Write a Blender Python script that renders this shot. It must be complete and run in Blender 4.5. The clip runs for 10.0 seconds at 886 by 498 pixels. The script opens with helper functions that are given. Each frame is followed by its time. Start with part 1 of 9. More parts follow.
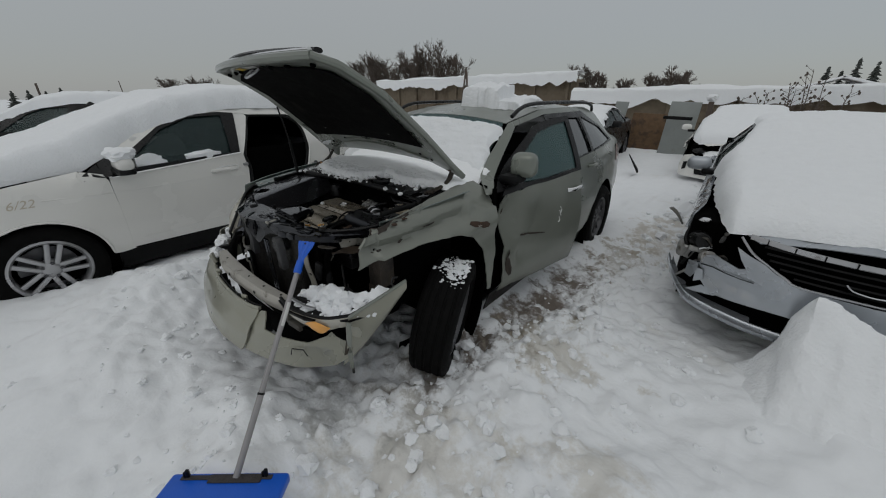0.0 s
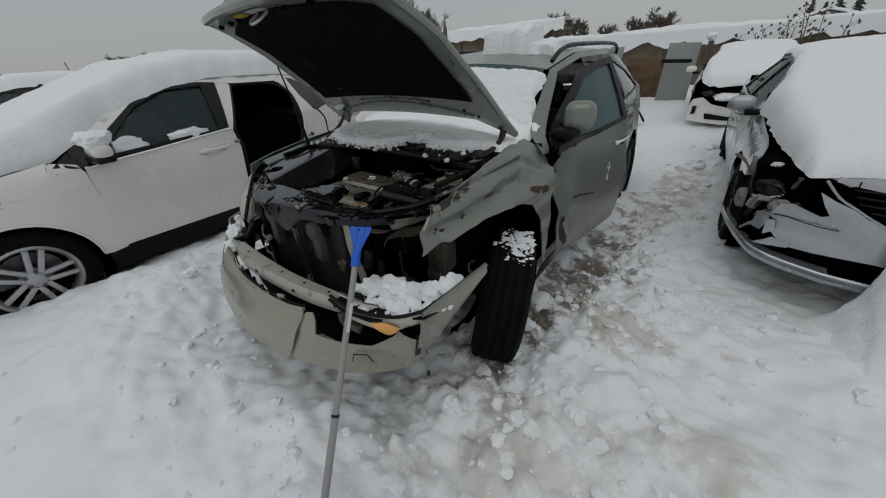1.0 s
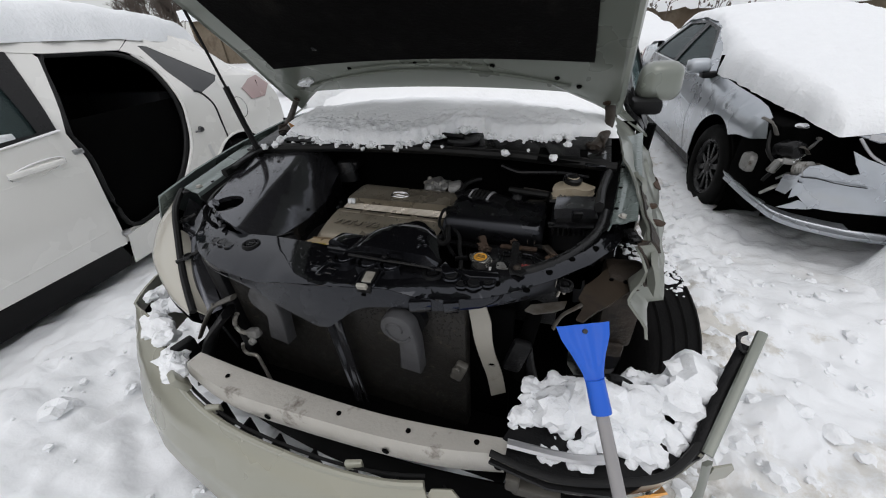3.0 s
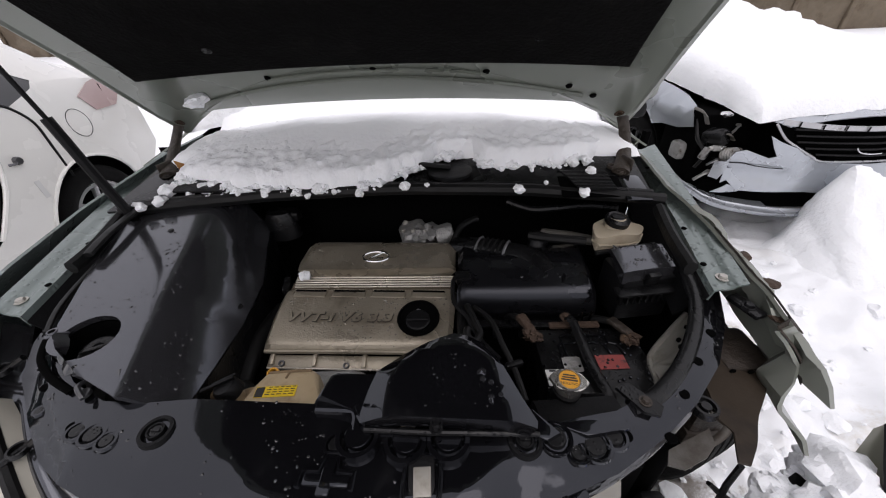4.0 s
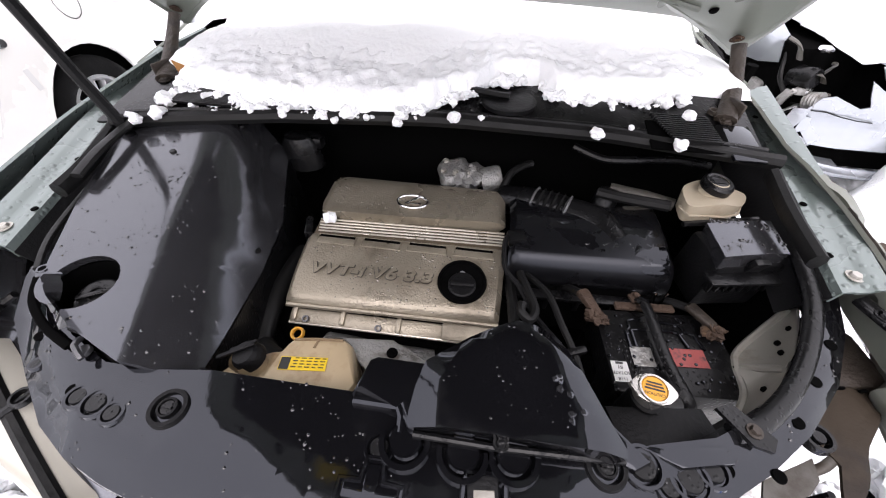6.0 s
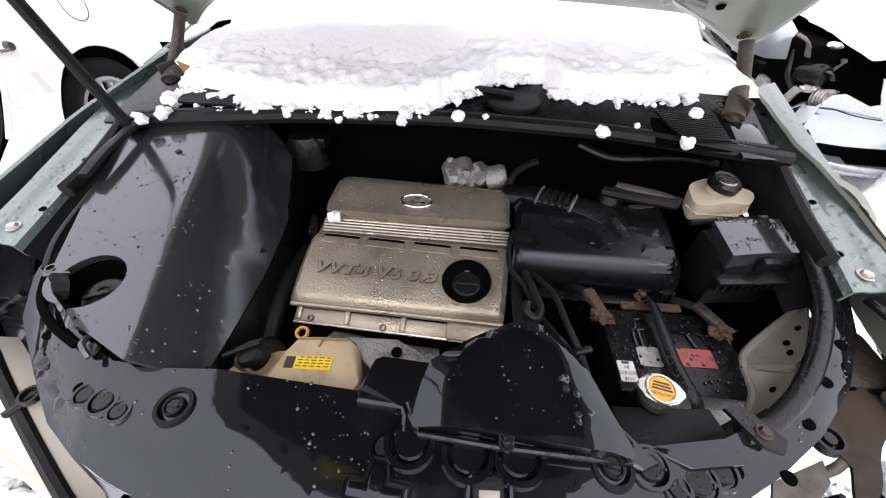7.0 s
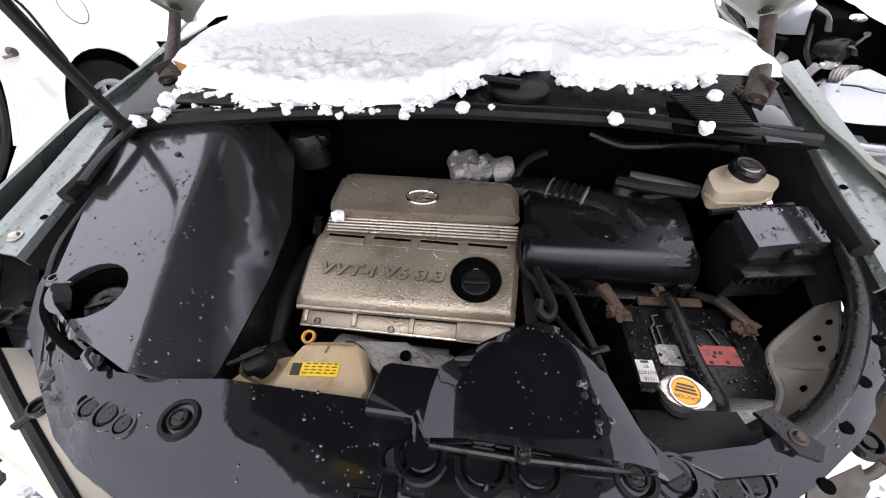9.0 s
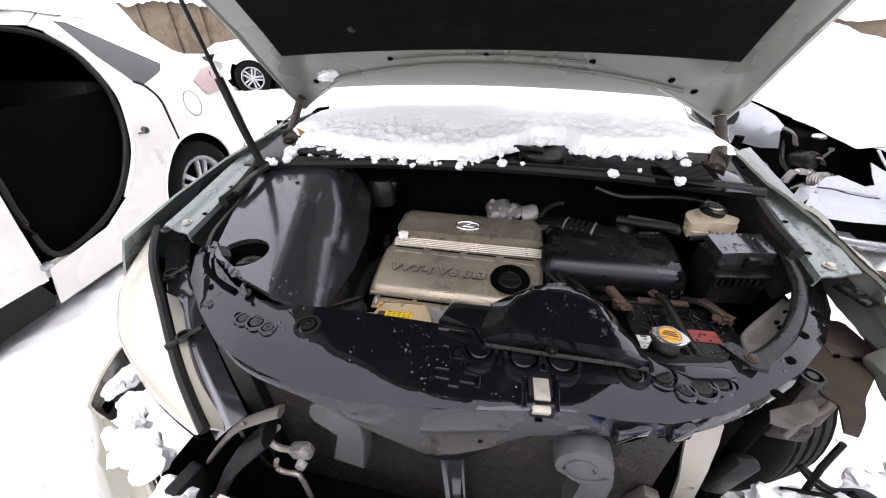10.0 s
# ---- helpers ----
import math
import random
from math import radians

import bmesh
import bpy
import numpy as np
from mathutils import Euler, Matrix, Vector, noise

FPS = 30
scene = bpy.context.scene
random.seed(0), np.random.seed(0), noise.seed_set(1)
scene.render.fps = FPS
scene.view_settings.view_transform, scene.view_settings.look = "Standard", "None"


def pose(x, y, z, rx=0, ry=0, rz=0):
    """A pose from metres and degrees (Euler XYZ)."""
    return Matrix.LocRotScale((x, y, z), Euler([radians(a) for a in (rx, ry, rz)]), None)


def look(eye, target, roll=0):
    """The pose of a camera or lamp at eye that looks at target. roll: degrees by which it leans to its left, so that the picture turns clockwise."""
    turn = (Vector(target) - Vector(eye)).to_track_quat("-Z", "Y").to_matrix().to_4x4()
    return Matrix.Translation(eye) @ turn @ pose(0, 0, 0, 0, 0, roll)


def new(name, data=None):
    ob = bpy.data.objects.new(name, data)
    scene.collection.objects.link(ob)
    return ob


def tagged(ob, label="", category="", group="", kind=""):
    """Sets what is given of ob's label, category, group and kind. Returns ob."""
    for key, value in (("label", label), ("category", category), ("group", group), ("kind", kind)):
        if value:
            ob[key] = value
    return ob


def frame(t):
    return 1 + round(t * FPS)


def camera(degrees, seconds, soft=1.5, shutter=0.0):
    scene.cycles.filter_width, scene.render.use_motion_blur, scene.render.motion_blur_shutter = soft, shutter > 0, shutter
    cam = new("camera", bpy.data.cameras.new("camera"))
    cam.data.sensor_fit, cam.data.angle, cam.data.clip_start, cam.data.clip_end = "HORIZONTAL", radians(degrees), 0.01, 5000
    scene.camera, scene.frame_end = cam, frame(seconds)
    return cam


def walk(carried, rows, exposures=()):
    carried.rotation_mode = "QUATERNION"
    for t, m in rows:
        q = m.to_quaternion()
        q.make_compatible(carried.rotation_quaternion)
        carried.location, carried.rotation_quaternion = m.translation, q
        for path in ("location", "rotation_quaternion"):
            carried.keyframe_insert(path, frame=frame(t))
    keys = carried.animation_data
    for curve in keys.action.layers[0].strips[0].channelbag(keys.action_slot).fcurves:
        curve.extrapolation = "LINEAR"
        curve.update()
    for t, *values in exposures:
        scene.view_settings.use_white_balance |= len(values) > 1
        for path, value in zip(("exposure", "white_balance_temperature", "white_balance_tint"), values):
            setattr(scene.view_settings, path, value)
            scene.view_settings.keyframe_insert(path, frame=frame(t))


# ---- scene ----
cam = camera(102.8, 10.0, 1.1)
PATH = [
    (0, (2.075, -1.208, 1.534), (0.803, 0.121, 0.75), -0.0),
    (0.5, (1.92, -1.279, 1.52), (0.689, 0.05, 0.671), -1.1),
    (1, (1.63, -1.254, 1.47), (0.458, 0.059, 0.519), -3.8),
    (1.5, (1.363, -1.281, 1.453), (0.202, 0.003, 0.453), -5.2),
    (2, (1.125, -1.339, 1.433), (0.222, 0.084, 0.356), -4.4),
    (2.2, (1.02, -1.293, 1.445), (0.204, 0.155, 0.333), -4.9),
    (2.5, (0.831, -1.207, 1.411), (0.046, 0.297, 0.352), -6.9),
    (2.7, (0.715, -1.145, 1.413), (-0.051, 0.35, 0.328), -6.9),
    (3, (0.576, -1.068, 1.401), (-0.048, 0.499, 0.325), -3.5),
    (3.2, (0.473, -1.028, 1.408), (0.043, 0.64, 0.392), -1.6),
    (4.3, (0.196, -0.633, 1.415), (0.075, 0.913, 0.152), -2.0),
    (4.5, (0.168, -0.603, 1.405), (0.045, 0.865, 0.051), -0.1),
    (5, (0.15, -0.599, 1.391), (-0.006, 0.784, -0.046), 0.2),
    (6.5, (0.145, -0.603, 1.377), (-0.041, 0.753, -0.081), 1.1),
    (7, (0.145, -0.602, 1.377), (-0.054, 0.753, -0.08), 0.2),
    (7.5, (0.145, -0.596, 1.377), (-0.051, 0.753, -0.086), -0.1),
    (8, (0.143, -0.594, 1.375), (-0.077, 0.75, -0.09), -1.3),
    (8.5, (0.14, -0.587, 1.372), (-0.094, 0.737, -0.109), -2.4),
    (9, (0.142, -0.579, 1.368), (-0.096, 0.737, -0.119), -2.7),
    (9.5, (0.107, -0.649, 1.35), (-0.208, 0.736, -0.058), -1.6),
    (9.7, (0.108, -0.715, 1.352), (-0.237, 0.797, 0.089), 0.2),
    (10, (0.12, -0.87, 1.365), (-0.247, 0.77, 0.281), -0.4),
]
EXPOSURES = [(0, -0.98, 6450, 8), (1.0, -0.87, 6450, 8), (2.0, -0.57, 6480, 9), (2.5, -0.32, 6450, 10), (3.2, 0.05, 6500, 13), (4.3, 0.42, 6550, 19), (4.6, 0.66, 6550, 19), (5.0, 1.02, 6550, 20), (6.5, 1.47, 6550, 20), (9.0, 1.50, 6550, 20), (9.5, 1.62, 6550, 20), (10, 1.36, 6550, 19)]
walk(cam, [(t, look(eye, target, roll)) for t, eye, target, roll in PATH], EXPOSURES)

# overcast winter sky, darker towards the horizon
world = bpy.data.worlds.new("overcast_sky")
scene.world = world
world.use_nodes = True
wn, wl = world.node_tree.nodes, world.node_tree.links
wn.clear()
sky = wn.new("ShaderNodeTexSky")
sky.sky_type, sky.sun_disc = "NISHITA", False
sky.sun_elevation, sky.sun_rotation = radians(28), radians(200)
tc = wn.new("ShaderNodeTexCoord")
sep = wn.new("ShaderNodeSeparateXYZ")
ramp = wn.new("ShaderNodeValToRGB")
ramp.color_ramp.elements[0].position, ramp.color_ramp.elements[0].color = 0.0, (0.54, 0.555, 0.565, 1)
ramp.color_ramp.elements[1].position, ramp.color_ramp.elements[1].color = 0.9, (0.98, 0.99, 1.0, 1)
mixw = wn.new("ShaderNodeMixRGB")
mixw.inputs[0].default_value = 0.02
bg = wn.new("ShaderNodeBackground")
bg.inputs[1].default_value = 1.0
wo = wn.new("ShaderNodeOutputWorld")
wl.new(tc.outputs["Generated"], sep.inputs[0])
wl.new(sep.outputs["Z"], ramp.inputs[0])
wl.new(ramp.outputs[0], mixw.inputs[1])
wl.new(sky.outputs[0], mixw.inputs[2])
wl.new(mixw.outputs[0], bg.inputs[0])
wl.new(bg.outputs[0], wo.inputs[0])
sun = new("sun", bpy.data.lights.new("sun", "SUN"))
sun.data.energy, sun.data.angle, sun.data.color = 0.5, radians(40), (1.0, 0.97, 0.93)
sun.matrix_world = look((0, 0, 10), (-1.8, 5.0, 0))

# ---- tools ----
def thing(name, label, category, group="", m=None):
    ob = new(name)
    ob.empty_display_size = 0.1
    if m is not None:
        ob.matrix_basis = m
    return tagged(ob, label, category, group)


def mesh_of(name, bm, mat, smooth=True):
    me = bpy.data.meshes.new(name)
    bmesh.ops.recalc_face_normals(bm, faces=bm.faces)
    bm.to_mesh(me)
    bm.free()
    if mat:
        me.materials.append(mat)
    if smooth:
        me.polygons.foreach_set("use_smooth", [True] * len(me.polygons))
        me.set_sharp_from_angle(angle=radians(38))
    return me


def part(name, bm, mat, parent, label="", smooth=True):
    ob = new(name, mesh_of(name, bm, mat, smooth))
    ob.parent = parent
    if label:
        ob["label"] = label
    return ob


def solo(name, bm, mat, label="", category="", group="", kind="", smooth=True):
    return tagged(new(name, mesh_of(name, bm, mat, smooth)), label, category, group, kind)


def join(a, b):
    me = bpy.data.meshes.new("tmp")
    b.to_mesh(me)
    b.free()
    a.from_mesh(me)
    bpy.data.meshes.remove(me)
    return a


def box(c, size, bevel=0.006, rot=(0, 0, 0), taper=1.0, seg=2):
    bm = bmesh.new()
    bmesh.ops.create_cube(bm, size=1)
    for v in bm.verts:
        k = taper if v.co.z > 0 else 1.0
        v.co = Vector((v.co.x * size[0] * k, v.co.y * size[1] * k, v.co.z * size[2]))
    if bevel:
        bmesh.ops.bevel(bm, geom=bm.edges[:], offset=bevel, segments=seg, affect="EDGES", profile=0.5)
    bmesh.ops.transform(bm, matrix=pose(*c, *rot), verts=bm.verts)
    return bm


def smooth_line(pts, n=6, closed=False):
    """Catmull-Rom through the points, n steps a span."""
    p = [Vector(q) for q in pts]
    out = []
    m = len(p)
    spans = m if closed else m - 1
    for i in range(spans):
        a, b, c, d = (p[(i + k) % m] if closed else p[min(max(i + k, 0), m - 1)] for k in (-1, 0, 1, 2))
        for s in range(n):
            t = s / n
            out.append(0.5 * (2 * b + (c - a) * t + (2 * a - 5 * b + 4 * c - d) * t * t + (3 * b - a - 3 * c + d) * t ** 3))
    if not closed:
        out.append(p[-1])
    return out


def tube(pts, r, n=8, smooth=0, flat=1.0, cap=True):
    """A tube along points; r a number or one radius a point; flat squeezes the section."""
    p = smooth_line(pts, smooth) if smooth else [Vector(q) for q in pts]
    rs = [r] * len(p) if isinstance(r, (int, float)) else [np.interp(i / (len(p) - 1), np.linspace(0, 1, len(r)), r) for i in range(len(p))]
    bm = bmesh.new()
    rings = []
    up = Vector((0, 0, 1))
    for i, q in enumerate(p):
        d = (p[min(i + 1, len(p) - 1)] - p[max(i - 1, 0)]).normalized()
        s = d.cross(up)
        if s.length < 1e-3:
            s = d.cross(Vector((1, 0, 0)))
        s.normalize()
        u = s.cross(d).normalized()
        rings.append([bm.verts.new(q + s * math.cos(2 * math.pi * k / n) * rs[i] + u * math.sin(2 * math.pi * k / n) * rs[i] * flat) for k in range(n)])
    for a, b in zip(rings, rings[1:]):
        for k in range(n):
            bm.faces.new((a[k], a[(k + 1) % n], b[(k + 1) % n], b[k]))
    if cap:
        bm.faces.new(rings[0][::-1])
        bm.faces.new(rings[-1])
    return bm


def lathe(profile, n=24, m=None, arc=(0, 360)):
    """Turn (radius, height) pairs about the z axis."""
    bm = bmesh.new()
    full = abs(arc[1] - arc[0]) >= 360
    cols = []
    for k in range(n if full else n + 1):
        a = radians(arc[0] + (arc[1] - arc[0]) * k / n)
        cols.append([bm.verts.new((r * math.cos(a), r * math.sin(a), h)) for r, h in profile])
    for k in range(n):
        a, b = cols[k], cols[(k + 1) % len(cols)]
        for i in range(len(profile) - 1):
            bm.faces.new((a[i], b[i], b[i + 1], a[i + 1]))
    bmesh.ops.remove_doubles(bm, verts=bm.verts, dist=1e-5)
    if m is not None:
        bmesh.ops.transform(bm, matrix=m, verts=bm.verts)
    return bm


def thicken(bm, t, away=None):
    """Give an open sheet a back and rims."""
    bmesh.ops.recalc_face_normals(bm, faces=bm.faces)
    bm.normal_update()
    faces, sides = list(bm.faces), [e for e in bm.edges if e.is_boundary]
    sign = -1.0
    if away is not None and sum((f.normal.dot(Vector(away)) * f.calc_area() for f in faces)) > 0:
        sign = 1.0
    twin = {v: bm.verts.new(v.co + v.normal * t * sign) for v in list(bm.verts)}
    for f in faces:
        bm.faces.new([twin[v] for v in reversed(f.verts)])
    for e in sides:
        a, b = e.verts
        bm.faces.new((a, b, twin[b], twin[a]))
    return bm


def panel(outline, put, thick=0.004, step=0.08, holes=()):
    """A sheet cut to an outline in (u, v), laid on the surface put(u, v), with thickness."""
    bm = bmesh.new()
    edges = []
    for loop in (outline, *holes):
        vs = [bm.verts.new((u, v, 0)) for u, v in loop]
        edges += [bm.edges.new((vs[i], vs[(i + 1) % len(vs)])) for i in range(len(vs))]
    bmesh.ops.triangle_fill(bm, edges=edges, use_beauty=True, use_dissolve=False)
    us, vs = [p[0] for p in outline], [p[1] for p in outline]
    for axis, lo, hi in ((0, min(us), max(us)), (1, min(vs), max(vs))):
        for k in range(1, int((hi - lo) / step) + 1):
            co, no = [0, 0, 0], [0, 0, 0]
            co[axis], no[axis] = lo + k * step + 0.0007, 1
            bmesh.ops.bisect_plane(bm, geom=bm.verts[:] + bm.edges[:] + bm.faces[:], plane_co=co, plane_no=no)
    for v in bm.verts:
        v.co = put(v.co.x, v.co.y)
    if thick:
        bmesh.ops.dissolve_degenerate(bm, dist=1e-5, edges=bm.edges[:])
        thicken(bm, thick, (0, 0, -1) if thick > 0.008 else None)
    return bm


def grid(nu, nv, put, thick=0.0):
    """put(a, b) over the unit square."""
    bm = bmesh.new()
    vs = [[bm.verts.new(put(i / nu, j / nv)) for j in range(nv + 1)] for i in range(nu + 1)]
    for i in range(nu):
        for j in range(nv):
            bm.faces.new((vs[i][j], vs[i + 1][j], vs[i + 1][j + 1], vs[i][j + 1]))
    if thick:
        thicken(bm, thick)
    return bm


def prism(outline, z0, z1, bevel=0.004):
    """An upright block over an outline in (x, y); z1 a number or a function of (x, y)."""
    bm = bmesh.new()
    top = z1 if callable(z1) else (lambda x, y: z1)
    lo = [bm.verts.new((x, y, z0)) for x, y in outline]
    hi = [bm.verts.new((x, y, top(x, y))) for x, y in outline]
    n = len(outline)
    bm.faces.new(lo[::-1])
    cap = bm.faces.new(hi)
    for i in range(n):
        bm.faces.new((lo[i], lo[(i + 1) % n], hi[(i + 1) % n], hi[i]))
    if bevel:
        bmesh.ops.bevel(bm, geom=list(cap.edges), offset=bevel, segments=2, affect="EDGES", profile=0.5)
    return bm


def lump(c, r, seed=0, flat=0.7, rough=0.35, sub=2, freq=2.5):
    """An uneven clod."""
    bm = bmesh.new()
    bmesh.ops.create_icosphere(bm, subdivisions=sub, radius=1)
    off = Vector((seed * 3.17, seed * 1.73, seed * 0.91))
    for v in bm.verts:
        k = 1 + rough * noise.fractal(v.co * freq * 0.6 + off, 1.0, 2.0, 3)
        v.co = Vector((v.co.x * k * r, v.co.y * k * r, v.co.z * k * r * flat))
    bmesh.ops.transform(bm, matrix=Matrix.Translation(c), verts=bm.verts)
    return bm


def arc(cx, cy, r, a0, a1, n=10, ry=None):
    ry = ry or r
    return [(cx + r * math.cos(radians(a0 + (a1 - a0) * k / n)), cy + ry * math.sin(radians(a0 + (a1 - a0) * k / n))) for k in range(n + 1)]


def fbm(x, y, z=0.0, octaves=4, h=0.8):
    return noise.fractal(Vector((x, y, z)), h, 2.0, octaves)


def interp(t, table):
    """Rows (t, a, b, ...) to values at t."""
    ts = [r[0] for r in table]
    return [float(np.interp(t, ts, [r[k] for r in table])) for k in range(1, len(table[0]))]


# ---- materials ----
def material(name, color, rough=0.5, metal=0.0, vary=0.15, scale=8.0, bump=0.0, bump_scale=60.0, second=None, patch=0.55, patch_scale=3.0,
             coat=0.0, rough_vary=0.1, drops=0.0, drop_scale=90.0, soft=0.12, spec=0.5):
    m = bpy.data.materials.new(name)
    m.use_nodes = True
    n, l = m.node_tree.nodes, m.node_tree.links
    b = n["Principled BSDF"]
    co = n.new("ShaderNodeTexCoord").outputs["Object"]
    fine = n.new("ShaderNodeTexNoise")
    fine.inputs["Scale"].default_value, fine.inputs["Detail"].default_value = scale, 6
    l.new(co, fine.inputs["Vector"])
    c = n.new("ShaderNodeMixRGB")
    c.inputs[1].default_value = (*[k * (1 - vary) for k in color], 1)
    c.inputs[2].default_value = (*[min(k * (1 + vary), 1) for k in color], 1)
    l.new(fine.outputs[0], c.inputs[0])
    out = c.outputs[0]
    if second:
        big = n.new("ShaderNodeTexNoise")
        big.inputs["Scale"].default_value, big.inputs["Detail"].default_value, big.inputs["Roughness"].default_value = patch_scale, 8, 0.65
        l.new(co, big.inputs["Vector"])
        r = n.new("ShaderNodeMapRange")
        r.inputs["From Min"].default_value, r.inputs["From Max"].default_value = patch, patch + soft
        l.new(big.outputs[0], r.inputs["Value"])
        s = n.new("ShaderNodeMixRGB")
        s.inputs[2].default_value = (*second, 1)
        l.new(r.outputs[0], s.inputs[0])
        l.new(out, s.inputs[1])
        out = s.outputs[0]
    l.new(out, b.inputs["Base Color"])
    b.inputs["Metallic"].default_value = metal
    b.inputs["Specular IOR Level"].default_value = spec
    rr = n.new("ShaderNodeMapRange")
    rr.inputs["From Min"].default_value, rr.inputs["From Max"].default_value = 0.3, 0.7
    rr.inputs["To Min"].default_value, rr.inputs["To Max"].default_value = max(rough - rough_vary, 0.02), min(rough + rough_vary, 1)
    rn = n.new("ShaderNodeTexNoise")
    rn.inputs["Scale"].default_value, rn.inputs["Detail"].default_value = scale * 0.6 + 1.3, 4
    l.new(co, rn.inputs["Vector"])
    l.new(rn.outputs[0], rr.inputs["Value"])
    l.new(rr.outputs[0], b.inputs["Roughness"])
    if coat:
        b.inputs["Coat Weight"].default_value, b.inputs["Coat Roughness"].default_value = coat, 0.06
    height = None
    if bump:
        bn = n.new("ShaderNodeTexNoise")
        bn.inputs["Scale"].default_value, bn.inputs["Detail"].default_value = bump_scale, 5
        l.new(co, bn.inputs["Vector"])
        height = bn.outputs[0]
    if drops:
        vo = n.new("ShaderNodeTexVoronoi")
        vo.inputs["Scale"].default_value = drop_scale
        l.new(co, vo.inputs["Vector"])
        dr = n.new("ShaderNodeMapRange")
        dr.inputs["From Min"].default_value, dr.inputs["From Max"].default_value = 0.38, 0.1
        l.new(vo.outputs["Distance"], dr.inputs["Value"])
        height = dr.outputs[0]
    if height is not None:
        bp = n.new("ShaderNodeBump")
        bp.inputs["Strength"].default_value = max(bump, drops)
        bp.inputs["Distance"].default_value = 0.014 if bump else 0.003
        l.new(height, bp.inputs["Height"])
        l.new(bp.outputs[0], b.inputs["Normal"])
    return m


def filmed(m, wet=0.05, dry=0.45, scale=4.5, cut=0.5):
    """Water film in patches: mirror-smooth where wet, dull where dry."""
    n, l = m.node_tree.nodes, m.node_tree.links
    b = n["Principled BSDF"]
    co = n.new("ShaderNodeTexCoord").outputs["Object"]
    t = n.new("ShaderNodeTexNoise")
    t.inputs["Scale"].default_value, t.inputs["Detail"].default_value, t.inputs["Roughness"].default_value = scale, 7, 0.6
    l.new(co, t.inputs["Vector"])
    r = n.new("ShaderNodeMapRange")
    r.inputs["From Min"].default_value, r.inputs["From Max"].default_value = cut, cut + 0.012
    r.inputs["To Min"].default_value, r.inputs["To Max"].default_value = wet, dry
    l.new(t.outputs[0], r.inputs["Value"])
    l.new(r.outputs[0], b.inputs["Roughness"])
    return m


def glass(name, color, rough=0.03, alpha=0.35):
    m = bpy.data.materials.new(name)
    m.use_nodes = True
    n, l = m.node_tree.nodes, m.node_tree.links
    b = n["Principled BSDF"]
    b.inputs["Base Color"].default_value = (*color, 1)
    b.inputs["Roughness"].default_value = rough
    t = n.new("ShaderNodeBsdfTransparent")
    t.inputs[0].default_value = (*[0.5 + 0.5 * k for k in color], 1)
    mx = n.new("ShaderNodeMixShader")
    mx.inputs[0].default_value = alpha
    l.new(t.outputs[0], mx.inputs[1])
    l.new(b.outputs[0], mx.inputs[2])
    l.new(mx.outputs[0], n["Material Output"].inputs[0])
    return m


SNOW = material("snow", (0.86, 0.875, 0.89), 0.75, vary=0.03, scale=14, bump=0.55, bump_scale=50, rough_vary=0.1)
# Smoother and whitened, to make up for the hood's shade on the bank.
SNOW_SOFT = material("brightened_soft_snow", (0.93, 0.94, 0.95), 0.7, vary=0.02, scale=14, bump=0.22, bump_scale=70, rough_vary=0.1)
SNOW_GROUND = material("trodden_snow", (0.84, 0.855, 0.87), 0.75, vary=0.05, scale=5, bump=0.40, bump_scale=22,
                       second=(0.70, 0.68, 0.64), patch=0.60, patch_scale=1.1, soft=0.2)


def soil_and_shade(m, spots):
    """Mud, grit and painted shade on the snow: spots of (x, y, rx, ry, colour, amount)."""
    n, l = m.node_tree.nodes, m.node_tree.links
    b = n["Principled BSDF"]
    out = b.inputs["Base Color"].links[0].from_socket
    co = n.new("ShaderNodeTexCoord").outputs["Object"]
    t = n.new("ShaderNodeTexNoise")
    t.inputs["Scale"].default_value, t.inputs["Detail"].default_value, t.inputs["Roughness"].default_value = 4.5, 9, 0.72
    l.new(co, t.inputs["Vector"])
    for x, y, rx, ry, color, amount in spots:
        mp = n.new("ShaderNodeMapping")
        mp.inputs["Location"].default_value, mp.inputs["Scale"].default_value = (-x / rx, -y / ry, 0), (1 / rx, 1 / ry, 0)
        l.new(co, mp.inputs["Vector"])
        d = n.new("ShaderNodeVectorMath")
        d.operation = "LENGTH"
        l.new(mp.outputs[0], d.inputs[0])
        e = n.new("ShaderNodeMath")
        e.operation = "MULTIPLY_ADD"
        l.new(d.outputs["Value"], e.inputs[0])
        e.inputs[1].default_value = -0.22
        l.new(t.outputs[0], e.inputs[2])
        r = n.new("ShaderNodeMapRange")
        r.inputs["From Min"].default_value, r.inputs["From Max"].default_value, r.inputs["To Max"].default_value = 0.34, 0.46, amount
        l.new(e.outputs[0], r.inputs["Value"])
        s = n.new("ShaderNodeMixRGB")
        s.inputs[2].default_value = (*color, 1)
        l.new(r.outputs[0], s.inputs[0])
        l.new(out, s.inputs[1])
        out = s.outputs[0]
    l.new(out, b.inputs["Base Color"])
    return m


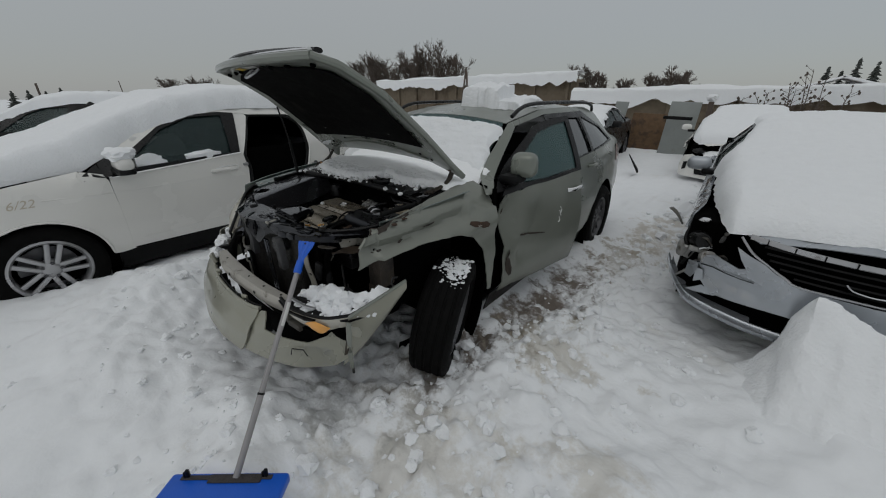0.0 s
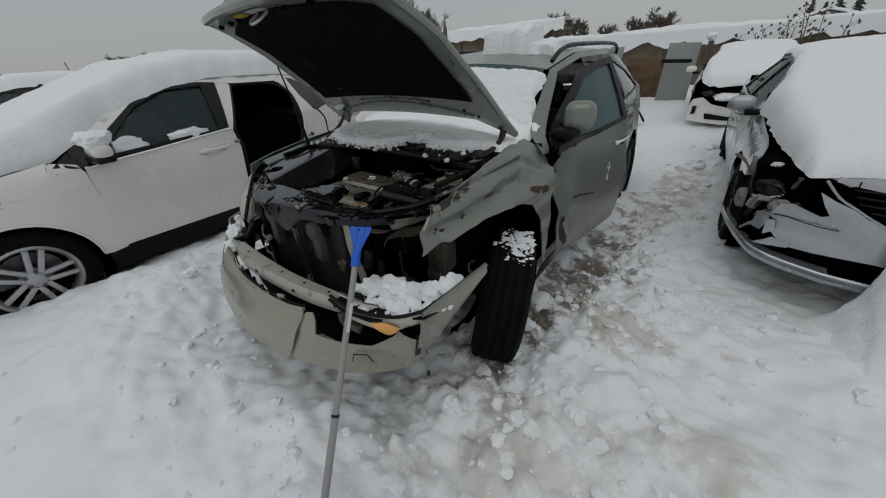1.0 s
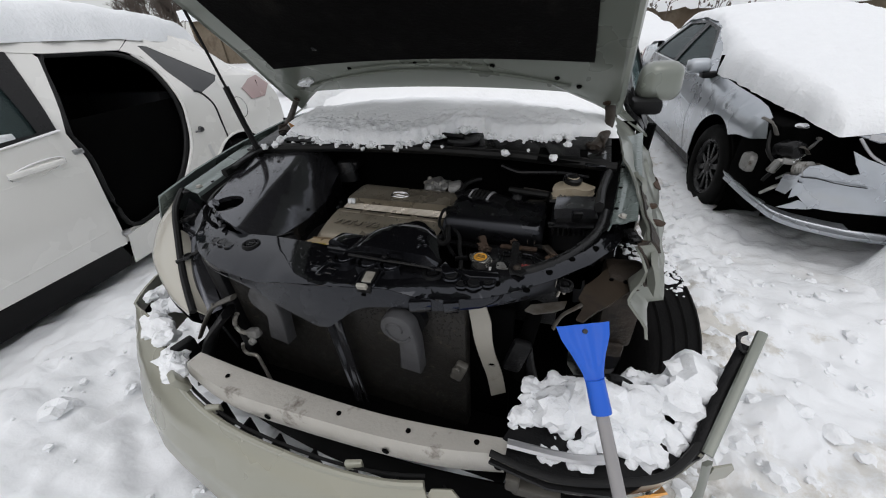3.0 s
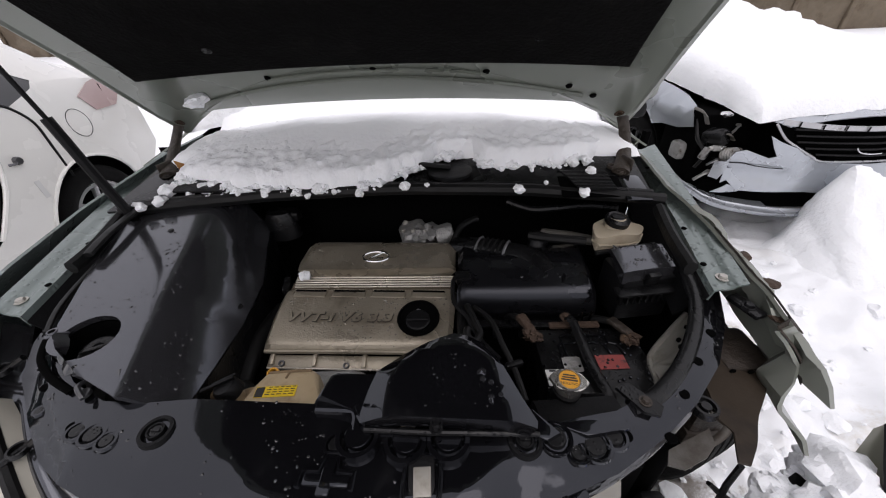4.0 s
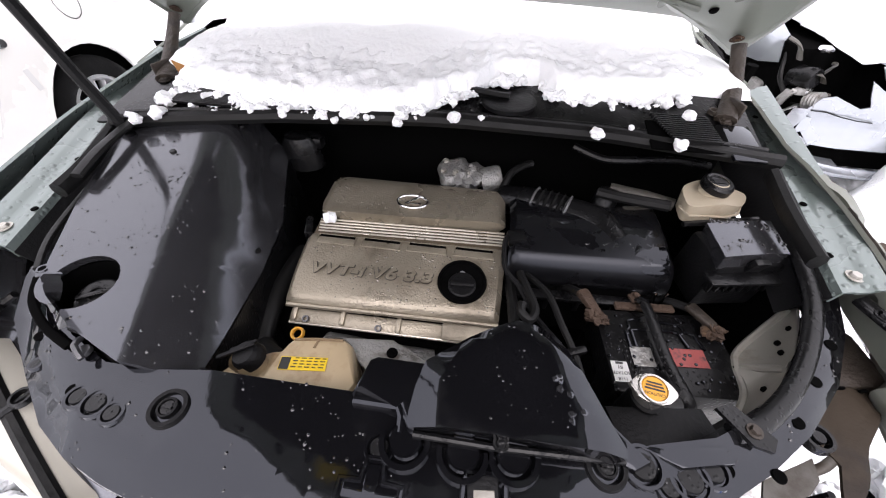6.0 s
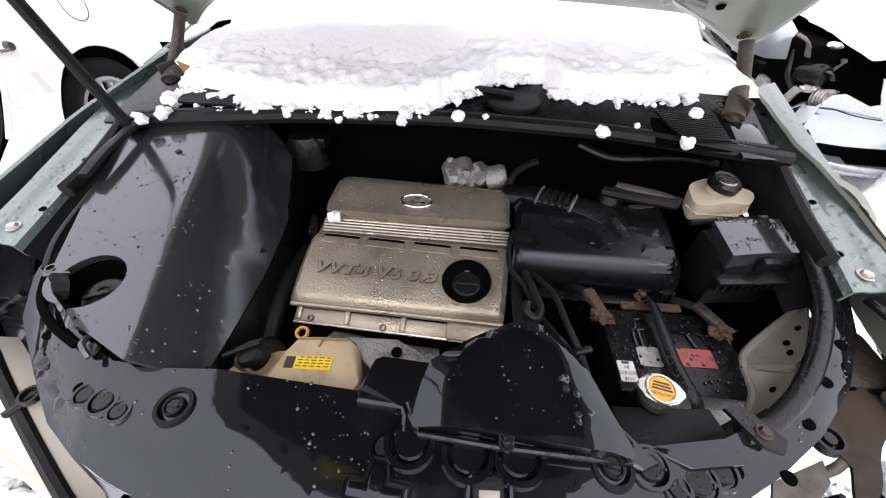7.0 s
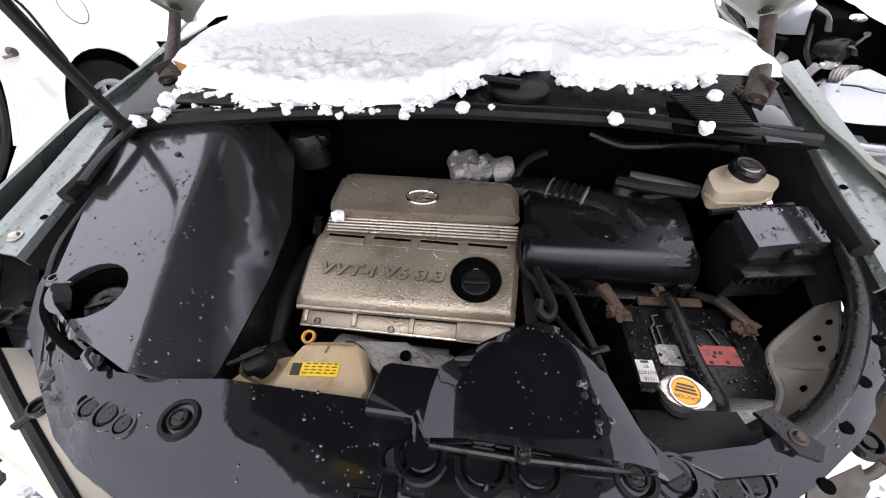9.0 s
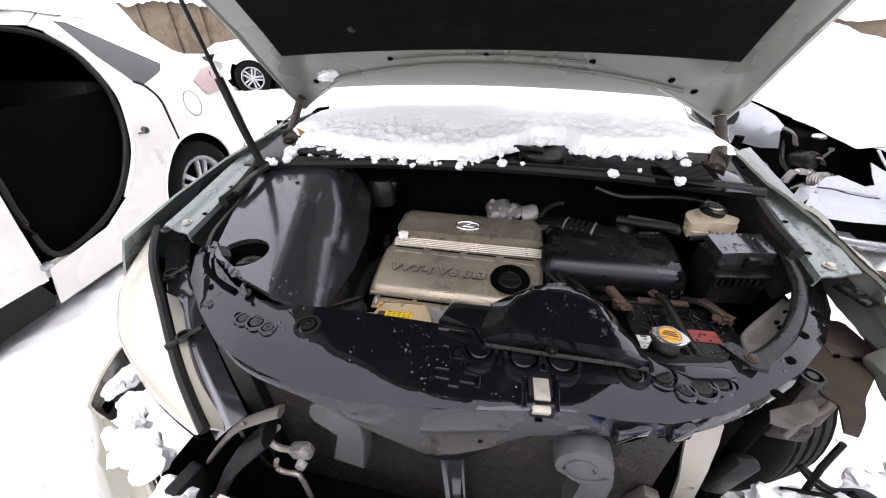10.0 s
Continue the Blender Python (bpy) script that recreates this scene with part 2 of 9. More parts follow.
# The first two spots hold brown slush and the shadow under the SUV's sill.
soil_and_shade(SNOW_GROUND, [(0.95, 1.2, 0.32, 1.6, (0.115, 0.085, 0.06), 0.92), (0.95, 0.35, 0.4, 0.5, (0.10, 0.075, 0.055), 0.92), (1.15, 3.5, 0.45, 1.2, (0.40, 0.34, 0.25), 0.55), (1.25, 0.6, 0.5, 0.6, (0.50, 0.46, 0.38), 0.6),
                   (1.25, -0.55, 0.8, 0.6, (0.62, 0.59, 0.53), 0.6), (0.9, -0.15, 0.3, 0.35, (0.14, 0.11, 0.08), 0.7), (1.75, -0.05, 0.35, 0.3, (0.58, 0.54, 0.46), 0.5), (0.74, -0.60, 0.34, 0.20, (0.40, 0.41, 0.41), 0.75), (1.08, -0.40, 0.22, 0.25, (0.46, 0.45, 0.42), 0.6), (1.05, 2.6, 0.35, 0.8, (0.30, 0.26, 0.20), 0.55)])
PAINT_SAGE = material("sage_paint", (0.185, 0.200, 0.172), 0.32, 0.3, vary=0.08, scale=3, coat=0.5, second=(0.14, 0.14, 0.115), patch=0.58, patch_scale=2.2, soft=0.25)
PAINT_BUMPER = material("bumper_paint", (0.285, 0.282, 0.228), 0.32, 0.25, vary=0.08, scale=3, coat=0.5, second=(0.19, 0.18, 0.145), patch=0.6, patch_scale=3.5, soft=0.2)
PAINT_SAGE_WET = material("wet_sage_paint", (0.17, 0.205, 0.195), 0.3, 0.3, vary=0.08, scale=3, coat=0.5, drops=0.5, drop_scale=75)
PAINT_TORN = material("scraped_paint", (0.19, 0.20, 0.172), 0.36, 0.25, vary=0.1, scale=4, coat=0.4, second=(0.11, 0.075, 0.05), patch=0.84, patch_scale=6, soft=0.05)
PAINT_WHITE = material("white_paint", (0.75, 0.74, 0.705), 0.25, 0.0, vary=0.03, scale=2, coat=0.6, second=(0.68, 0.67, 0.63), patch=0.58, patch_scale=1.6, soft=0.3)
PAINT_SILVER = material("silver_paint", (0.40, 0.425, 0.455), 0.28, 0.6, vary=0.06, scale=3, coat=0.5, second=(0.31, 0.325, 0.345), patch=0.6, patch_scale=2.0, soft=0.3)
BLACK_WET = material("wet_black_plastic", (0.0041, 0.0041, 0.0049), 0.045, spec=0.51, vary=0.3, scale=14, rough_vary=0.02, second=(0.0074, 0.0074, 0.0082), patch=0.55, patch_scale=7, soft=0.04, bump=0.012, bump_scale=34)
BLACK_DAMP = material("damp_speckled_plastic", (0.0049, 0.0049, 0.0057), 0.12, spec=0.41, vary=0.3, scale=14)
filmed(BLACK_DAMP, 0.05, 0.30, 9.0, 0.5)
BLACK_SHEEN = material("damp_black_plastic", (0.022, 0.022, 0.024), 0.13, vary=0.3, scale=14, rough_vary=0.05, drops=0.015, drop_scale=60, spec=1.0)
for m_ in (BLACK_WET, BLACK_DAMP, BLACK_SHEEN):
    m_.node_tree.nodes["Principled BSDF"].inputs["Specular Tint"].default_value = (0.86, 0.9, 1.0, 1)
BLACK = material("black_plastic", (0.0041, 0.0041, 0.0045), 0.45, spec=0.18, vary=0.3, scale=20, bump=0.15, bump_scale=180)
HORN = material("dusty_grey_horn", (0.0451, 0.0451, 0.0476), 0.5, 0.1, vary=0.2, scale=30, bump=0.1, bump_scale=90, second=(0.0246, 0.0238, 0.023), patch=0.58, patch_scale=16)
BLACK_SATIN = material("satin_black_plastic", (0.0049, 0.0049, 0.0053), 0.3, spec=0.29, vary=0.3, scale=14, rough_vary=0.15, second=(0.0164, 0.0148, 0.0131), patch=0.66, patch_scale=9, soft=0.1, drops=0.28, drop_scale=150)
# Near-black; on hollows, holes and linings it puts shade into the colour.
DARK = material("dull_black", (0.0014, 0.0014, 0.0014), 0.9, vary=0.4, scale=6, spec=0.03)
LINER = material("hood_liner_felt", (0.0038, 0.0036, 0.0034), 0.95, spec=0.06, vary=0.4, scale=30, bump=0.4, bump_scale=120, second=(0.011, 0.010, 0.009), patch=0.58, patch_scale=4)
RUBBER = material("rubber", (0.0066, 0.0066, 0.0066), 0.5, spec=0.25, vary=0.25, scale=25, bump=0.1, bump_scale=90)
TYRE = material("tyre_rubber", (0.0038, 0.0037, 0.0036), 0.75, spec=0.10, vary=0.3, scale=20, bump=0.2, bump_scale=100, second=(0.018, 0.016, 0.014), patch=0.66, patch_scale=6)
ALLOY = material("alloy", (0.45, 0.45, 0.46), 0.32, 0.8, vary=0.1, scale=10, second=(0.2, 0.19, 0.18), patch=0.62, patch_scale=8)
ALLOY_DARK = material("dark_alloy", (0.10, 0.10, 0.105), 0.35, 0.7, vary=0.15, scale=10)
CHROME_DULL = material("dull_bright_metal", (0.5084, 0.492, 0.4592), 0.28, 0.9, vary=0.12, scale=30, second=(0.246, 0.2214, 0.1804), patch=0.66, patch_scale=25)
CHROME = material("chrome", (0.75, 0.75, 0.75), 0.12, 1.0, vary=0.05, scale=10)
COVER = material("bronze_cover", (0.3157, 0.2788, 0.2173), 0.34, 0.6, vary=0.2, scale=11, second=(0.0861, 0.064, 0.041), patch=0.51, patch_scale=7, soft=0.3, bump=0.16, bump_scale=260, rough_vary=0.2)
# Bed between the ridges: brown grime, with groove shade put into the colour.
GROOVE_BROWN = material("brown_groove_bed", (0.10, 0.078, 0.052), 0.5, 0.2, vary=0.35, scale=40)
# Dark brown for the shadow outline painted round the raised letters.
LETTER_SHADE = material("letter_shade_brown", (0.035, 0.030, 0.025), 0.5, vary=0.4, scale=30)
SCRAPE = material("scraped_metal", (0.036, 0.027, 0.020), 0.6, 0.2, vary=0.4, scale=25, second=(0.018, 0.015, 0.012), patch=0.5, patch_scale=14, bump=0.4, bump_scale=70)
# Paler tone of the cover, for its ridges and flange edge.
COVER_BRIGHT = material("bright_cover_edge", (0.5576, 0.5166, 0.4428), 0.32, 0.65, vary=0.12, scale=30)
CAST = material("cast_aluminium", (0.3116, 0.3075, 0.2952), 0.5, 0.6, vary=0.25, scale=30, bump=0.4, bump_scale=120, second=(0.0984, 0.082, 0.0656), patch=0.56, patch_scale=18)
CREAM = material("aged_cream_plastic", (0.41, 0.3526, 0.2624), 0.4, vary=0.1, scale=14, second=(0.2706, 0.205, 0.1312), patch=0.58, patch_scale=14, soft=0.2)
# Darker tan than the tank, for its ribs.
TAN_DARK = material("dark_tan_plastic", (0.16, 0.11, 0.06), 0.6, vary=0.3, scale=30)
TAN = material("aged_tan_plastic", (0.3608, 0.2829, 0.1763), 0.42, vary=0.15, scale=14, second=(0.1804, 0.1107, 0.0492), patch=0.56, patch_scale=12, soft=0.2)
RUST = material("rust", (0.048, 0.028, 0.017), 0.85, vary=0.4, scale=40, bump=0.5, bump_scale=110, second=(0.11, 0.065, 0.035), patch=0.58, patch_scale=30)
YELLOW = material("yellow_sticker", (0.615, 0.4264, 0.0164), 0.4, vary=0.06, scale=12)
ORANGE = material("orange_cap", (0.615, 0.2952, 0.0246), 0.4, vary=0.06, scale=12)
RED = material("faded_red_label", (0.26, 0.045, 0.04), 0.5, vary=0.2, scale=40, second=(0.05, 0.02, 0.02), patch=0.54, patch_scale=60)
PAPER = material("white_label", (0.5904, 0.5904, 0.574), 0.5, vary=0.05, scale=15)
INK = material("black_ink", (0.02, 0.02, 0.02), 0.5, vary=0.1)
OLIVE = material("dirty_brown_metal", (0.030, 0.021, 0.013), 0.7, vary=0.3, scale=12, spec=0.3, second=(0.018, 0.012, 0.008), patch=0.52, patch_scale=14, bump=0.1, bump_scale=90)
PRIMER = material("primed_sheet_metal", (0.29, 0.275, 0.24), 0.45, 0.25, vary=0.15, scale=8, second=(0.15, 0.13, 0.10), patch=0.56, patch_scale=9, bump=0.05, bump_scale=60)
# Darker copy of the primed metal; shade among the parts put into colour.
PRIMER_DARK = material("darkened_sheet_metal", (0.082, 0.0771, 0.0672), 0.5, 0.25, vary=0.25, scale=12, second=(0.041, 0.0328, 0.0246), patch=0.52, patch_scale=9)
BEAM = material("beam_metal", (0.44, 0.42, 0.38), 0.45, 0.45, vary=0.12, scale=14, second=(0.10, 0.08, 0.06), patch=0.57, patch_scale=12, soft=0.12, bump=0.1, bump_scale=140)
LENS = material("yellowed_lens", (0.44, 0.42, 0.36), 0.22, vary=0.05, scale=5, coat=0.6)
AMBER = material("amber_lens", (0.9, 0.43, 0.10), 0.25, vary=0.08, scale=8, coat=0.5)
BLUE = material("blue_plastic", (0.004, 0.098, 0.56), 0.42, vary=0.08, scale=18, bump=0.05, bump_scale=120)
GREY_POLE = material("grey_pole", (0.30, 0.29, 0.29), 0.4, 0.3, vary=0.08, scale=12)
FOAM = material("dark_foam", (0.05, 0.045, 0.045), 0.9, vary=0.3, scale=60, bump=0.5, bump_scale=150)
WATER = material("water_bead", (0.012, 0.012, 0.013), 0.03, vary=0.1, spec=1.0)
WATER_WARM = material("water_on_bronze", (0.30, 0.27, 0.225), 0.06, 0.4, vary=0.1, coat=1.0)
GLASS_DARK = glass("tinted_glass", (0.03, 0.055, 0.055), 0.03, 0.5)
GLASS_TEAL = glass("green_glass", (0.07, 0.13, 0.13), 0.04, 0.62)
GLASS_SEA = glass("sea_green_glass", (0.045, 0.075, 0.075), 0.03, 0.40)
GLASS_BLACK = material("privacy_glass", (0.012, 0.013, 0.014), 0.06, vary=0.1, scale=3, coat=0.5)
TAIL = material("tail_lens", (0.46, 0.33, 0.32), 0.2, vary=0.1, scale=6, coat=0.6)
SEAT = material("dark_seat", (0.022, 0.022, 0.024), 0.45, spec=0.35, vary=0.2, scale=20)
CONCRETE = material("weathered_concrete", (0.15, 0.12, 0.085), 0.9, vary=0.25, scale=6, bump=0.4, bump_scale=30, second=(0.10, 0.075, 0.05), patch=0.5, patch_scale=1.2)
RUSTY_SHEET = material("rusty_sheet", (0.14, 0.085, 0.045), 0.85, vary=0.3, scale=9, second=(0.07, 0.045, 0.03), patch=0.5, patch_scale=3, bump=0.2, bump_scale=40)
BOARD = material("grey_board", (0.28, 0.30, 0.29), 0.7, vary=0.1, scale=4, second=(0.2, 0.2, 0.18), patch=0.6, patch_scale=2)
# Twig and conifer colours are lightened: distance haze put into them.
TWIG = material("bare_twigs", (0.10, 0.08, 0.066), 0.9, vary=0.3, scale=10)
CONIFER = material("haze_paled_conifer", (0.075, 0.083, 0.075), 0.9, vary=0.3, scale=6)
BRICKWALL = material("far_walls", (0.30, 0.23, 0.19), 0.9, vary=0.1, scale=2)
RADIATOR = material("radiator_core", (0.0123, 0.0107, 0.0086), 0.6, 0.3, vary=0.6, scale=60, second=(0.0461, 0.0400, 0.0277), patch=0.60, patch_scale=45, soft=0.06, drops=1.0, drop_scale=140)
LEAF = material("dry_leaf", (0.42, 0.2, 0.06), 0.7, vary=0.2, scale=40)
CHALK = material("tan_marker", (0.50, 0.45, 0.36), 0.8, vary=0.1)


# ---- ground ----
GROUND = -0.08


def snow_height(x, y):
    """Height of the snow: trodden lane between the cars, heaps before and beside them."""
    h = 0.03 + 0.05 * fbm(x * 0.55, y * 0.55) + 0.035 * fbm(x * 1.7, y * 1.7, 3.0)
    near = max(0.0, 1 - max(abs(x - 0.3) - 4.0, abs(y - 0.8) - 5.0, 0) / 3)
    if near > 0:
        c = noise.cell(Vector((x * 5.0, y * 5.0, 0)))
        ridge = 1 - abs(noise.noise(Vector((x * 4.5, y * 4.5, 7.0))))
        broken = min(1, math.exp(-(((x - 0.9) / 0.9) ** 2 + ((y + 0.35) / 0.8) ** 2)) + math.exp(-(((x + 1.2) / 0.5) ** 2 + ((y + 0.5) / 1.0) ** 2)) + math.exp(-(((x - 1.2) / 0.45) ** 2 + ((y - 1.6) / 1.8) ** 2)) + 0.12)
        lumps = 1 - abs(noise.noise(Vector((x * 9.5, y * 9.5, 2.0))))
        d, _ = noise.voronoi(Vector((x * 6.5 + 0.3 * fbm(x * 5, y * 5), y * 6.5, 1.0)))
        e, _ = noise.voronoi(Vector((x * 15.0, y * 15.0, 4.0)))
        chunk = min((d[1] - d[0]) * 2.4, 1.0) - 0.55
        crumb = min((e[1] - e[0]) * 2.2, 1.0) - 0.5
        h += near * (chunk * (0.004 + 0.042 * broken) + crumb * 0.022 * broken)
        h += near * (0.026 * (ridge - 0.75) + 0.016 * fbm(x * 9, y * 9, 1.0, 3) + broken * (0.006 * c + 0.042 * (lumps - 0.8) + 0.020 * fbm(x * 21, y * 21, 4.0, 2)))

    def heap(cx, cy, rx, ry, top):
        d = ((x - cx) / rx) ** 2 + ((y - cy) / ry) ** 2
        return top * math.exp(-d * 1.6)
    h += heap(-1.45, -0.55, 0.7, 1.1, 0.16) + heap(-1.5, 0.9, 0.42, 0.9, 0.13) + heap(-0.9, -1.35, 0.8, 0.6, 0.07) + heap(0.88, -1.22, 0.40, 0.34, 0.15)
    h += heap(2.75, 1.05, 0.55, 0.45, 0.13) + heap(1.25, 0.35, 0.35, 0.6, 0.09) + heap(0.92, -0.33, 0.32, 0.30, 0.05)
    h += heap(-2.9, -1.75, 0.7, 0.35, 0.12) + heap(-1.78, -1.45, 0.30, 0.6, 0.09) + heap(0.75, 7.6, 1.6, 0.8, 0.12) + heap(-1.9, -2.3, 1.0, 0.6, 0.1)
    h -= heap(0.95, 1.5, 0.28, 1.6, 0.075) + heap(0.15, -0.35, 0.95, 0.35, 0.06) - heap(0.98, -0.38, 0.3, 0.22, 0.02)
    h -= heap(1.75, 1.4, 0.5, 0.35, 0.07) + heap(1.25, 2.6, 0.5, 1.2, 0.07) + heap(1.85, 0.5, 0.4, 0.4, 0.05)
    h += heap(0.62, -0.92, 0.62, 0.30, 0.12) + heap(-0.35, -1.30, 0.7, 0.45, 0.08) + heap(-1.20, -0.95, 0.45, 0.5, 0.11) + heap(2.0, -0.1, 0.7, 0.5, 0.05)
    h -= heap(-0.59, -1.63, 0.15, 0.08, 0.05) + heap(-0.42, -1.50, 0.10, 0.14, 0.04) + heap(1.42, 0.60, 0.16, 0.11, 0.045) + heap(1.75, 0.15, 0.16, 0.12, 0.04) + heap(1.55, -0.45, 0.13, 0.18, 0.04) + heap(0.15, -1.55, 0.12, 0.18, 0.04)
    far = max(abs(x), abs(y))
    if far > 30:
        h *= max(0.2, 1 - (far - 30) / 200)
    return h


def steps(lo, hi, step):
    mid = list(np.arange(lo, hi + 1e-6, step))
    grow, out = step, []
    q = hi
    while q < 600:
        grow *= 1.22
        q += grow
        out.append(q)
    back, grow, q = [], step, lo
    while q > -600:
        grow *= 1.22
        q -= grow
        back.append(q)
    return back[::-1] + mid + out


gx, gy = steps(-2.6, 2.9, 0.024), steps(-1.6, 3.6, 0.024)
gv = [(x, y, snow_height(x, y)) for x in gx for y in gy]
ny = len(gy)
gf = [(i * ny + j, (i + 1) * ny + j, (i + 1) * ny + j + 1, i * ny + j + 1) for i in range(len(gx) - 1) for j in range(ny - 1)]
gm = bpy.data.meshes.new("ground")
gm.from_pydata(gv, [], gf)
gm.polygons.foreach_set("use_smooth", [True] * len(gm.polygons))
gm.materials.append(SNOW_GROUND)
tagged(new("ground", gm), "uneven trodden white snow covering the yard", "snow", kind="structure")


# ---- vehicles: shared builders ----
def side_of(spec):
    W, top, belt = spec["W"], spec["top"], spec["belt"]

    def edge(y):
        z, hw = interp(y, top)
        return z - spec["crown"], hw

    def half(y, z):
        zb = interp(y, belt)[0]
        w = W * interp(y, spec["plan"])[0] - interp(min(z, zb), spec["tuck"])[0]
        if z > zb:
            ze, hw = edge(y)
            k = min(max((z - zb) / max(ze - zb, 0.08), 0), 1.1)
            w += (hw + 0.02 - w) * k ** 1.15
        return w
    return half


def top_sheet(spec, y0, y1, inset=0.0, lift=0.0, nx=14, ny=12, thick=0.006):
    def put(a, b):
        y = y0 + (y1 - y0) * b
        z, hw = interp(y, spec["top"])
        s = 2 * a - 1
        return Vector((s * (hw - inset), y, z - spec["crown"] * s * s + lift))
    return grid(nx, ny, put, thick)


def tyre_and_rim(owner, c, r, w, rim_r, sx, spokes, mat, steer=0.0, twin=False, slim=0.045, lean=0.0):
    """A wheel about the x axis at c; sx is the outer side."""
    m = pose(*c, 0, lean, steer) @ pose(0, 0, 0, 0, 90, 0)
    prof = [(rim_r, -w * 0.42), (rim_r + 0.02, -w * 0.48), (r * 0.86, -w * 0.5), (r * 0.965, -w * 0.44), (r, -w * 0.36)]
    for k in range(4):
        q = -w * 0.32 + k * w * 0.2
        prof += [(r, q), (r - 0.006, q + 0.005), (r - 0.006, q + 0.014), (r, q + 0.019)]
    prof += [(r, w * 0.36), (r * 0.965, w * 0.44), (r * 0.86, w * 0.5), (rim_r + 0.02, w * 0.48), (rim_r, w * 0.42)]
    tyre = part("tyre", lathe(prof, 48, m), TYRE, owner)
    o = sx * w * 0.40
    rim = lathe([(rim_r + 0.004, o), (rim_r - 0.018, o + sx * 0.006), (rim_r - 0.034, o - sx * 0.015), (rim_r - 0.035, -sx * w * 0.3)], 40, m)
    hub = lathe([(0.0, o - sx * 0.005), (0.035, o - sx * 0.006), (0.05, o - sx * 0.012), (0.075, o - sx * 0.03), (0.085, o - sx * 0.06)], 24, m)
    join(rim, hub)
    n = spokes * 2 if twin else spokes
    for k in range(2 * spokes if twin else 0):
        mid, side = 360 * (k // 2) / spokes + 18, 1 if k % 2 else -1
        p0, p1 = (Vector((d * math.cos(radians(mid + side * q)), d * math.sin(radians(mid + side * q)), 0)) for d, q in ((0.064, 24), (rim_r - 0.012, 10)))
        bm = box((0, 0, 0), ((p1 - p0).length + 0.02, 0.036, 0.032), 0.010)
        c0 = (p0 + p1) / 2
        bmesh.ops.transform(bm, matrix=m @ pose(c0.x, c0.y, o - sx * 0.028, 0, 0, math.degrees(math.atan2(p1.y - p0.y, p1.x - p0.x))), verts=bm.verts)
        join(rim, bm)
    for k in range(0 if twin else n):
        a = 360 * k / n + (9 * (1 if k % 2 else -1) if twin else 0)
        L = rim_r - 0.075
        bm = box((0.058 + L / 2, 0, 0), (L + 0.02, slim, 0.028), 0.007, taper=0.8)
        bmesh.ops.transform(bm, matrix=m @ pose(0, 0, o - sx * 0.028, 0, 0, a), verts=bm.verts)
        join(rim, bm)
    part("rim", rim, mat, tyre)
    disc = lathe([(0.02, -sx * w * 0.05), (rim_r * 0.72, -sx * w * 0.05), (rim_r * 0.72, -sx * w * 0.12), (0.02, -sx * w * 0.12)], 28, m)
    part("brake_disc", disc, ALLOY_DARK, tyre)
    for k in range(5):
        a = radians(72 * k + 20)
        nut = lathe([(0, 0.014), (0.012, 0.014), (0.014, 0)], 6, m @ pose(0.055 * math.cos(a), 0.055 * math.sin(a), o - sx * 0.02) @ Matrix.Diagonal((1, 1, sx, 1)))
        part("wheel_nut", nut, ALLOY_DARK, tyre)
    return tyre


def side_panels(owner, spec, sx, names, mats, noise_amp=0.0, warp=None):
    half = side_of(spec)
    made = {}
    for name in names:
        outline, holes, lift, label = spec["panels"][name]

        def put(u, v):
            x = half(u, v) + lift
            p = Vector((sx * x, u, v))
            return warp(p) if warp else p
        kind = name.split(".")[0]
        made[name] = part(kind, panel(outline, put, 0.006, 0.09, holes), mats.get(kind, mats["paint"]), owner, label)
    return made


def snow_sheet(xy, base, deep, nu=40, nv=40, rough=0.02, seed=0.0, edge=0.10, wild=0.03, freq=6.0):
    """A snow layer: xy(a, b) gives the place over the unit square, base(x, y) the surface below it, deep(a, b) its depth."""
    bm = bmesh.new()
    vs = []
    for i in range(nu + 1):
        row = []
        for j in range(nv + 1):
            a, b = i / nu, j / nv
            x, y = xy(a, b)
            rim = min(a, 1 - a, b, 1 - b)
            k = min(rim / edge, 1.0)
            k = math.sqrt(max(1 - (1 - k) ** 2, 0))
            fade = max(0.0, 1 - rim / 0.12)
            dx, dy = wild * fade * fbm(x * freq, y * freq, seed), wild * fade * fbm(x * freq, y * freq, seed + 9)
            z0 = base(x, y)
            n = rough * (fbm(x * 4, y * 4, seed) + 0.5 * fbm(x * 14, y * 14, seed))
            z = z0 - 0.004 if i in (0, nu) or j in (0, nv) else z0 + max(deep(a, b) * k + n * k, 0.004)
            row.append(bm.verts.new((x + dx, y + dy, z)))
        vs.append(row)
    for i in range(nu):
        for j in range(nv):
            bm.faces.new((vs[i][j], vs[i + 1][j], vs[i + 1][j + 1], vs[i][j + 1]))
    return bm


def roughen(bm, amp, freq, seed=0.0):
    bm.normal_update()
    off = Vector((seed, seed * 1.7, -seed))
    for v in bm.verts:
        v.co += v.normal * amp * (noise.fractal(v.co * freq + off, 0.8, 2.0, 4))
    return bm


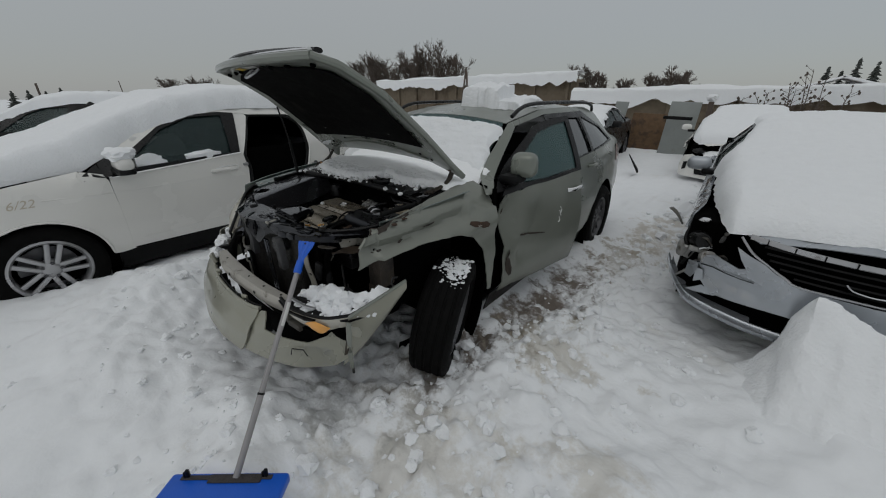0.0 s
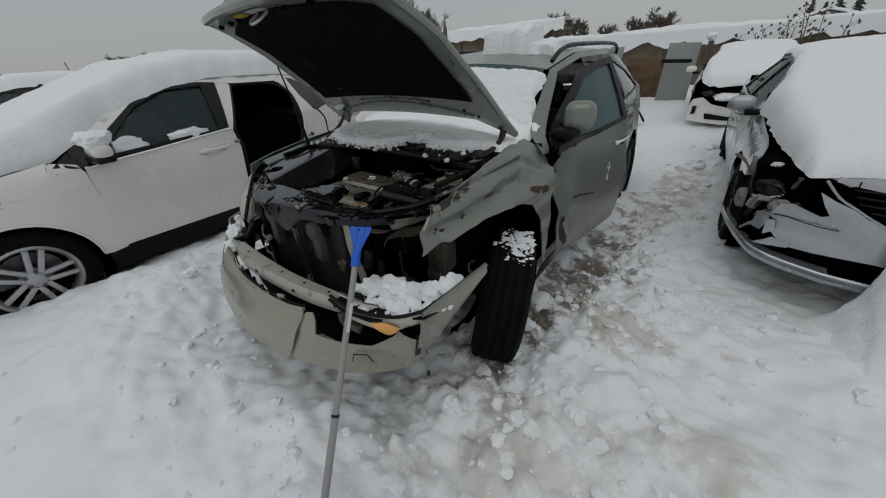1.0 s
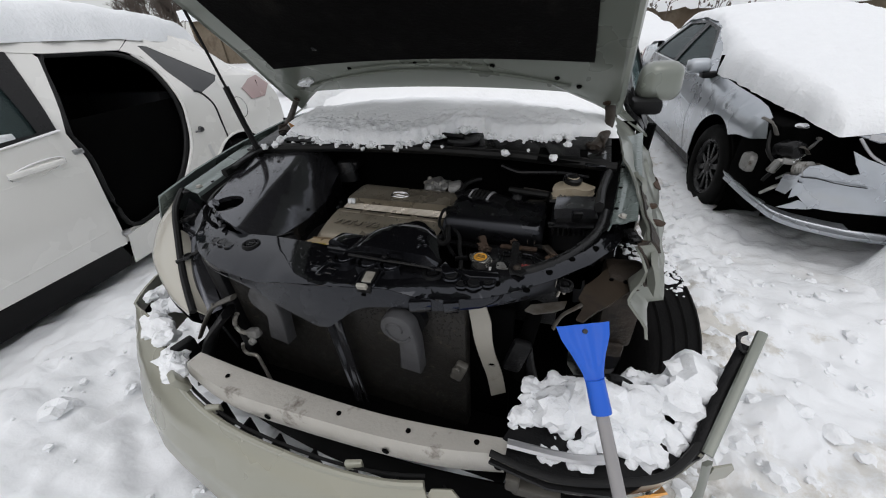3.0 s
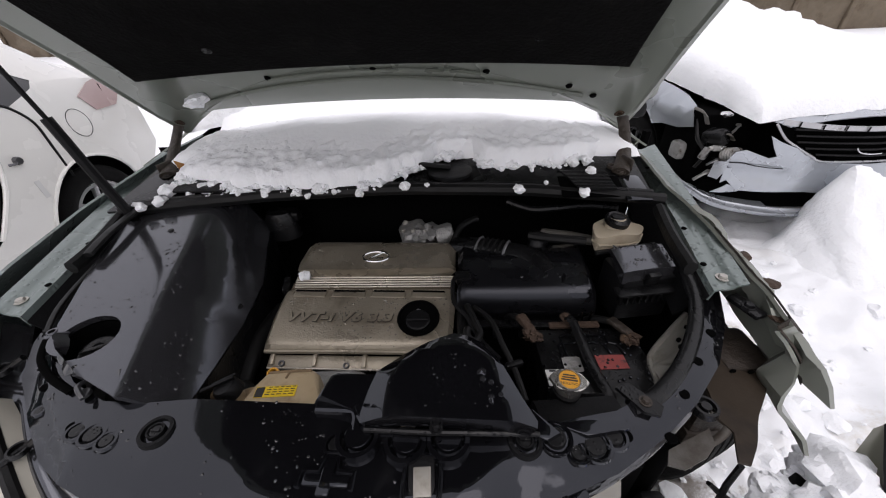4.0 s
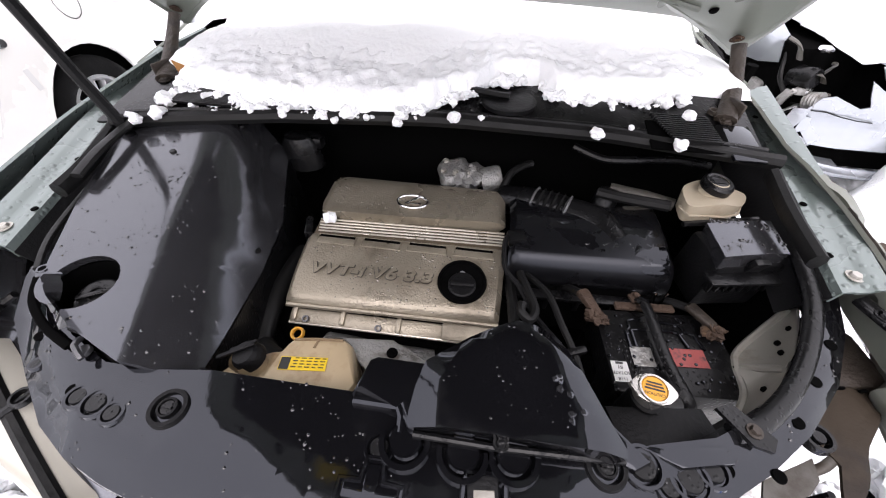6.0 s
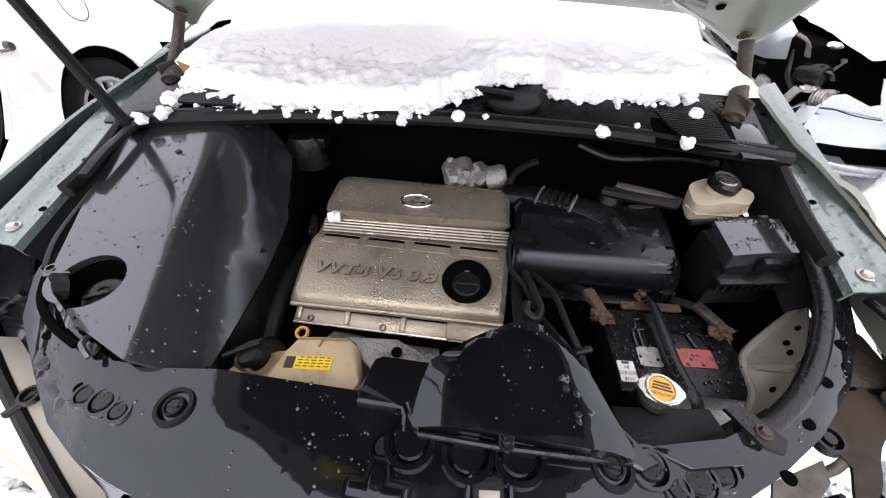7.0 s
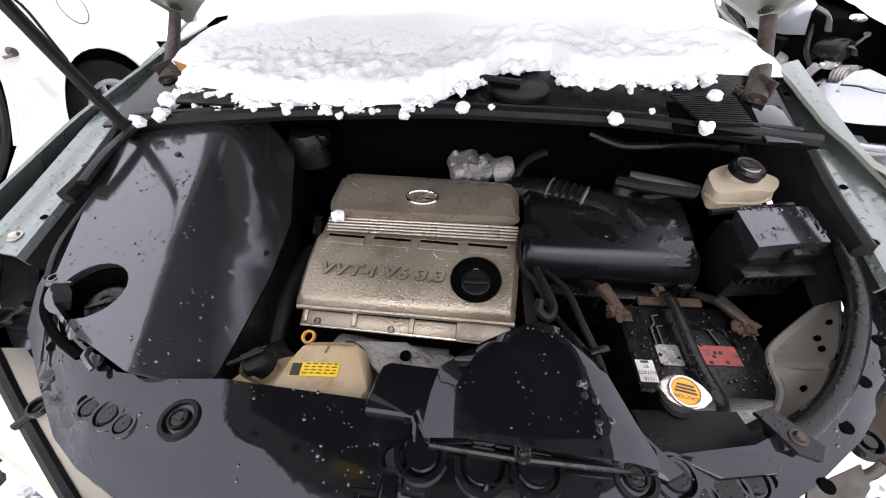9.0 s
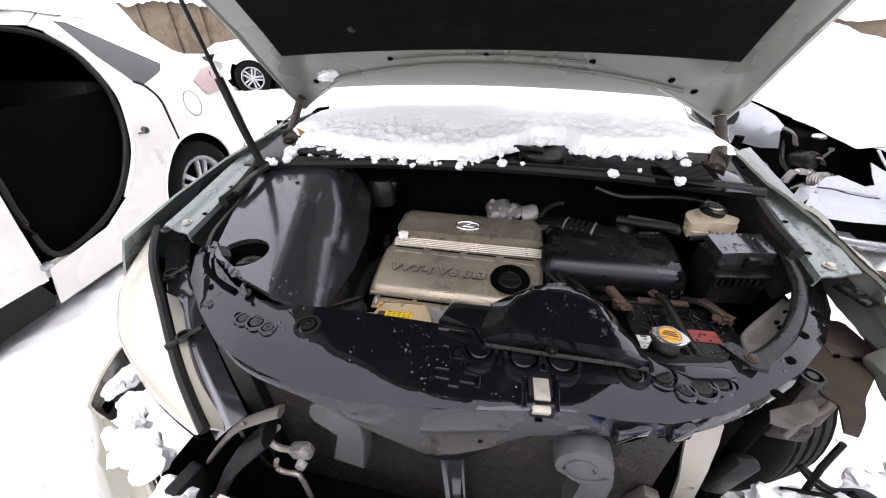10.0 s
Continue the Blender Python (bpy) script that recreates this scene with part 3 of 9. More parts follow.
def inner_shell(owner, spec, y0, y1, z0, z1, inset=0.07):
    """Cabin shade put into near-black sheets: floor, both inner sides, ends, headliner."""
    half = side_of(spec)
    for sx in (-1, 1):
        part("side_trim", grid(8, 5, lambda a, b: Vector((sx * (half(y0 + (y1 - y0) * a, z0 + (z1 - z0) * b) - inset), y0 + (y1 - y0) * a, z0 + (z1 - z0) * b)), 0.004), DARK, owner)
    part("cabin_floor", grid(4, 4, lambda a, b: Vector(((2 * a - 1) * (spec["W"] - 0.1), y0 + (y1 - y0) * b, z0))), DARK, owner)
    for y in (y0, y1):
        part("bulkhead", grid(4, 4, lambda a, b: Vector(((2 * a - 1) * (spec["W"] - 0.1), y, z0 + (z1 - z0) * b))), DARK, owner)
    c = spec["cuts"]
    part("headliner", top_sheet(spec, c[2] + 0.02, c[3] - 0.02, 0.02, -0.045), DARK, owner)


def seat(y, x, z=0.42):
    bm = box((x, y, z + 0.08), (0.50, 0.52, 0.18), 0.05)
    join(bm, box((x, y + 0.26, z + 0.42), (0.50, 0.16, 0.62), 0.05, (-14, 0, 0)))
    join(bm, box((x, y + 0.36, z + 0.83), (0.27, 0.09, 0.17), 0.035, (-12, 0, 0)))
    return bm


def mirror_parts(owner, c, sx, paint, size=(0.13, 0.22, 0.16)):
    shell = box(c, size, 0.05, (0, 0, 0), 0.92, 4)
    sh = part("mirror", shell, paint, owner)
    part("mirror_arm", box((c[0] - sx * 0.10, c[1] - 0.01, c[2] - 0.07), (0.14, 0.10, 0.05), 0.015), BLACK, sh)
    part("mirror_glass", box((c[0], c[1] + size[1] / 2 + 0.001, c[2]), (size[0] * 0.8, 0.004, size[2] * 0.7), 0.001), CHROME, sh)
    return sh


def handle_parts(owner, c, sx, mat, length=0.2):
    bm = tube([(c[0], c[1] - length / 2, c[2]), (c[0] + sx * 0.028, c[1] - length * 0.36, c[2] + 0.004), (c[0] + sx * 0.032, c[1], c[2] + 0.006),
               (c[0] + sx * 0.028, c[1] + length * 0.36, c[2] + 0.006), (c[0], c[1] + length / 2, c[2] + 0.004)], 0.013, 8, 4, 1.2)
    return part("door_handle", bm, mat, owner)


TUCK = [(0.15, 0.10), (0.25, 0.07), (0.42, 0.02), (0.65, 0.0), (0.85, 0.015), (1.05, 0.045), (1.2, 0.07)]


# ---- white mid-size SUV, rear side door gone ----
FORD = {
    "W": 0.965, "crown": 0.05, "tuck": TUCK,
    "plan": [(-0.95, 0.78), (-0.6, 0.93), (-0.2, 0.985), (0.3, 1.0), (2.6, 1.0), (3.2, 0.97), (3.75, 0.88)],
    "top": [(-0.85, 0.90, 0.62), (-0.55, 1.0, 0.72), (0.0, 1.09, 0.77), (0.40, 1.14, 0.77), (1.2, 1.565, 0.62), (1.7, 1.65, 0.61), (2.4, 1.64, 0.60),
            (3.05, 1.54, 0.58), (3.55, 1.18, 0.64), (3.74, 0.9, 0.66)],
    "belt": [(-1, 0.95), (0.3, 1.03), (1.6, 1.10), (3.2, 1.17), (3.8, 1.17)],
    "panels": {
        "front_fender": ([(-0.72, 0.62), (-0.74, 0.84), (-0.5, 0.95), (0.0, 1.03), (0.36, 1.075), (0.50, 1.04), (0.525, 0.98), (0.545, 0.37), (0.45, 0.36), *arc(0, 0.352, 0.395, 2, 172, 16)], [], 0, ""),
        "front_door": ([(0.53, 0.96), (0.535, 1.005), (1.0, 1.035), (1.60, 1.085), (1.605, 0.9), (1.585, 0.37), (0.535, 0.385)], [], 0.003, ""),
        "quarter_panel": ([(2.34, 1.445), (2.45, 1.40), (2.495, 1.30), (2.49, 1.15), (2.465, 0.99), (2.37, 0.79), (2.19, 0.575), (2.0, 0.465), (1.78, 0.43), (1.65, 0.42), (1.635, 0.20), (2.25, 0.21), (2.40, 0.36), *arc(2.85, 0.352, 0.42, 178, 8, 16), (3.45, 0.42), (3.68, 0.62), (3.70, 0.95),
                           (3.56, 1.14), (3.02, 1.49), (2.6, 1.565)],
                          [[(2.50, 1.465), (2.57, 1.455), (2.73, 1.355), (2.95, 1.215), (2.90, 1.18), (2.69, 1.12), (2.62, 1.148), (2.54, 1.29)]], 0, ""),
        "sail_trim": ([(0.38, 1.045), (0.57, 1.155), (0.70, 1.12), (0.62, 1.06), (0.52, 1.01)], [], 0.003, "black trim at the mirror foot"),
        "roof_rail": ([(0.57, 1.19), (0.8, 1.32), (1.18, 1.51), (1.7, 1.60), (2.4, 1.59), (2.59, 1.567), (2.34, 1.447), (1.9, 1.458), (1.6, 1.49), (1.3, 1.455), (1.05, 1.36), (0.70, 1.155)], [], 0, ""),
        "side_window": ([(0.60, 1.045), (1.585, 1.095), (1.65, 1.475), (1.3, 1.46), (1.03, 1.37)], [], -0.02, "greenish tinted front door glass"),
        "window_trim": ([(0.53, 1.01), (0.58, 1.085), (1.03, 1.38), (1.3, 1.468), (1.58, 1.492), (1.735, 1.478), (1.628, 1.088), (1.0, 1.04)],
                        [[(0.64, 1.06), (1.545, 1.105), (1.60, 1.462), (1.3, 1.45), (1.04, 1.355)]], 0.004, "gloss black window surround"),
        "b_pillar": ([(1.70, 1.50), (1.84, 1.49), (1.86, 1.44), (1.745, 1.22), (1.665, 1.07), (1.68, 0.92), (1.64, 0.66), (1.63, 0.36), (1.57, 0.36), (1.585, 0.9), (1.60, 1.08)], [], -0.006, ""),
        "quarter_glass": ([(2.495, 1.47), (2.57, 1.46), (2.73, 1.36), (2.96, 1.215), (2.90, 1.175), (2.69, 1.115), (2.615, 1.148), (2.535, 1.29)], [], -0.004, "small dark rear quarter glass"),
        "rocker": ([(0.42, 0.20), (0.42, 0.37), (1.59, 0.365), (1.63, 0.25), (1.61, 0.20)], [], -0.006, "black lower cladding"),
        "sill_plate": ([(1.60, 0.365), (1.66, 0.44), (2.05, 0.44), (2.2, 0.42), (2.12, 0.365)], [], -0.02, ""),
        "tail_lamp": ([(3.15, 1.085), (3.31, 1.145), (3.45, 1.16), (3.60, 1.06), (3.46, 0.97), (3.23, 0.98)], [], 0.008, "red and clear tail lamp"),
    },
}


def whole_car(spec, m, label, category, name, paint, rim, r=0.37, w=0.235, rim_r=0.24, wb=2.85, spokes=5, twin=True, sides=(-1, 1), open_side=0, group=""):
    car = thing(name, label, category, group, m)
    mats = {"paint": paint, "side_window": GLASS_SEA, "window_trim": BLACK_SATIN, "quarter_glass": GLASS_BLACK, "sail_trim": BLACK_SATIN, "rocker": BLACK, "tail_lamp": TAIL, "rear_window": GLASS_BLACK}
    for sx in sides:
        names = [k for k in spec["panels"] if not (sx == open_side and k.startswith("rear_door"))]
        side_panels(car, spec, sx, names, mats)
    c = spec["cuts"]
    part("hood", top_sheet(spec, c[0], c[1]), paint, car)
    part("windshield", top_sheet(spec, c[1] + 0.006, c[2] - 0.004), GLASS_DARK, car)
    part("roof", top_sheet(spec, c[2], c[3]), paint, car)
    part("rear_window", top_sheet(spec, c[3] + 0.004, c[4]), GLASS_BLACK, car)
    half = side_of(spec)
    part("tailgate", grid(12, 8, lambda a, b: Vector(((2 * a - 1) * half(spec["end"] - 0.08, 0.35 + (interp(c[4], spec["top"])[0] - 0.38) * b) * 0.99,
                                                       spec["end"] - 0.06 * (1 - b) * 0 - 0.14 * (2 * a - 1) ** 2 - 0.12 * b, 0.35 + (interp(c[4], spec["top"])[0] - 0.38) * b)), 0.01), paint, car)
    # Plain dark box, added to block light under the car.
    part("underbody", box((0, (spec["front"] + spec["end"]) / 2 + 0.1, 0.27), (spec["W"] * 1.72, spec["end"] - spec["front"] - 0.5, 0.12), 0.03), DARK, car)
    inner_shell(car, spec, c[1] + 0.1, c[3] + 0.35, 0.36, 1.12)
    for y in (0, wb):
        for sx in (-1, 1):
            tyre_and_rim(car, (sx * (spec["W"] - w / 2 - 0.02), y, r), r, w, rim_r, sx, spokes, rim, 0, twin)
            well = lathe([(0.45, -0.16), (0.45, 0.12), (0.2, 0.14)], 20, pose(sx * (spec["W"] - 0.22), y, 0.39) @ pose(0, 0, 0, 0, 90 * -sx, 0), (0, 360))
            part("wheel_well", well, DARK, car)
    for x in (-0.4, 0.4):
        part("seat", seat(c[1] + 0.75, x), SEAT, car)
    part("rear_seat", join(box((0, wb - 0.62, 0.55), (1.35, 0.5, 0.2), 0.05), box((0, wb - 0.32, 0.85), (1.35, 0.16, 0.62), 0.05, (-14, 0, 0))), SEAT, car)
    return car


FORD["cuts"], FORD["front"], FORD["end"] = (-0.85, 0.40, 1.2, 3.05, 3.6), -0.95, 3.78
FORD_M = pose(-2.848, -1.647, GROUND - 0.006, 0, 0, 7.06)
ford = whole_car(FORD, FORD_M, "white mid-size SUV under thick snow with one rear door missing", "car", "white_suv", PAINT_WHITE, ALLOY, 0.352, 0.235, 0.245)
fh = side_of(FORD)
part("front_bumper", grid(16, 8, lambda a, b: Vector(((2 * a - 1) * 0.9, -0.95 + 0.28 * abs(2 * a - 1) ** 2.5 + 0.05 * b, 0.25 + 0.62 * b)), 0.01), PAINT_WHITE, ford)
for sx in (-1, 1):
    handle_parts(ford, (sx * (fh(1.44, 0.945) + 0.002), 1.44, 0.945), sx, PAINT_WHITE, 0.25)
    cup = [(sx * (fh(1.44, 0.945) + 0.003), 1.44 + 0.135 * math.cos(radians(q)), 0.945 + 0.012 * math.cos(radians(q)) + 0.032 * math.sin(radians(q))) for q in range(0, 361, 20)]
    part("handle_cup", tube(cup, 0.005, 6), CHROME, ford, "chrome edge of the handle cup")
    mirror_parts(ford, (sx * 1.08, 0.62, 1.13), sx, PAINT_WHITE, (0.22, 0.13, 0.11))
    part("mirror_base", box((sx * 1.07, 0.62, 1.065), (0.20, 0.12, 0.05), 0.02), BLACK_SATIN, ford)
    trim = tube([(sx * (fh(y, z) + 0.008), y, z) for y, z in ((0.53, 1.01), (1.0, 1.042), (1.64, 1.095))], 0.007, 6)
    part("chrome_strip", trim, CHROME, ford)
# opening seal round the missing door
seal = [(1.875, 1.43), (1.97, 1.445), (2.30, 1.425), (2.445, 1.33), (2.455, 1.15), (2.43, 0.98), (2.335, 0.79), (2.16, 0.59), (1.98, 0.485), (1.73, 0.45), (1.68, 0.66), (1.71, 0.92), (1.695, 1.07), (1.775, 1.24)]
part("door_seal", tube([(fh(y, z) - 0.028, y, z) for y, z in [tuple(p[:2]) for p in smooth_line([(a, b, 0) for a, b in seal], 4, True)] + [seal[0]]], 0.016, 8), RUBBER, ford)


def ford_xy(a, b):
    y = -0.82 + 3.95 * b
    z, hw = interp(y, FORD["top"])
    s = 2 * a - 1
    return s * (hw + interp(y, [(0.2, 0.015), (0.9, 0.05), (1.2, 0.085), (2.5, 0.085), (3.1, 0.03)])[0]), y


def ford_base(x, y):
    z, hw = interp(y, FORD["top"])
    s = min(abs(x) / hw, 1)
    return z - FORD["crown"] * s * s - 0.9 * max(0, abs(x) - hw)


def ford_deep(a, b):
    return interp(b, [(0, 0.12), (0.2, 0.17), (0.32, 0.25), (0.42, 0.19), (0.55, 0.12), (1, 0.12)])[0]


# Three added near-black sheets keep the cabin dark behind the missing door.
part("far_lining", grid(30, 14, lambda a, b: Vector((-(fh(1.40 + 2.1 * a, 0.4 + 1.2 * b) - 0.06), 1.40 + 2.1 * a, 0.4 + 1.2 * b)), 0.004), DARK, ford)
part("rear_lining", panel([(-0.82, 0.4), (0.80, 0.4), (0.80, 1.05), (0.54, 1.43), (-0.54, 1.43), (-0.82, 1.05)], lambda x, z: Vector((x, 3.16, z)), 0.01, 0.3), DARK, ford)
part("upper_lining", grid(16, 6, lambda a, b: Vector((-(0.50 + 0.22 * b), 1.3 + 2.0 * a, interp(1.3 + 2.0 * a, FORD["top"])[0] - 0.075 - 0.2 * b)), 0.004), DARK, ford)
fs = solo("snow_cover", roughen(snow_sheet(ford_xy, ford_base, ford_deep, 60, 110, 0.010, 2.0, 0.055, 0.03, 5.0), 0.008, 11), SNOW, "deep smooth snow lying on the white SUV's hood and roof", "snow")
fs.matrix_basis = FORD_M


# ---- white SUV: smaller fittings ----
def ford_side(u, v, lift=0.0):
    return Vector((fh(u, v) + lift, u, v))


part("door_seam", tube([ford_side(y, z, 0.001) for y, z in ((2.62, 1.147), (2.685, 1.115), (2.75, 1.02), (2.742, 0.885), (2.735, 0.70))], 0.008, 6, 4), BLACK, ford)
part("jamb_edge", tube([ford_side(y, z, -0.004) for y, z in ((2.40, 1.42), (2.478, 1.3), (2.475, 1.12), (2.45, 0.98), (2.36, 0.78), (2.18, 0.57))], 0.012, 8, 4), PAINT_WHITE, ford)
part("door_striker", join(lathe([(0, 0.02), (0.018, 0.02), (0.022, 0.006), (0.022, 0)], 16, Matrix.Translation(ford_side(2.505, 0.883, 0.0)) @ pose(0, 0, 0, 0, 90, 0)), tube([ford_side(2.495, 0.883, 0.01), ford_side(2.465, 0.878, 0.03), ford_side(2.445, 0.878, 0.01)], 0.007, 6)), ALLOY_DARK, ford)
part("body_plug", lathe([(0, 0.004), (0.017, 0.004), (0.019, 0)], 16, Matrix.Translation(ford_side(2.25, 0.352, -0.004)) @ pose(0, 0, 0, 0, 90, 0)), INK, ford)
for y, z, s in ((1.66, 0.97, 0.03), (1.645, 0.44, 0.03)):
    part("hinge_plate", box(ford_side(y, z, -0.005), (0.03, 0.05, s), 0.006), ALLOY, ford)
ring_pts = [(3.03 + 0.085 * math.cos(radians(a)), 0.945 + 0.085 * math.sin(radians(a))) for a in range(0, 361, 20)]
part("fuel_door", tube([ford_side(y, z, 0.0005) for y, z in ring_pts], 0.002, 5), BLACK, ford)
part("jamb_label", panel([(2.50, 0.66), (2.50, 0.76), (2.53, 0.76), (2.53, 0.66)], lambda u, v: ford_side(u, v, 0.002), 0.001, 0.05), PAPER, ford)
body_line = tube([ford_side(y, z, -0.0020) for y, z in ((0.10, 0.90), (0.6, 0.885), (1.0, 0.89), (1.58, 0.91))], 0.006, 6, 4)
part("body_crease", body_line, PAINT_WHITE, ford)
part("lower_crease", tube([ford_side(y, z, -0.0045) for y, z in ((0.62, 0.46), (1.0, 0.475), (1.55, 0.50))], 0.010, 6, 3), PAINT_WHITE, ford)
part("arch_lip", tube([ford_side(y, z, 0.004) for y, z in arc(0, 0.352, 0.395, 4, 170, 18)], 0.010, 6), PAINT_WHITE, ford)
part("arch_lip", tube([ford_side(y, z, 0.004) for y, z in arc(2.85, 0.352, 0.42, 172, 8, 18)], 0.010, 6), PAINT_WHITE, ford)
part("cowl_corner", tube([ford_side(y, z, 0.002) for y, z in ((0.37, 1.075), (0.38, 1.0))], 0.003, 5), BLACK, ford)
airbag = part("curtain_airbag", roughen(box((0.75, 0.98, 1.20), (0.06, 0.46, 0.22), 0.03, (0, -24, 0), 0.85, 5), 0.03, 5), PAPER, ford, "pale deployed curtain airbag")
mark = bpy.data.curves.new("tmp", "FONT")
mark.body, mark.size, mark.shear = "6/22", 0.085, 0.35
mob = bpy.data.objects.new("tmp", mark)
mme = bpy.data.meshes.new_from_object(mob)
bpy.data.objects.remove(mob)
mbm = bmesh.new()
mbm.from_mesh(mme)
bpy.data.meshes.remove(mme)
for v in mbm.verts:
    v.co = ford_side(-0.09 + v.co.x, 0.865 + v.co.y, 0.0015)
part("chalk_mark", mbm, CHALK, ford, "faint handwritten date")
snowy = [("mirror_snow", lump((1.08, 0.62, 1.205), 0.10, 3, 0.55, 0.4, 3), "snow cap on the white SUV's mirror"),
         ("sill_snow", lump((0.90, 1.30, 1.085), 0.10, 5, 0.6, 0.4, 3), "snow lying against the white SUV's window"),
         ("sill_snow", lump((0.90, 0.86, 1.075), 0.09, 6, 0.9, 0.4, 3), "snow lying against the white SUV's window")]
for nm, bm, lab in snowy:
    if nm == "sill_snow":
        for v in bm.verts:
            c = sum((w.co.y for w in bm.verts), 0.0) / len(bm.verts)
            v.co.y = c + (v.co.y - c) * 1.5
            v.co.x = 0.88 + (v.co.x - 0.90) * 0.4
    o = solo(nm, roughen(bm, 0.008, 14), SNOW, lab, "snow")
    o.matrix_basis = FORD_M


# ---- silver sedan with a broken front ----
SEDAN = {
    "W": 0.915, "crown": 0.04, "tuck": [(0.15, 0.09), (0.25, 0.05), (0.42, 0.015), (0.6, 0.0), (0.75, 0.01), (0.95, 0.05), (1.1, 0.08)],
    "plan": [(-0.95, 0.80), (-0.6, 1.0), (-0.2, 1.0), (0.3, 1.0), (2.6, 1.0), (3.2, 0.96), (3.75, 0.85)],
    "top": [(-1.0, 0.84, 0.42), (-0.93, 0.87, 0.58), (-0.7, 0.925, 0.68), (-0.3, 0.975, 0.73), (0.45, 1.035, 0.755), (1.25, 1.36, 0.57), (1.7, 1.43, 0.56), (2.3, 1.40, 0.55), (3.15, 1.10, 0.62), (3.7, 1.04, 0.62), (3.8, 0.9, 0.62)],
    "belt": [(-1, 0.82), (0.3, 0.93), (1.6, 0.97), (3.2, 1.03), (3.8, 1.0)],
    "panels": {
        "front_fender": ([(-0.37, 0.70), (-0.55, 0.72), (-0.66, 0.75), (-0.60, 0.87), (-0.45, 0.90), (-0.3, 0.92), (0.0, 0.945), (0.42, 0.985), (0.60, 0.95), (0.66, 0.6), (0.60, 0.30), (0.46, 0.30), *arc(0, 0.35, 0.40, 8, 128, 14)], [], 0, ""),
        "front_door": ([(0.605, 0.93), (1.0, 0.95), (1.62, 0.975), (1.66, 0.7), (1.62, 0.30), (0.61, 0.30), (0.665, 0.6)], [], 0.002, ""),
        "rear_door": ([(1.63, 0.975), (2.1, 0.99), (2.55, 1.0), (2.62, 0.86), (2.50, 0.6), (2.34, 0.42), (2.25, 0.30), (1.63, 0.30), (1.67, 0.7)], [], 0.002, ""),
        "quarter_panel": ([(2.56, 1.0), (2.63, 0.86), (2.51, 0.6), (2.36, 0.42), *arc(2.795, 0.35, 0.40, 172, 8, 16), (3.4, 0.4), (3.7, 0.6), (3.74, 0.9), (3.6, 0.98), (3.1, 1.06), (2.6, 1.27), (2.3, 1.35), (2.2, 1.34), (2.55, 1.10)], [], 0, ""),
        "roof_rail": ([(0.42, 0.96), (0.8, 1.14), (1.22, 1.31), (1.7, 1.385), (2.3, 1.355), (2.2, 1.335), (1.7, 1.35), (1.3, 1.29), (0.72, 0.98), (0.60, 0.935)], [], 0, ""),
        "side_window": ([(0.74, 0.96), (1.60, 0.985), (1.58, 1.32), (1.3, 1.275), (0.95, 1.1)], [], -0.015, "grey side glass"),
        "side_window.001": ([(1.68, 0.99), (2.48, 1.01), (2.42, 1.14), (2.18, 1.32), (1.68, 1.335)], [], -0.015, "grey side glass"),
        "window_trim": ([(0.62, 0.94), (0.72, 0.99), (1.3, 1.295), (1.7, 1.355), (2.2, 1.34), (2.5, 1.14), (2.56, 1.005), (1.6, 0.975)],
                        [[(0.76, 0.965), (1.57, 0.985), (1.56, 1.315), (1.3, 1.27), (0.95, 1.09)], [(1.68, 0.99), (2.46, 1.015), (2.4, 1.14), (2.18, 1.315), (1.68, 1.33)]], 0.002, "black window surround"),
        "rocker": ([(0.46, 0.19), (0.46, 0.305), (2.25, 0.305), (2.38, 0.30), (2.38, 0.19)], [], -0.01, ""),
        "tail_lamp": ([(3.4, 0.86), (3.4, 1.0), (3.68, 0.95), (3.72, 0.8)], [], 0.01, ""),
    },
    "cuts": (-0.96, 0.45, 1.25, 2.3, 3.15), "front": -0.95, "end": 3.85,
}
SEDAN_M = pose(2.50, 2.489, GROUND + 0.01, 0, 0, 6)
sedan = whole_car(SEDAN, SEDAN_M, "silver sedan with a torn front corner, buried under deep snow", "car", "silver_sedan", PAINT_SILVER, BLACK_SATIN, 0.335, 0.22, 0.225, 2.795, 10, False)


# front end
def nose_y(x):
    return -1.06 + 0.12 * (x / 0.7) ** 2 + 6.5 * max(0, abs(x) - 0.75) ** 2


def nose(x, z, back=0.0):
    return Vector((x, nose_y(x) + back + 0.05 * max(0, z - 0.55), z))


FACE = [(-0.605, 0.77), (-0.54, 0.735), (-0.46, 0.705), (-0.40, 0.665), (-0.31, 0.632), (-0.17, 0.612), (0, 0.605), (0.17, 0.612), (0.31, 0.632), (0.44, 0.70), (0.52, 0.79), (0.62, 0.80), (0.80, 0.72), (0.88, 0.55), (0.86, 0.42), (0.53, 0.42),
        (0.3, 0.43), (0, 0.41), (-0.3, 0.43), (-0.53, 0.42), (-0.66, 0.42), (-0.70, 0.455), (-0.745, 0.50), (-0.735, 0.55), (-0.77, 0.60), (-0.74, 0.665), (-0.69, 0.68), (-0.62, 0.655), (-0.565, 0.635), (-0.535, 0.65), (-0.57, 0.70)]
face = part("front_bumper", panel(FACE, lambda x, z: nose(x, z, 0.012 * fbm(x * 4, z * 5, 2.0) * (x < -0.3) + 0.03 * math.exp(-((z - 0.53) / 0.05) ** 2) * (0.6 if x < -0.4 else 0.2)), 0.006, 0.045), PAINT_SILVER, sedan, "torn silver bumper skin")
part("bumper_crack", tube([nose(x, z, -0.002) for x, z in ((-0.755, 0.60), (-0.69, 0.602), (-0.62, 0.588), (-0.55, 0.58), (-0.48, 0.578))], 0.003, 6), BLACK, face)
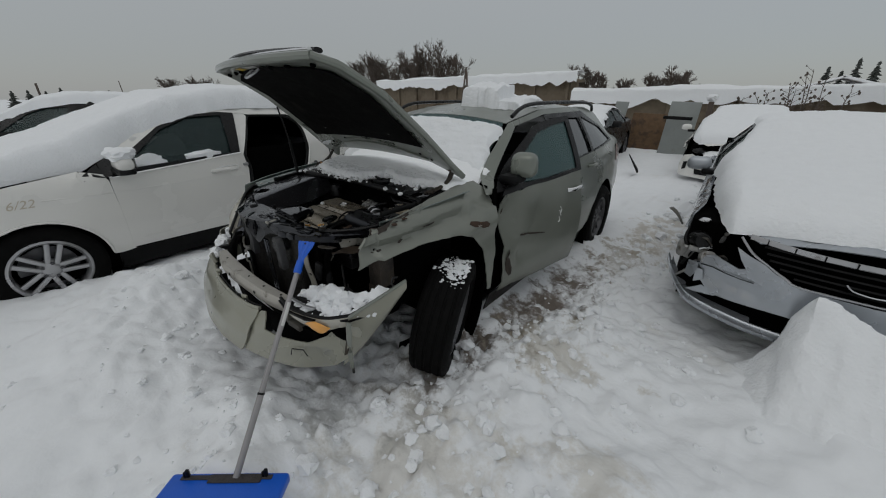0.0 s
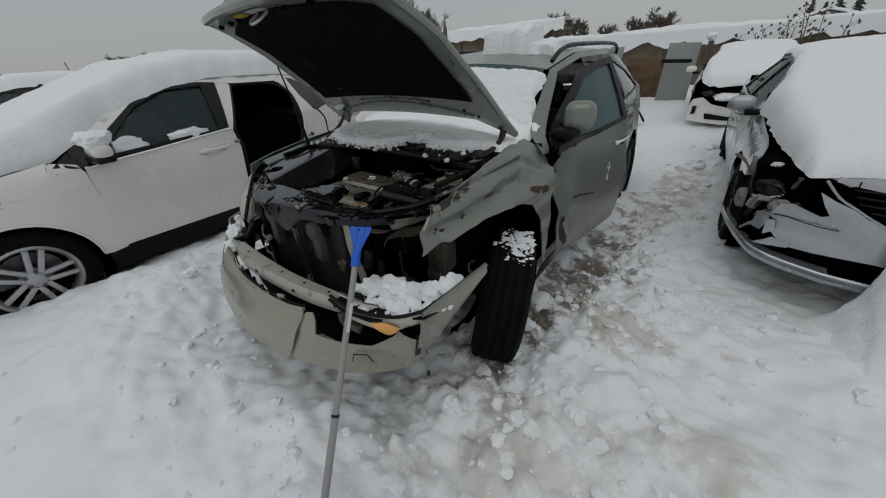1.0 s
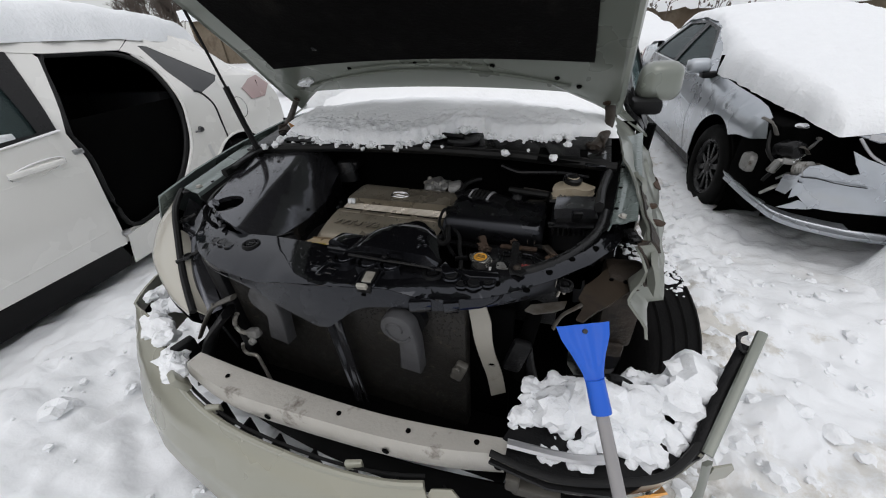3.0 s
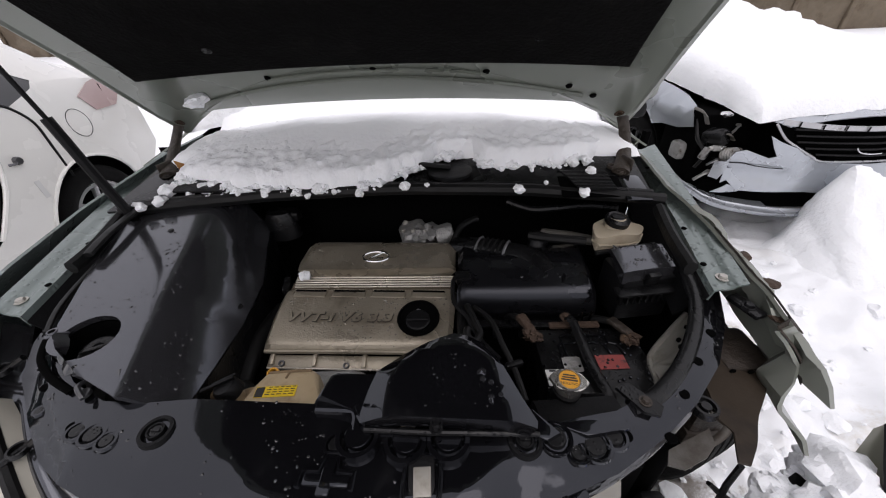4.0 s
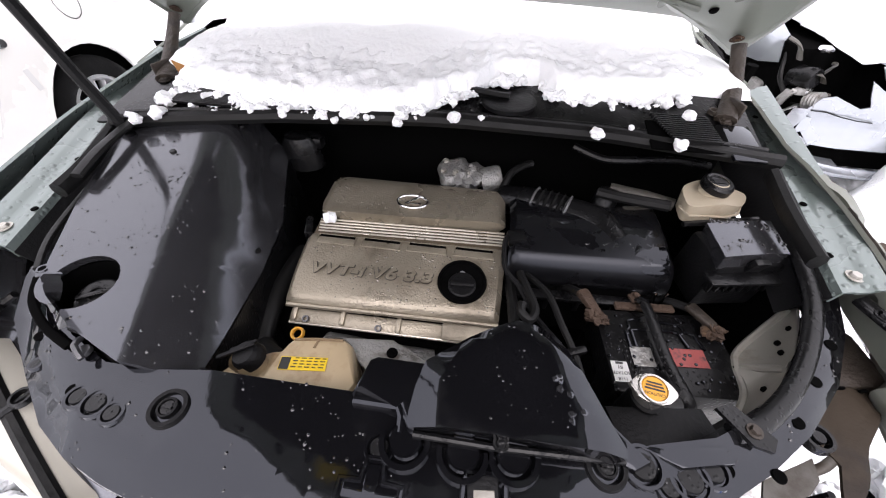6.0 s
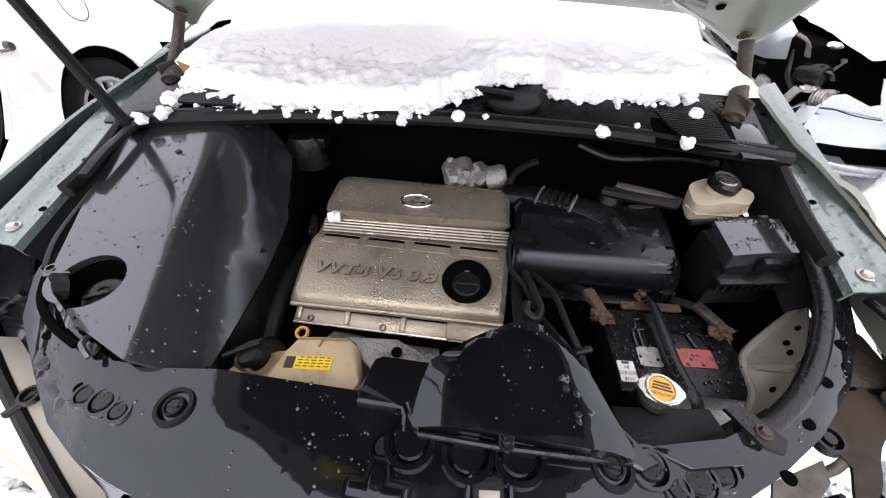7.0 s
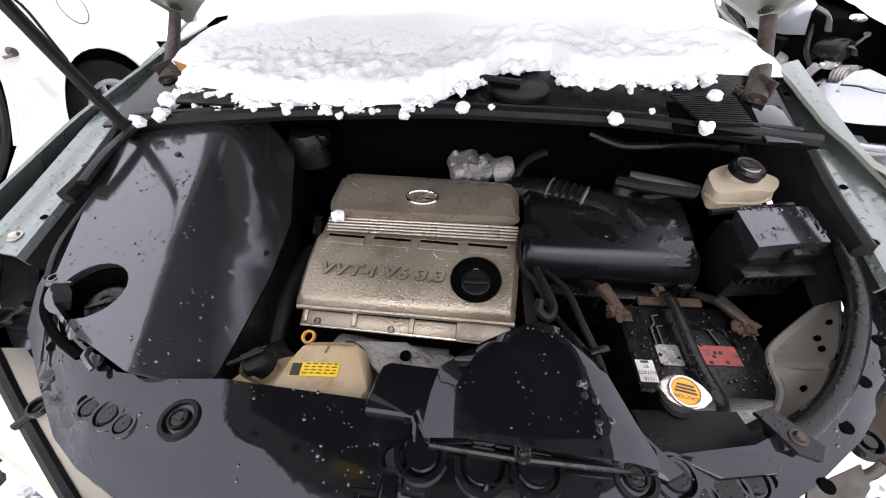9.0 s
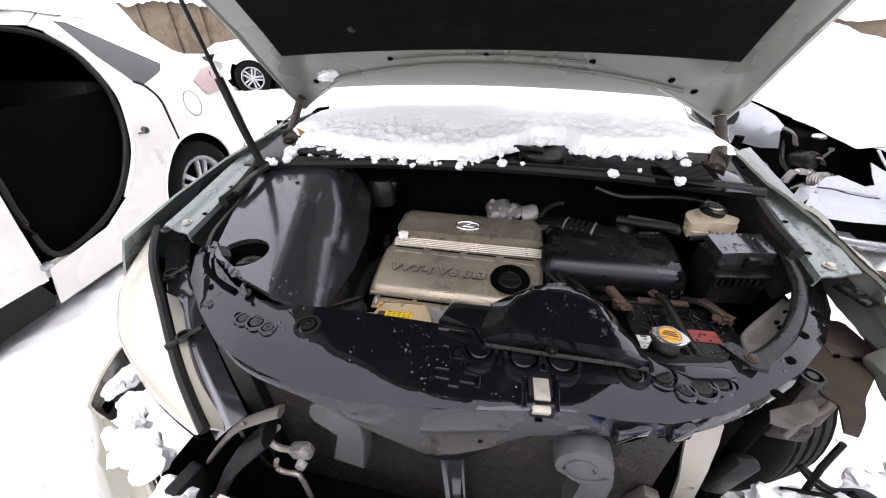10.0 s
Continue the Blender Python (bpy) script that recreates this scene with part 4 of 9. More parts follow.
GR = [(-0.56, 0.825), (-0.50, 0.74), (-0.42, 0.69), (-0.31, 0.635), (-0.17, 0.615), (0.17, 0.615), (0.31, 0.635), (0.42, 0.69), (0.52, 0.80), (0.50, 0.825), (0.2, 0.79), (0, 0.785), (-0.2, 0.80), (-0.4, 0.822)]
grl = part("grille", panel(GR, lambda x, z: nose(x, z, 0.05), 0.006, 0.06), DARK, sedan, "black grille with broad slats")
for k in range(5):
    z = 0.645 + 0.036 * k
    w = interp(z, [(0.62, 0.26), (0.66, 0.36), (0.72, 0.45), (0.80, 0.49)])[0]
    part("grille_slat", tube([nose(-w + 2 * w * i / 16, z + 0.012 * abs(i / 8 - 1), 0.03) for i in range(17)], 0.011, 6, 0, 0.6), BLACK, grl)
part("grille_badge_arc", tube([nose(x, z, 0.012) for x, z in ((-0.13, 0.70), (-0.10, 0.672), (-0.03, 0.66), (0.03, 0.663))], 0.004, 6, 3), CHROME, grl)
part("grille_edge", tube([nose(x, z, 0.004) for x, z in ((-0.60, 0.835), (-0.53, 0.755), (-0.46, 0.712), (-0.36, 0.655), (-0.25, 0.622), (0.25, 0.622), (0.44, 0.705), (0.53, 0.80))], 0.007, 8, 4), ALLOY, grl)
part("radiator_shroud", grid(24, 3, lambda a, b: nose(-0.56 + 1.12 * a, 0.83 - 0.042 * (1 - (2 * a - 1) ** 2) + 0.03 * b, 0.02), 0.004), ALLOY, sedan, "clear grey top strip of the grille")
for k in range(9):
    x = -0.48 + 0.12 * k
    part("shroud_rib", box(nose(x, 0.845 - 0.042 * (1 - (x / 0.56) ** 2), 0.014), (0.006, 0.006, 0.028), 0.001), BLACK, sedan)
# Near-black sheet behind the opening stands for its shade.
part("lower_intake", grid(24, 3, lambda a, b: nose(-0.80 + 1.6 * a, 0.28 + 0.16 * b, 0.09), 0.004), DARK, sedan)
LIPZ = [(-0.965, 0.45), (-0.90, 0.395), (-0.80, 0.335), (-0.68, 0.305), (-0.47, 0.282), (-0.27, 0.28), (0, 0.28), (0.47, 0.282), (0.8, 0.33), (0.95, 0.40)]


def lip_y(x):
    return nose_y(x) - 0.02 if abs(x) < 0.93 else nose_y(0.93) + (abs(x) - 0.93) * 3.2


lipbm = grid(50, 5, lambda a, b: Vector((-0.965 + 1.93 * a, lip_y(-0.965 + 1.93 * a) + 0.016 * math.sin(b * 3.1) * -1 + 0.03 * (b > 0.7), interp(-0.965 + 1.93 * a, LIPZ)[0] - 0.02 + 0.05 * b)), 0.008)
part("bumper_lip", lipbm, PAINT_SILVER, sedan, "grey lower bumper lip")
part("lip_tray", grid(30, 3, lambda a, b: Vector((-0.93 + 0.5 * a, lip_y(-0.93 + 0.5 * a) + 0.02 + 0.12 * b, interp(-0.93 + 0.5 * a, LIPZ)[0] + 0.02 + 0.02 * b)), 0.004), PAINT_SILVER, sedan)
part("lip_bracket", box((-0.875, -0.72, 0.385), (0.014, 0.05, 0.045), 0.002, (0, 0, 20)), BLACK, sedan)
for pts in (((-0.83, 0.50), (-0.825, 0.60), (-0.77, 0.61), (-0.765, 0.56), (-0.79, 0.49)), ((-0.77, 0.47), (-0.775, 0.57), (-0.735, 0.565), (-0.72, 0.50)), ((-0.80, 0.40), (-0.72, 0.46), (-0.62, 0.42), (-0.64, 0.405))):
    part("bumper_shard", panel([(x, z) for x, z in pts], lambda x, z: nose(x, z, -0.02 + 0.3 * (x + 0.78)), 0.005, 0.05), PAINT_SILVER, sedan, "broken piece of bumper skin")
# Solid near-black blocks: the open nose's shade put into colour.
part("lamp_pit", box((-0.62, -0.55, 0.60), (0.50, 0.40, 0.50), 0.02), DARK, sedan, "near-black block for the shaded hole where the headlamp was")
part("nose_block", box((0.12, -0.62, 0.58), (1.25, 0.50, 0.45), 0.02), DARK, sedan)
part("lamp_motor", lathe([(0, 0.07), (0.045, 0.07), (0.055, 0.05), (0.055, -0.05)], 16, pose(-0.80, -0.78, 0.72, 80, 0, 20)), BLACK_SATIN, sedan)
part("loom", tube([(-0.86, -0.66, 0.80), (-0.88, -0.74, 0.70), (-0.84, -0.80, 0.62), (-0.86, -0.78, 0.52)], 0.012, 7, 4), RUBBER, sedan)
part("bracket_metal", join(box((-0.84, -0.80, 0.62), (0.05, 0.04, 0.08), 0.01, (10, 20, 30)), box((-0.80, -0.84, 0.665), (0.10, 0.03, 0.035), 0.008, (0, 10, 15))), CAST, sedan)
part("lamp_reflector", lump((-0.80, -0.80, 0.86), 0.035, 5, 0.5, 0.4, 2), CHROME, sedan)
part("lamp_bracket", box((-0.76, -0.82, 0.68), (0.09, 0.05, 0.03), 0.01, (0, -10, 30)), CHROME, sedan)
random.seed(41)
for k in range(12):
    q = Vector((random.uniform(-0.92, -0.66), random.uniform(-0.86, -0.72), random.uniform(0.50, 0.82)))
    e = q + Vector((random.uniform(-0.09, 0.09), random.uniform(-0.04, 0.04), random.uniform(-0.09, 0.09)))
    part("mangled_bracket", tube([q, q.lerp(e, 0.5) + Vector((0, -0.02, 0.02)), e], random.uniform(0.008, 0.02), 6, 3, random.uniform(0.25, 0.6)), random.choice((CAST, BLACK_SATIN, PRIMER_DARK, BLACK, ALLOY)), sedan)
bulb = lathe([(0.0, 0.0), (0.045, 0.0)] + [(0.045 - 0.006 * (k % 2), 0.008 * k) for k in range(9)] + [(0.0, 0.07)], 18, pose(-0.74, -0.84, 0.62, 70, 20, 10))
part("ribbed_socket", bulb, CAST, sedan)
part("washer_tank", box((-0.87, -0.60, 0.58), (0.10, 0.12, 0.12), 0.03), CAST, sedan)
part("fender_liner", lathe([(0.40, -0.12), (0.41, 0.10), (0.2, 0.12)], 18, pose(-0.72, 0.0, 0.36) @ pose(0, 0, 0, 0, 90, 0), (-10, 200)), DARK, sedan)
sdh = side_of(SEDAN)
for sx in (-1, 1):
    mirror_parts(sedan, (sx * 0.97, 0.53, 1.045), sx, PAINT_SILVER, (0.20, 0.11, 0.12))
    handle_parts(sedan, (sx * (sdh(1.5, 0.82) + 0.002), 1.5, 0.83), sx, PAINT_SILVER, 0.18)
    handle_parts(sedan, (sx * (sdh(2.4, 0.86) + 0.002), 2.4, 0.87), sx, PAINT_SILVER, 0.18)
    part("belt_strip", tube([(sx * (sdh(y, z) + 0.006), y, z) for y, z in ((0.62, 0.942), (1.0, 0.953), (1.6, 0.98), (2.55, 1.005))], 0.007, 6), CHROME, sedan)
    part("body_crease", tube([(sx * (sdh(y, z) + 0.001), y, z) for y, z in ((0.66, 0.70), (1.2, 0.76), (2.0, 0.80), (2.7, 0.84))], 0.007, 6, 3), PAINT_SILVER, sedan)


def sedan_xy(a, b):
    y = -0.90 + 3.45 * b
    z, hw = interp(y, SEDAN["top"])
    return (2 * a - 1) * (hw + 0.06), y


def sedan_base(x, y):
    z, hw = interp(y, SEDAN["top"])
    s = min(abs(x) / hw, 1.08)
    return z - SEDAN["crown"] * s * s


def sedan_deep(a, b):
    return interp(b, [(0, 0.13), (0.2, 0.17), (0.40, 0.22), (0.54, 0.10), (0.66, 0.06), (1, 0.06)])[0]


sedan_snow = solo("snow_cover", roughen(snow_sheet(sedan_xy, sedan_base, sedan_deep, 80, 120, 0.010, 5.0, 0.08, 0.028, 4.0), 0.005, 11), SNOW, "deep smooth snow lying on the silver sedan", "snow")
sedan_snow.matrix_basis = SEDAN_M


# ---- sage-grey wrecked SUV, hood open ----
SUV = {
    "W": 0.915, "crown": 0.05, "tuck": TUCK,
    "plan": [(-0.95, 0.80), (-0.6, 0.93), (-0.2, 0.985), (0.3, 1.0), (2.6, 1.0), (3.1, 0.96), (3.7, 0.84)],
    "top": [(-0.8, 0.90, 0.62), (0.0, 1.06, 0.72), (0.36, 1.11, 0.74), (0.95, 1.50, 0.61), (1.5, 1.585, 0.60), (2.3, 1.58, 0.60), (2.95, 1.50, 0.58), (3.42, 1.18, 0.64), (3.66, 0.95, 0.68)],
    "belt": [(-1, 0.98), (0.3, 1.06), (1.5, 1.10), (3.2, 1.16), (3.8, 1.16)],
    "panels": {
        "front_fender": ([(-0.50, 0.72), (-0.52, 0.86), (-0.42, 0.955), (0.0, 1.03), (0.36, 1.075), (0.50, 1.06), (0.49, 1.0), (0.50, 0.37), (0.44, 0.36), *arc(0, 0.37, 0.43, 4, 150, 16)], [], 0, ""),
        "front_door": ([(0.505, 1.05), (1.0, 1.075), (1.46, 1.10), (1.49, 0.75), (1.44, 0.36), (0.515, 0.36)], [], 0.002, ""),
        "rear_door": ([(1.475, 1.10), (1.9, 1.12), (2.32, 1.14), (2.36, 0.98), (2.40, 0.86), (2.33, 0.62), (2.22, 0.36), (1.455, 0.36), (1.505, 0.75)], [], 0.002, ""),
        "quarter_panel": ([(2.33, 1.14), (2.37, 0.98), (2.41, 0.86), (2.34, 0.62), (2.285, 0.42), *arc(2.715, 0.37, 0.43, 174, 8, 16), (3.3, 0.42), (3.62, 0.62), (3.64, 0.95), (3.44, 1.14), (2.98, 1.455), (2.6, 1.53), (2.3, 1.54), (2.35, 1.50),
                           (2.75, 1.36), (2.97, 1.22), (2.95, 1.185)], [], 0, ""),
        "roof_rail": ([(0.36, 1.08), (0.6, 1.24), (0.95, 1.45), (1.5, 1.535), (2.3, 1.54), (2.34, 1.50), (1.5, 1.495), (1.02, 1.43), (0.66, 1.21), (0.44, 1.075)], [], 0, ""),
        "side_window": ([(1.54, 1.115), (2.22, 1.14), (2.22, 1.45), (1.54, 1.475)], [], -0.015, "dark rear door glass"),
        "window_trim": ([(1.47, 1.105), (2.35, 1.145), (2.95, 1.19), (2.96, 1.215), (2.75, 1.36), (2.35, 1.50), (1.48, 1.495)],
                        [[(1.55, 1.12), (2.21, 1.145), (2.21, 1.445), (1.55, 1.465)], [(2.27, 1.15), (2.9, 1.20), (2.72, 1.34), (2.27, 1.455)]], 0.004, "black window surround"),
        "quarter_glass": ([(2.26, 1.15), (2.91, 1.20), (2.72, 1.345), (2.26, 1.46)], [], -0.006, "dark rear quarter glass"),
        "rocker": ([(0.44, 0.22), (0.44, 0.365), (2.2, 0.365), (2.3, 0.36), (2.3, 0.22)], [], -0.02, ""),
        "tail_lamp": ([(3.3, 0.92), (3.28, 1.12), (3.56, 1.05), (3.62, 0.9)], [], 0.01, ""),
    },
    "cuts": (0.36, 0.37, 0.95, 2.95, 3.42), "front": 0.3, "end": 3.72,
}
SUV_M = pose(0.008, 0.05, GROUND, 0, 0, 4.5)
suv = thing("wrecked_suv", "sage grey SUV with crushed front corner, hood raised, in snow", "car", m=SUV_M)
INV = SUV_M.inverted()


def fore(name, bm, mat, parent=None, label="", smooth=True):
    """A part given in the yard's axes."""
    bmesh.ops.transform(bm, matrix=INV, verts=bm.verts)
    return part(name, bm, mat, parent or suv, label, smooth)


sh = side_of(SUV)
suv_mats = {"paint": PAINT_SAGE, "side_window": GLASS_BLACK, "window_trim": BLACK_SATIN, "quarter_glass": GLASS_BLACK, "rocker": BLACK, "tail_lamp": TAIL}
side_panels(suv, SUV, -1, [k for k in SUV["panels"] if k != "front_fender"], suv_mats)
side_panels(suv, SUV, 1, [k for k in SUV["panels"] if k not in ("front_fender", "front_door")], suv_mats)
part("windshield", top_sheet(SUV, 0.53, 0.945, 0.02), GLASS_TEAL, suv)
part("roof", top_sheet(SUV, 0.95, 2.95), PAINT_SAGE, suv)
part("rear_window", top_sheet(SUV, 2.955, 3.42), GLASS_BLACK, suv)
part("tailgate", grid(12, 8, lambda a, b: Vector(((2 * a - 1) * sh(3.62, 0.35 + 0.8 * b) * 0.99, 3.72 - 0.14 * (2 * a - 1) ** 2 - 0.22 * b, 0.35 + 0.8 * b)), 0.01), PAINT_SAGE, suv)
# Dark box added to stop light passing below the wreck.
part("underbody", box((0, 1.75, 0.30), (1.5, 3.3, 0.12), 0.03), DARK, suv)
inner_shell(suv, SUV, 0.42, 3.2, 0.38, 1.12)
part("dashboard", box((0, 0.75, 0.98), (1.4, 0.5, 0.2), 0.06), BLACK, suv)
for x in (-0.38, 0.38):
    part("seat", seat(1.2, x), SEAT, suv)
for sx in (-1, 1):
    rail = tube([(sx * 0.60, 1.05, 1.49), (sx * 0.61, 1.2, 1.555), (sx * 0.615, 1.5, 1.578), (sx * 0.61, 2.4, 1.578), (sx * 0.60, 2.75, 1.55), (sx * 0.585, 2.85, 1.49)], 0.015, 8, 4)
    part("roof_rack_rail", rail, BLACK_SATIN, suv)
    tyre_and_rim(suv, (sx * 0.795, 2.715, 0.36), 0.36, 0.225, 0.23, sx, 10, ALLOY_DARK, 0, False, 0.03)
    well = lathe([(0.45, -0.16), (0.45, 0.12), (0.2, 0.14)], 20, pose(sx * 0.72, 2.715, 0.39) @ pose(0, 0, 0, 0, 90 * -sx, 0))
    part("wheel_well", well, DARK, suv)
    handle_parts(suv, (sx * (sh(2.18, 1.0) + 0.002), 2.18, 1.02), sx, PAINT_SAGE, 0.17)
tyre_and_rim(suv, (-0.80, 0.0, 0.36), 0.36, 0.225, 0.23, -1, 10, ALLOY_DARK, 0, False, 0.03)
tyre_and_rim(suv, (0.795, 0.03, 0.385), 0.36, 0.235, 0.23, 1, 10, ALLOY_DARK, 24, False, 0.03, 9)

# front door hangs ajar on its front hinges
DOOR = pose(0.862, 0.50, 0) @ pose(0, 0, 0, 0, 0, -9.5) @ pose(-0.862, -0.50, 0)


def dented(p):
    """Crushed skin near the front edge of the door."""
    k = max(0.0, 1 - (p.y - 0.5) / 0.45)
    q = p.copy()
    q.x += k * 0.075 * fbm(p.y * 6, p.z * 5, 2.0) - 0.03 * k * max(0, 1 - abs(p.z - 0.75) / 0.3)
    q.x -= 0.018 * math.exp(-((p.z - 0.62 - 0.12 * (p.y - 0.8)) / 0.03) ** 2) * (1 if 0.6 < p.y < 1.2 else 0)
    return DOOR @ q


door = side_panels(suv, SUV, 1, ["front_door"], {"paint": PAINT_TORN, "front_door": PAINT_TORN}, warp=dented)["front_door"]


def on_door(u, v, lift=0.0):
    return DOOR @ Vector((sh(u, v) + lift, u, v))


def lean(u, v, lift=0.0):
    """The door's window frame leans out a little at its top."""
    return DOOR @ Vector((sh(u, v) + lift + 0.05 * max(0, v - 1.07) / 0.4, u, v))


frame_out = [(0.46, 1.075), (0.67, 1.225), (1.02, 1.438), (1.25, 1.478), (1.44, 1.492), (1.465, 1.10), (1.0, 1.07)]
frame_in = [(0.60, 1.10), (0.73, 1.205), (1.03, 1.39), (1.25, 1.437), (1.39, 1.452), (1.40, 1.12), (1.0, 1.095)]
part("window_frame", panel(frame_out, lambda u, v: lean(u, v, 0.004), 0.02, 0.1, [frame_in]), BLACK_SATIN, door, "black door window frame")
part("door_glass", panel(frame_in, lambda u, v: lean(u, v, -0.008), 0.004, 0.15), GLASS_TEAL, door, "green tinted glass")
hb = tube([on_door(1.27, 0.965, 0.002), on_door(1.31, 0.97, 0.03), on_door(1.38, 0.975, 0.034), on_door(1.43, 0.975, 0.03), on_door(1.46, 0.97, 0.002)], 0.013, 8, 3, 1.2)
part("door_handle", hb, CHROME, door, "bright pull handle")
mc = INV @ Vector((0.872, 0.800, 1.145))
part("mirror", box(mc, (0.175, 0.13, 0.155), 0.05, (0, 0, 12), 0.92, 4), PAINT_SAGE, door, "sage door mirror")
part("mirror_arm", box(mc + Vector((-0.05, -0.045, -0.085)), (0.12, 0.16, 0.06), 0.02, (0, 0, 0)), BLACK, door)
part("mirror_triangle", panel([(0.50, 1.05), (0.76, 1.07), (0.70, 1.2)], lambda u, v: lean(u, v, 0.012), 0.02, 0.1), BLACK_SATIN, door)



def scratch(name, pts, mat):
    part(name, panel(pts, lambda u, v: dented(Vector((sh(u, v) + 0.005, u, v))), 0.003, 0.02), mat, door)


# The first mark is a thin dark line along the door's long crease.
scratch("scrape", [(0.60, 0.738), (0.66, 0.752), (0.74, 0.755), (0.85, 0.735), (0.98, 0.706), (0.97, 0.701), (0.84, 0.724), (0.74, 0.744), (0.66, 0.741)], SCRAPE)
scratch("scrape", [(0.53, 0.96), (0.56, 0.94), (0.58, 0.90), (0.585, 0.87), (0.55, 0.865), (0.53, 0.90)], RUST)
scratch("scrape", [(0.53, 0.60), (0.56, 0.68), (0.575, 0.67), (0.57, 0.58), (0.545, 0.50), (0.53, 0.52)], SCRAPE)
for pts in (((1.17, 0.86), (1.185, 0.835), (1.17, 0.81), (1.18, 0.79)), ((1.155, 0.785), (1.165, 0.76), (1.15, 0.745)), ((1.15, 0.835), (1.165, 0.825))):
    part("chalk_mark", tube([on_door(u, v, 0.004) for u, v in pts], 0.007, 6, 3, 0.4), PAPER, door)

# crushed fender on the hit side: yard axes
FENDER = [(-0.42, 0.80), (-0.36, 0.90), (-0.31, 0.965), (-0.2, 0.985), (-0.1, 1.005), (0.1, 1.03), (0.33, 1.06), (0.50, 1.065), (0.54, 1.02), (0.53, 0.8), (0.55, 0.6), (0.52, 0.36), (0.49, 0.36), (0.475, 0.45), (0.45, 0.56), (0.42, 0.68), (0.33, 0.775), (0.20, 0.828),
          (0.05, 0.848), (-0.1, 0.848), (-0.25, 0.832), (-0.36, 0.812)]


def fender_skin(u, v):
    x = 0.80 + 0.06 * min(1, (u + 0.42) / 0.7) - 0.16 * max(0, (v - 0.92) / 0.14) ** 1.3
    x += 0.005 * fbm(u * 5, v * 6, 4.0) + 0.014 * fbm(u * 2.2, v * 3.0, 8.0)
    x -= 0.018 * max(0, 1 - abs(v - 0.90 - 0.35 * (u - 0.30)) / 0.045) * max(0, 1 - abs(u - 0.33) / 0.22)      # folds running into the door
    x += 0.016 * max(0, 1 - abs(v - 0.95 + 0.5 * (u - 0.38)) / 0.03) * max(0, 1 - abs(u - 0.40) / 0.16)
    x -= 0.05 * math.exp(-((v - 0.90 - 0.10 * u) / 0.035) ** 2) * (1 if u < 0.3 else 0.3)
    x += 0.03 * math.exp(-((v - 0.84) / 0.05) ** 2)
    return Vector((x - 0.03 * (u < -0.3), u, v))


crushed = fore("crushed_fender", panel(FENDER, fender_skin, 0.006, 0.02), PAINT_TORN, label="crushed sage fender with rusty scrapes")
for mat_, pts in ((RUST, [(0.28, 0.872), (0.30, 0.884), (0.34, 0.878), (0.37, 0.868), (0.42, 0.862), (0.445, 0.84), (0.43, 0.826), (0.38, 0.828), (0.355, 0.846), (0.31, 0.852)]), (BEAM, [(0.32, 0.856), (0.345, 0.858), (0.365, 0.848), (0.34, 0.845)]),
                  (SCRAPE, [(-0.03, 0.918), (0.01, 0.926), (0.05, 0.931), (0.045, 0.925), (0.0, 0.914)]), (SCRAPE, [(-0.19, 0.876), (-0.165, 0.888), (-0.155, 0.884), (-0.18, 0.872)]),
                  (SCRAPE, [(-0.362, 0.902), (-0.31, 0.967), (-0.2, 0.987), (-0.06, 1.008), (-0.05, 1.000), (-0.13, 0.986), (-0.18, 0.976), (-0.235, 0.968), (-0.25, 0.956), (-0.295, 0.950), (-0.31, 0.930), (-0.335, 0.912)])):
    fore("scrape", panel(pts, lambda u, v: fender_skin(u, v) + Vector((0.006, 0, 0)), 0.003, 0.015), mat_, crushed)
# right-hand fender, sound
fore("front_fender", panel([(-0.36, 0.80), (-0.36, 0.955), (-0.2, 0.995), (0.05, 1.03), (0.30, 1.06), (0.48, 1.06), (0.50, 0.9), (0.50, 0.34), (0.43, 0.30), *arc(-0.02, 0.29, 0.44, 4, 150, 14)],
                           lambda u, v: Vector((-0.865 + 0.05 * max(0, -u / 0.36) + 0.12 * max(0, (v - 0.80) / 0.22) ** 1.2, u, v)), 0.006, 0.06), PAINT_SAGE_WET)

# hood: raised, curved down towards its nose
HOOD = [(0.0, 0.40, 1.085, 0.705), (0.1, 0.30, 1.165, 0.70), (0.3, 0.115, 1.335, 0.685), (0.6, -0.135, 1.54, 0.665), (0.85, -0.33, 1.652, 0.63), (1.0, -0.425, 1.682, 0.585)]


def hood_put(a, b, lift=0.0):
    y, z, hw = interp(b, HOOD)
    s = 2 * a - 1
    nose = 0.10 * max(0, (b - 0.6) / 0.4) ** 2 * (1 - s * s)
    scoop = max(0, 0.1 - b) / 0.1 * (1 - s * s) * 0.26     # rear edge arches up over the cowl
    y2, z2, _ = interp(min(b + scoop * 0.9, 1), HOOD) if scoop else (y, z, hw)
    bow = 0.035 * (1 - s * s)
    n = Vector((0, 0.63, 0.78))
    return Vector((s * hw, y2 - nose, z2 - nose * 0.25)) + n * (bow + lift)


hood = fore("hood", grid(28, 30, lambda a, b: hood_put(a, b, 0.032), 0.004), PAINT_SAGE, label="raised sage hood, underside showing")
fore("hood_inner", grid(28, 30, lambda a, b: hood_put(0.5 + (a - 0.5) * 0.985, b, 0.006), 0.004), PAINT_SAGE, hood)


def rim_tube(side):
    return tube([hood_put(0.5 + side * 0.494, b / 12, 0.016) for b in range(13)], 0.017, 8)


for side in (-1, 1):
    fore("hood_flange", rim_tube(side), PAINT_SAGE, hood)
fore("hood_flange", tube([hood_put(a / 16, 0.995, 0.016) for a in range(17)], 0.02, 8), PAINT_SAGE, hood)
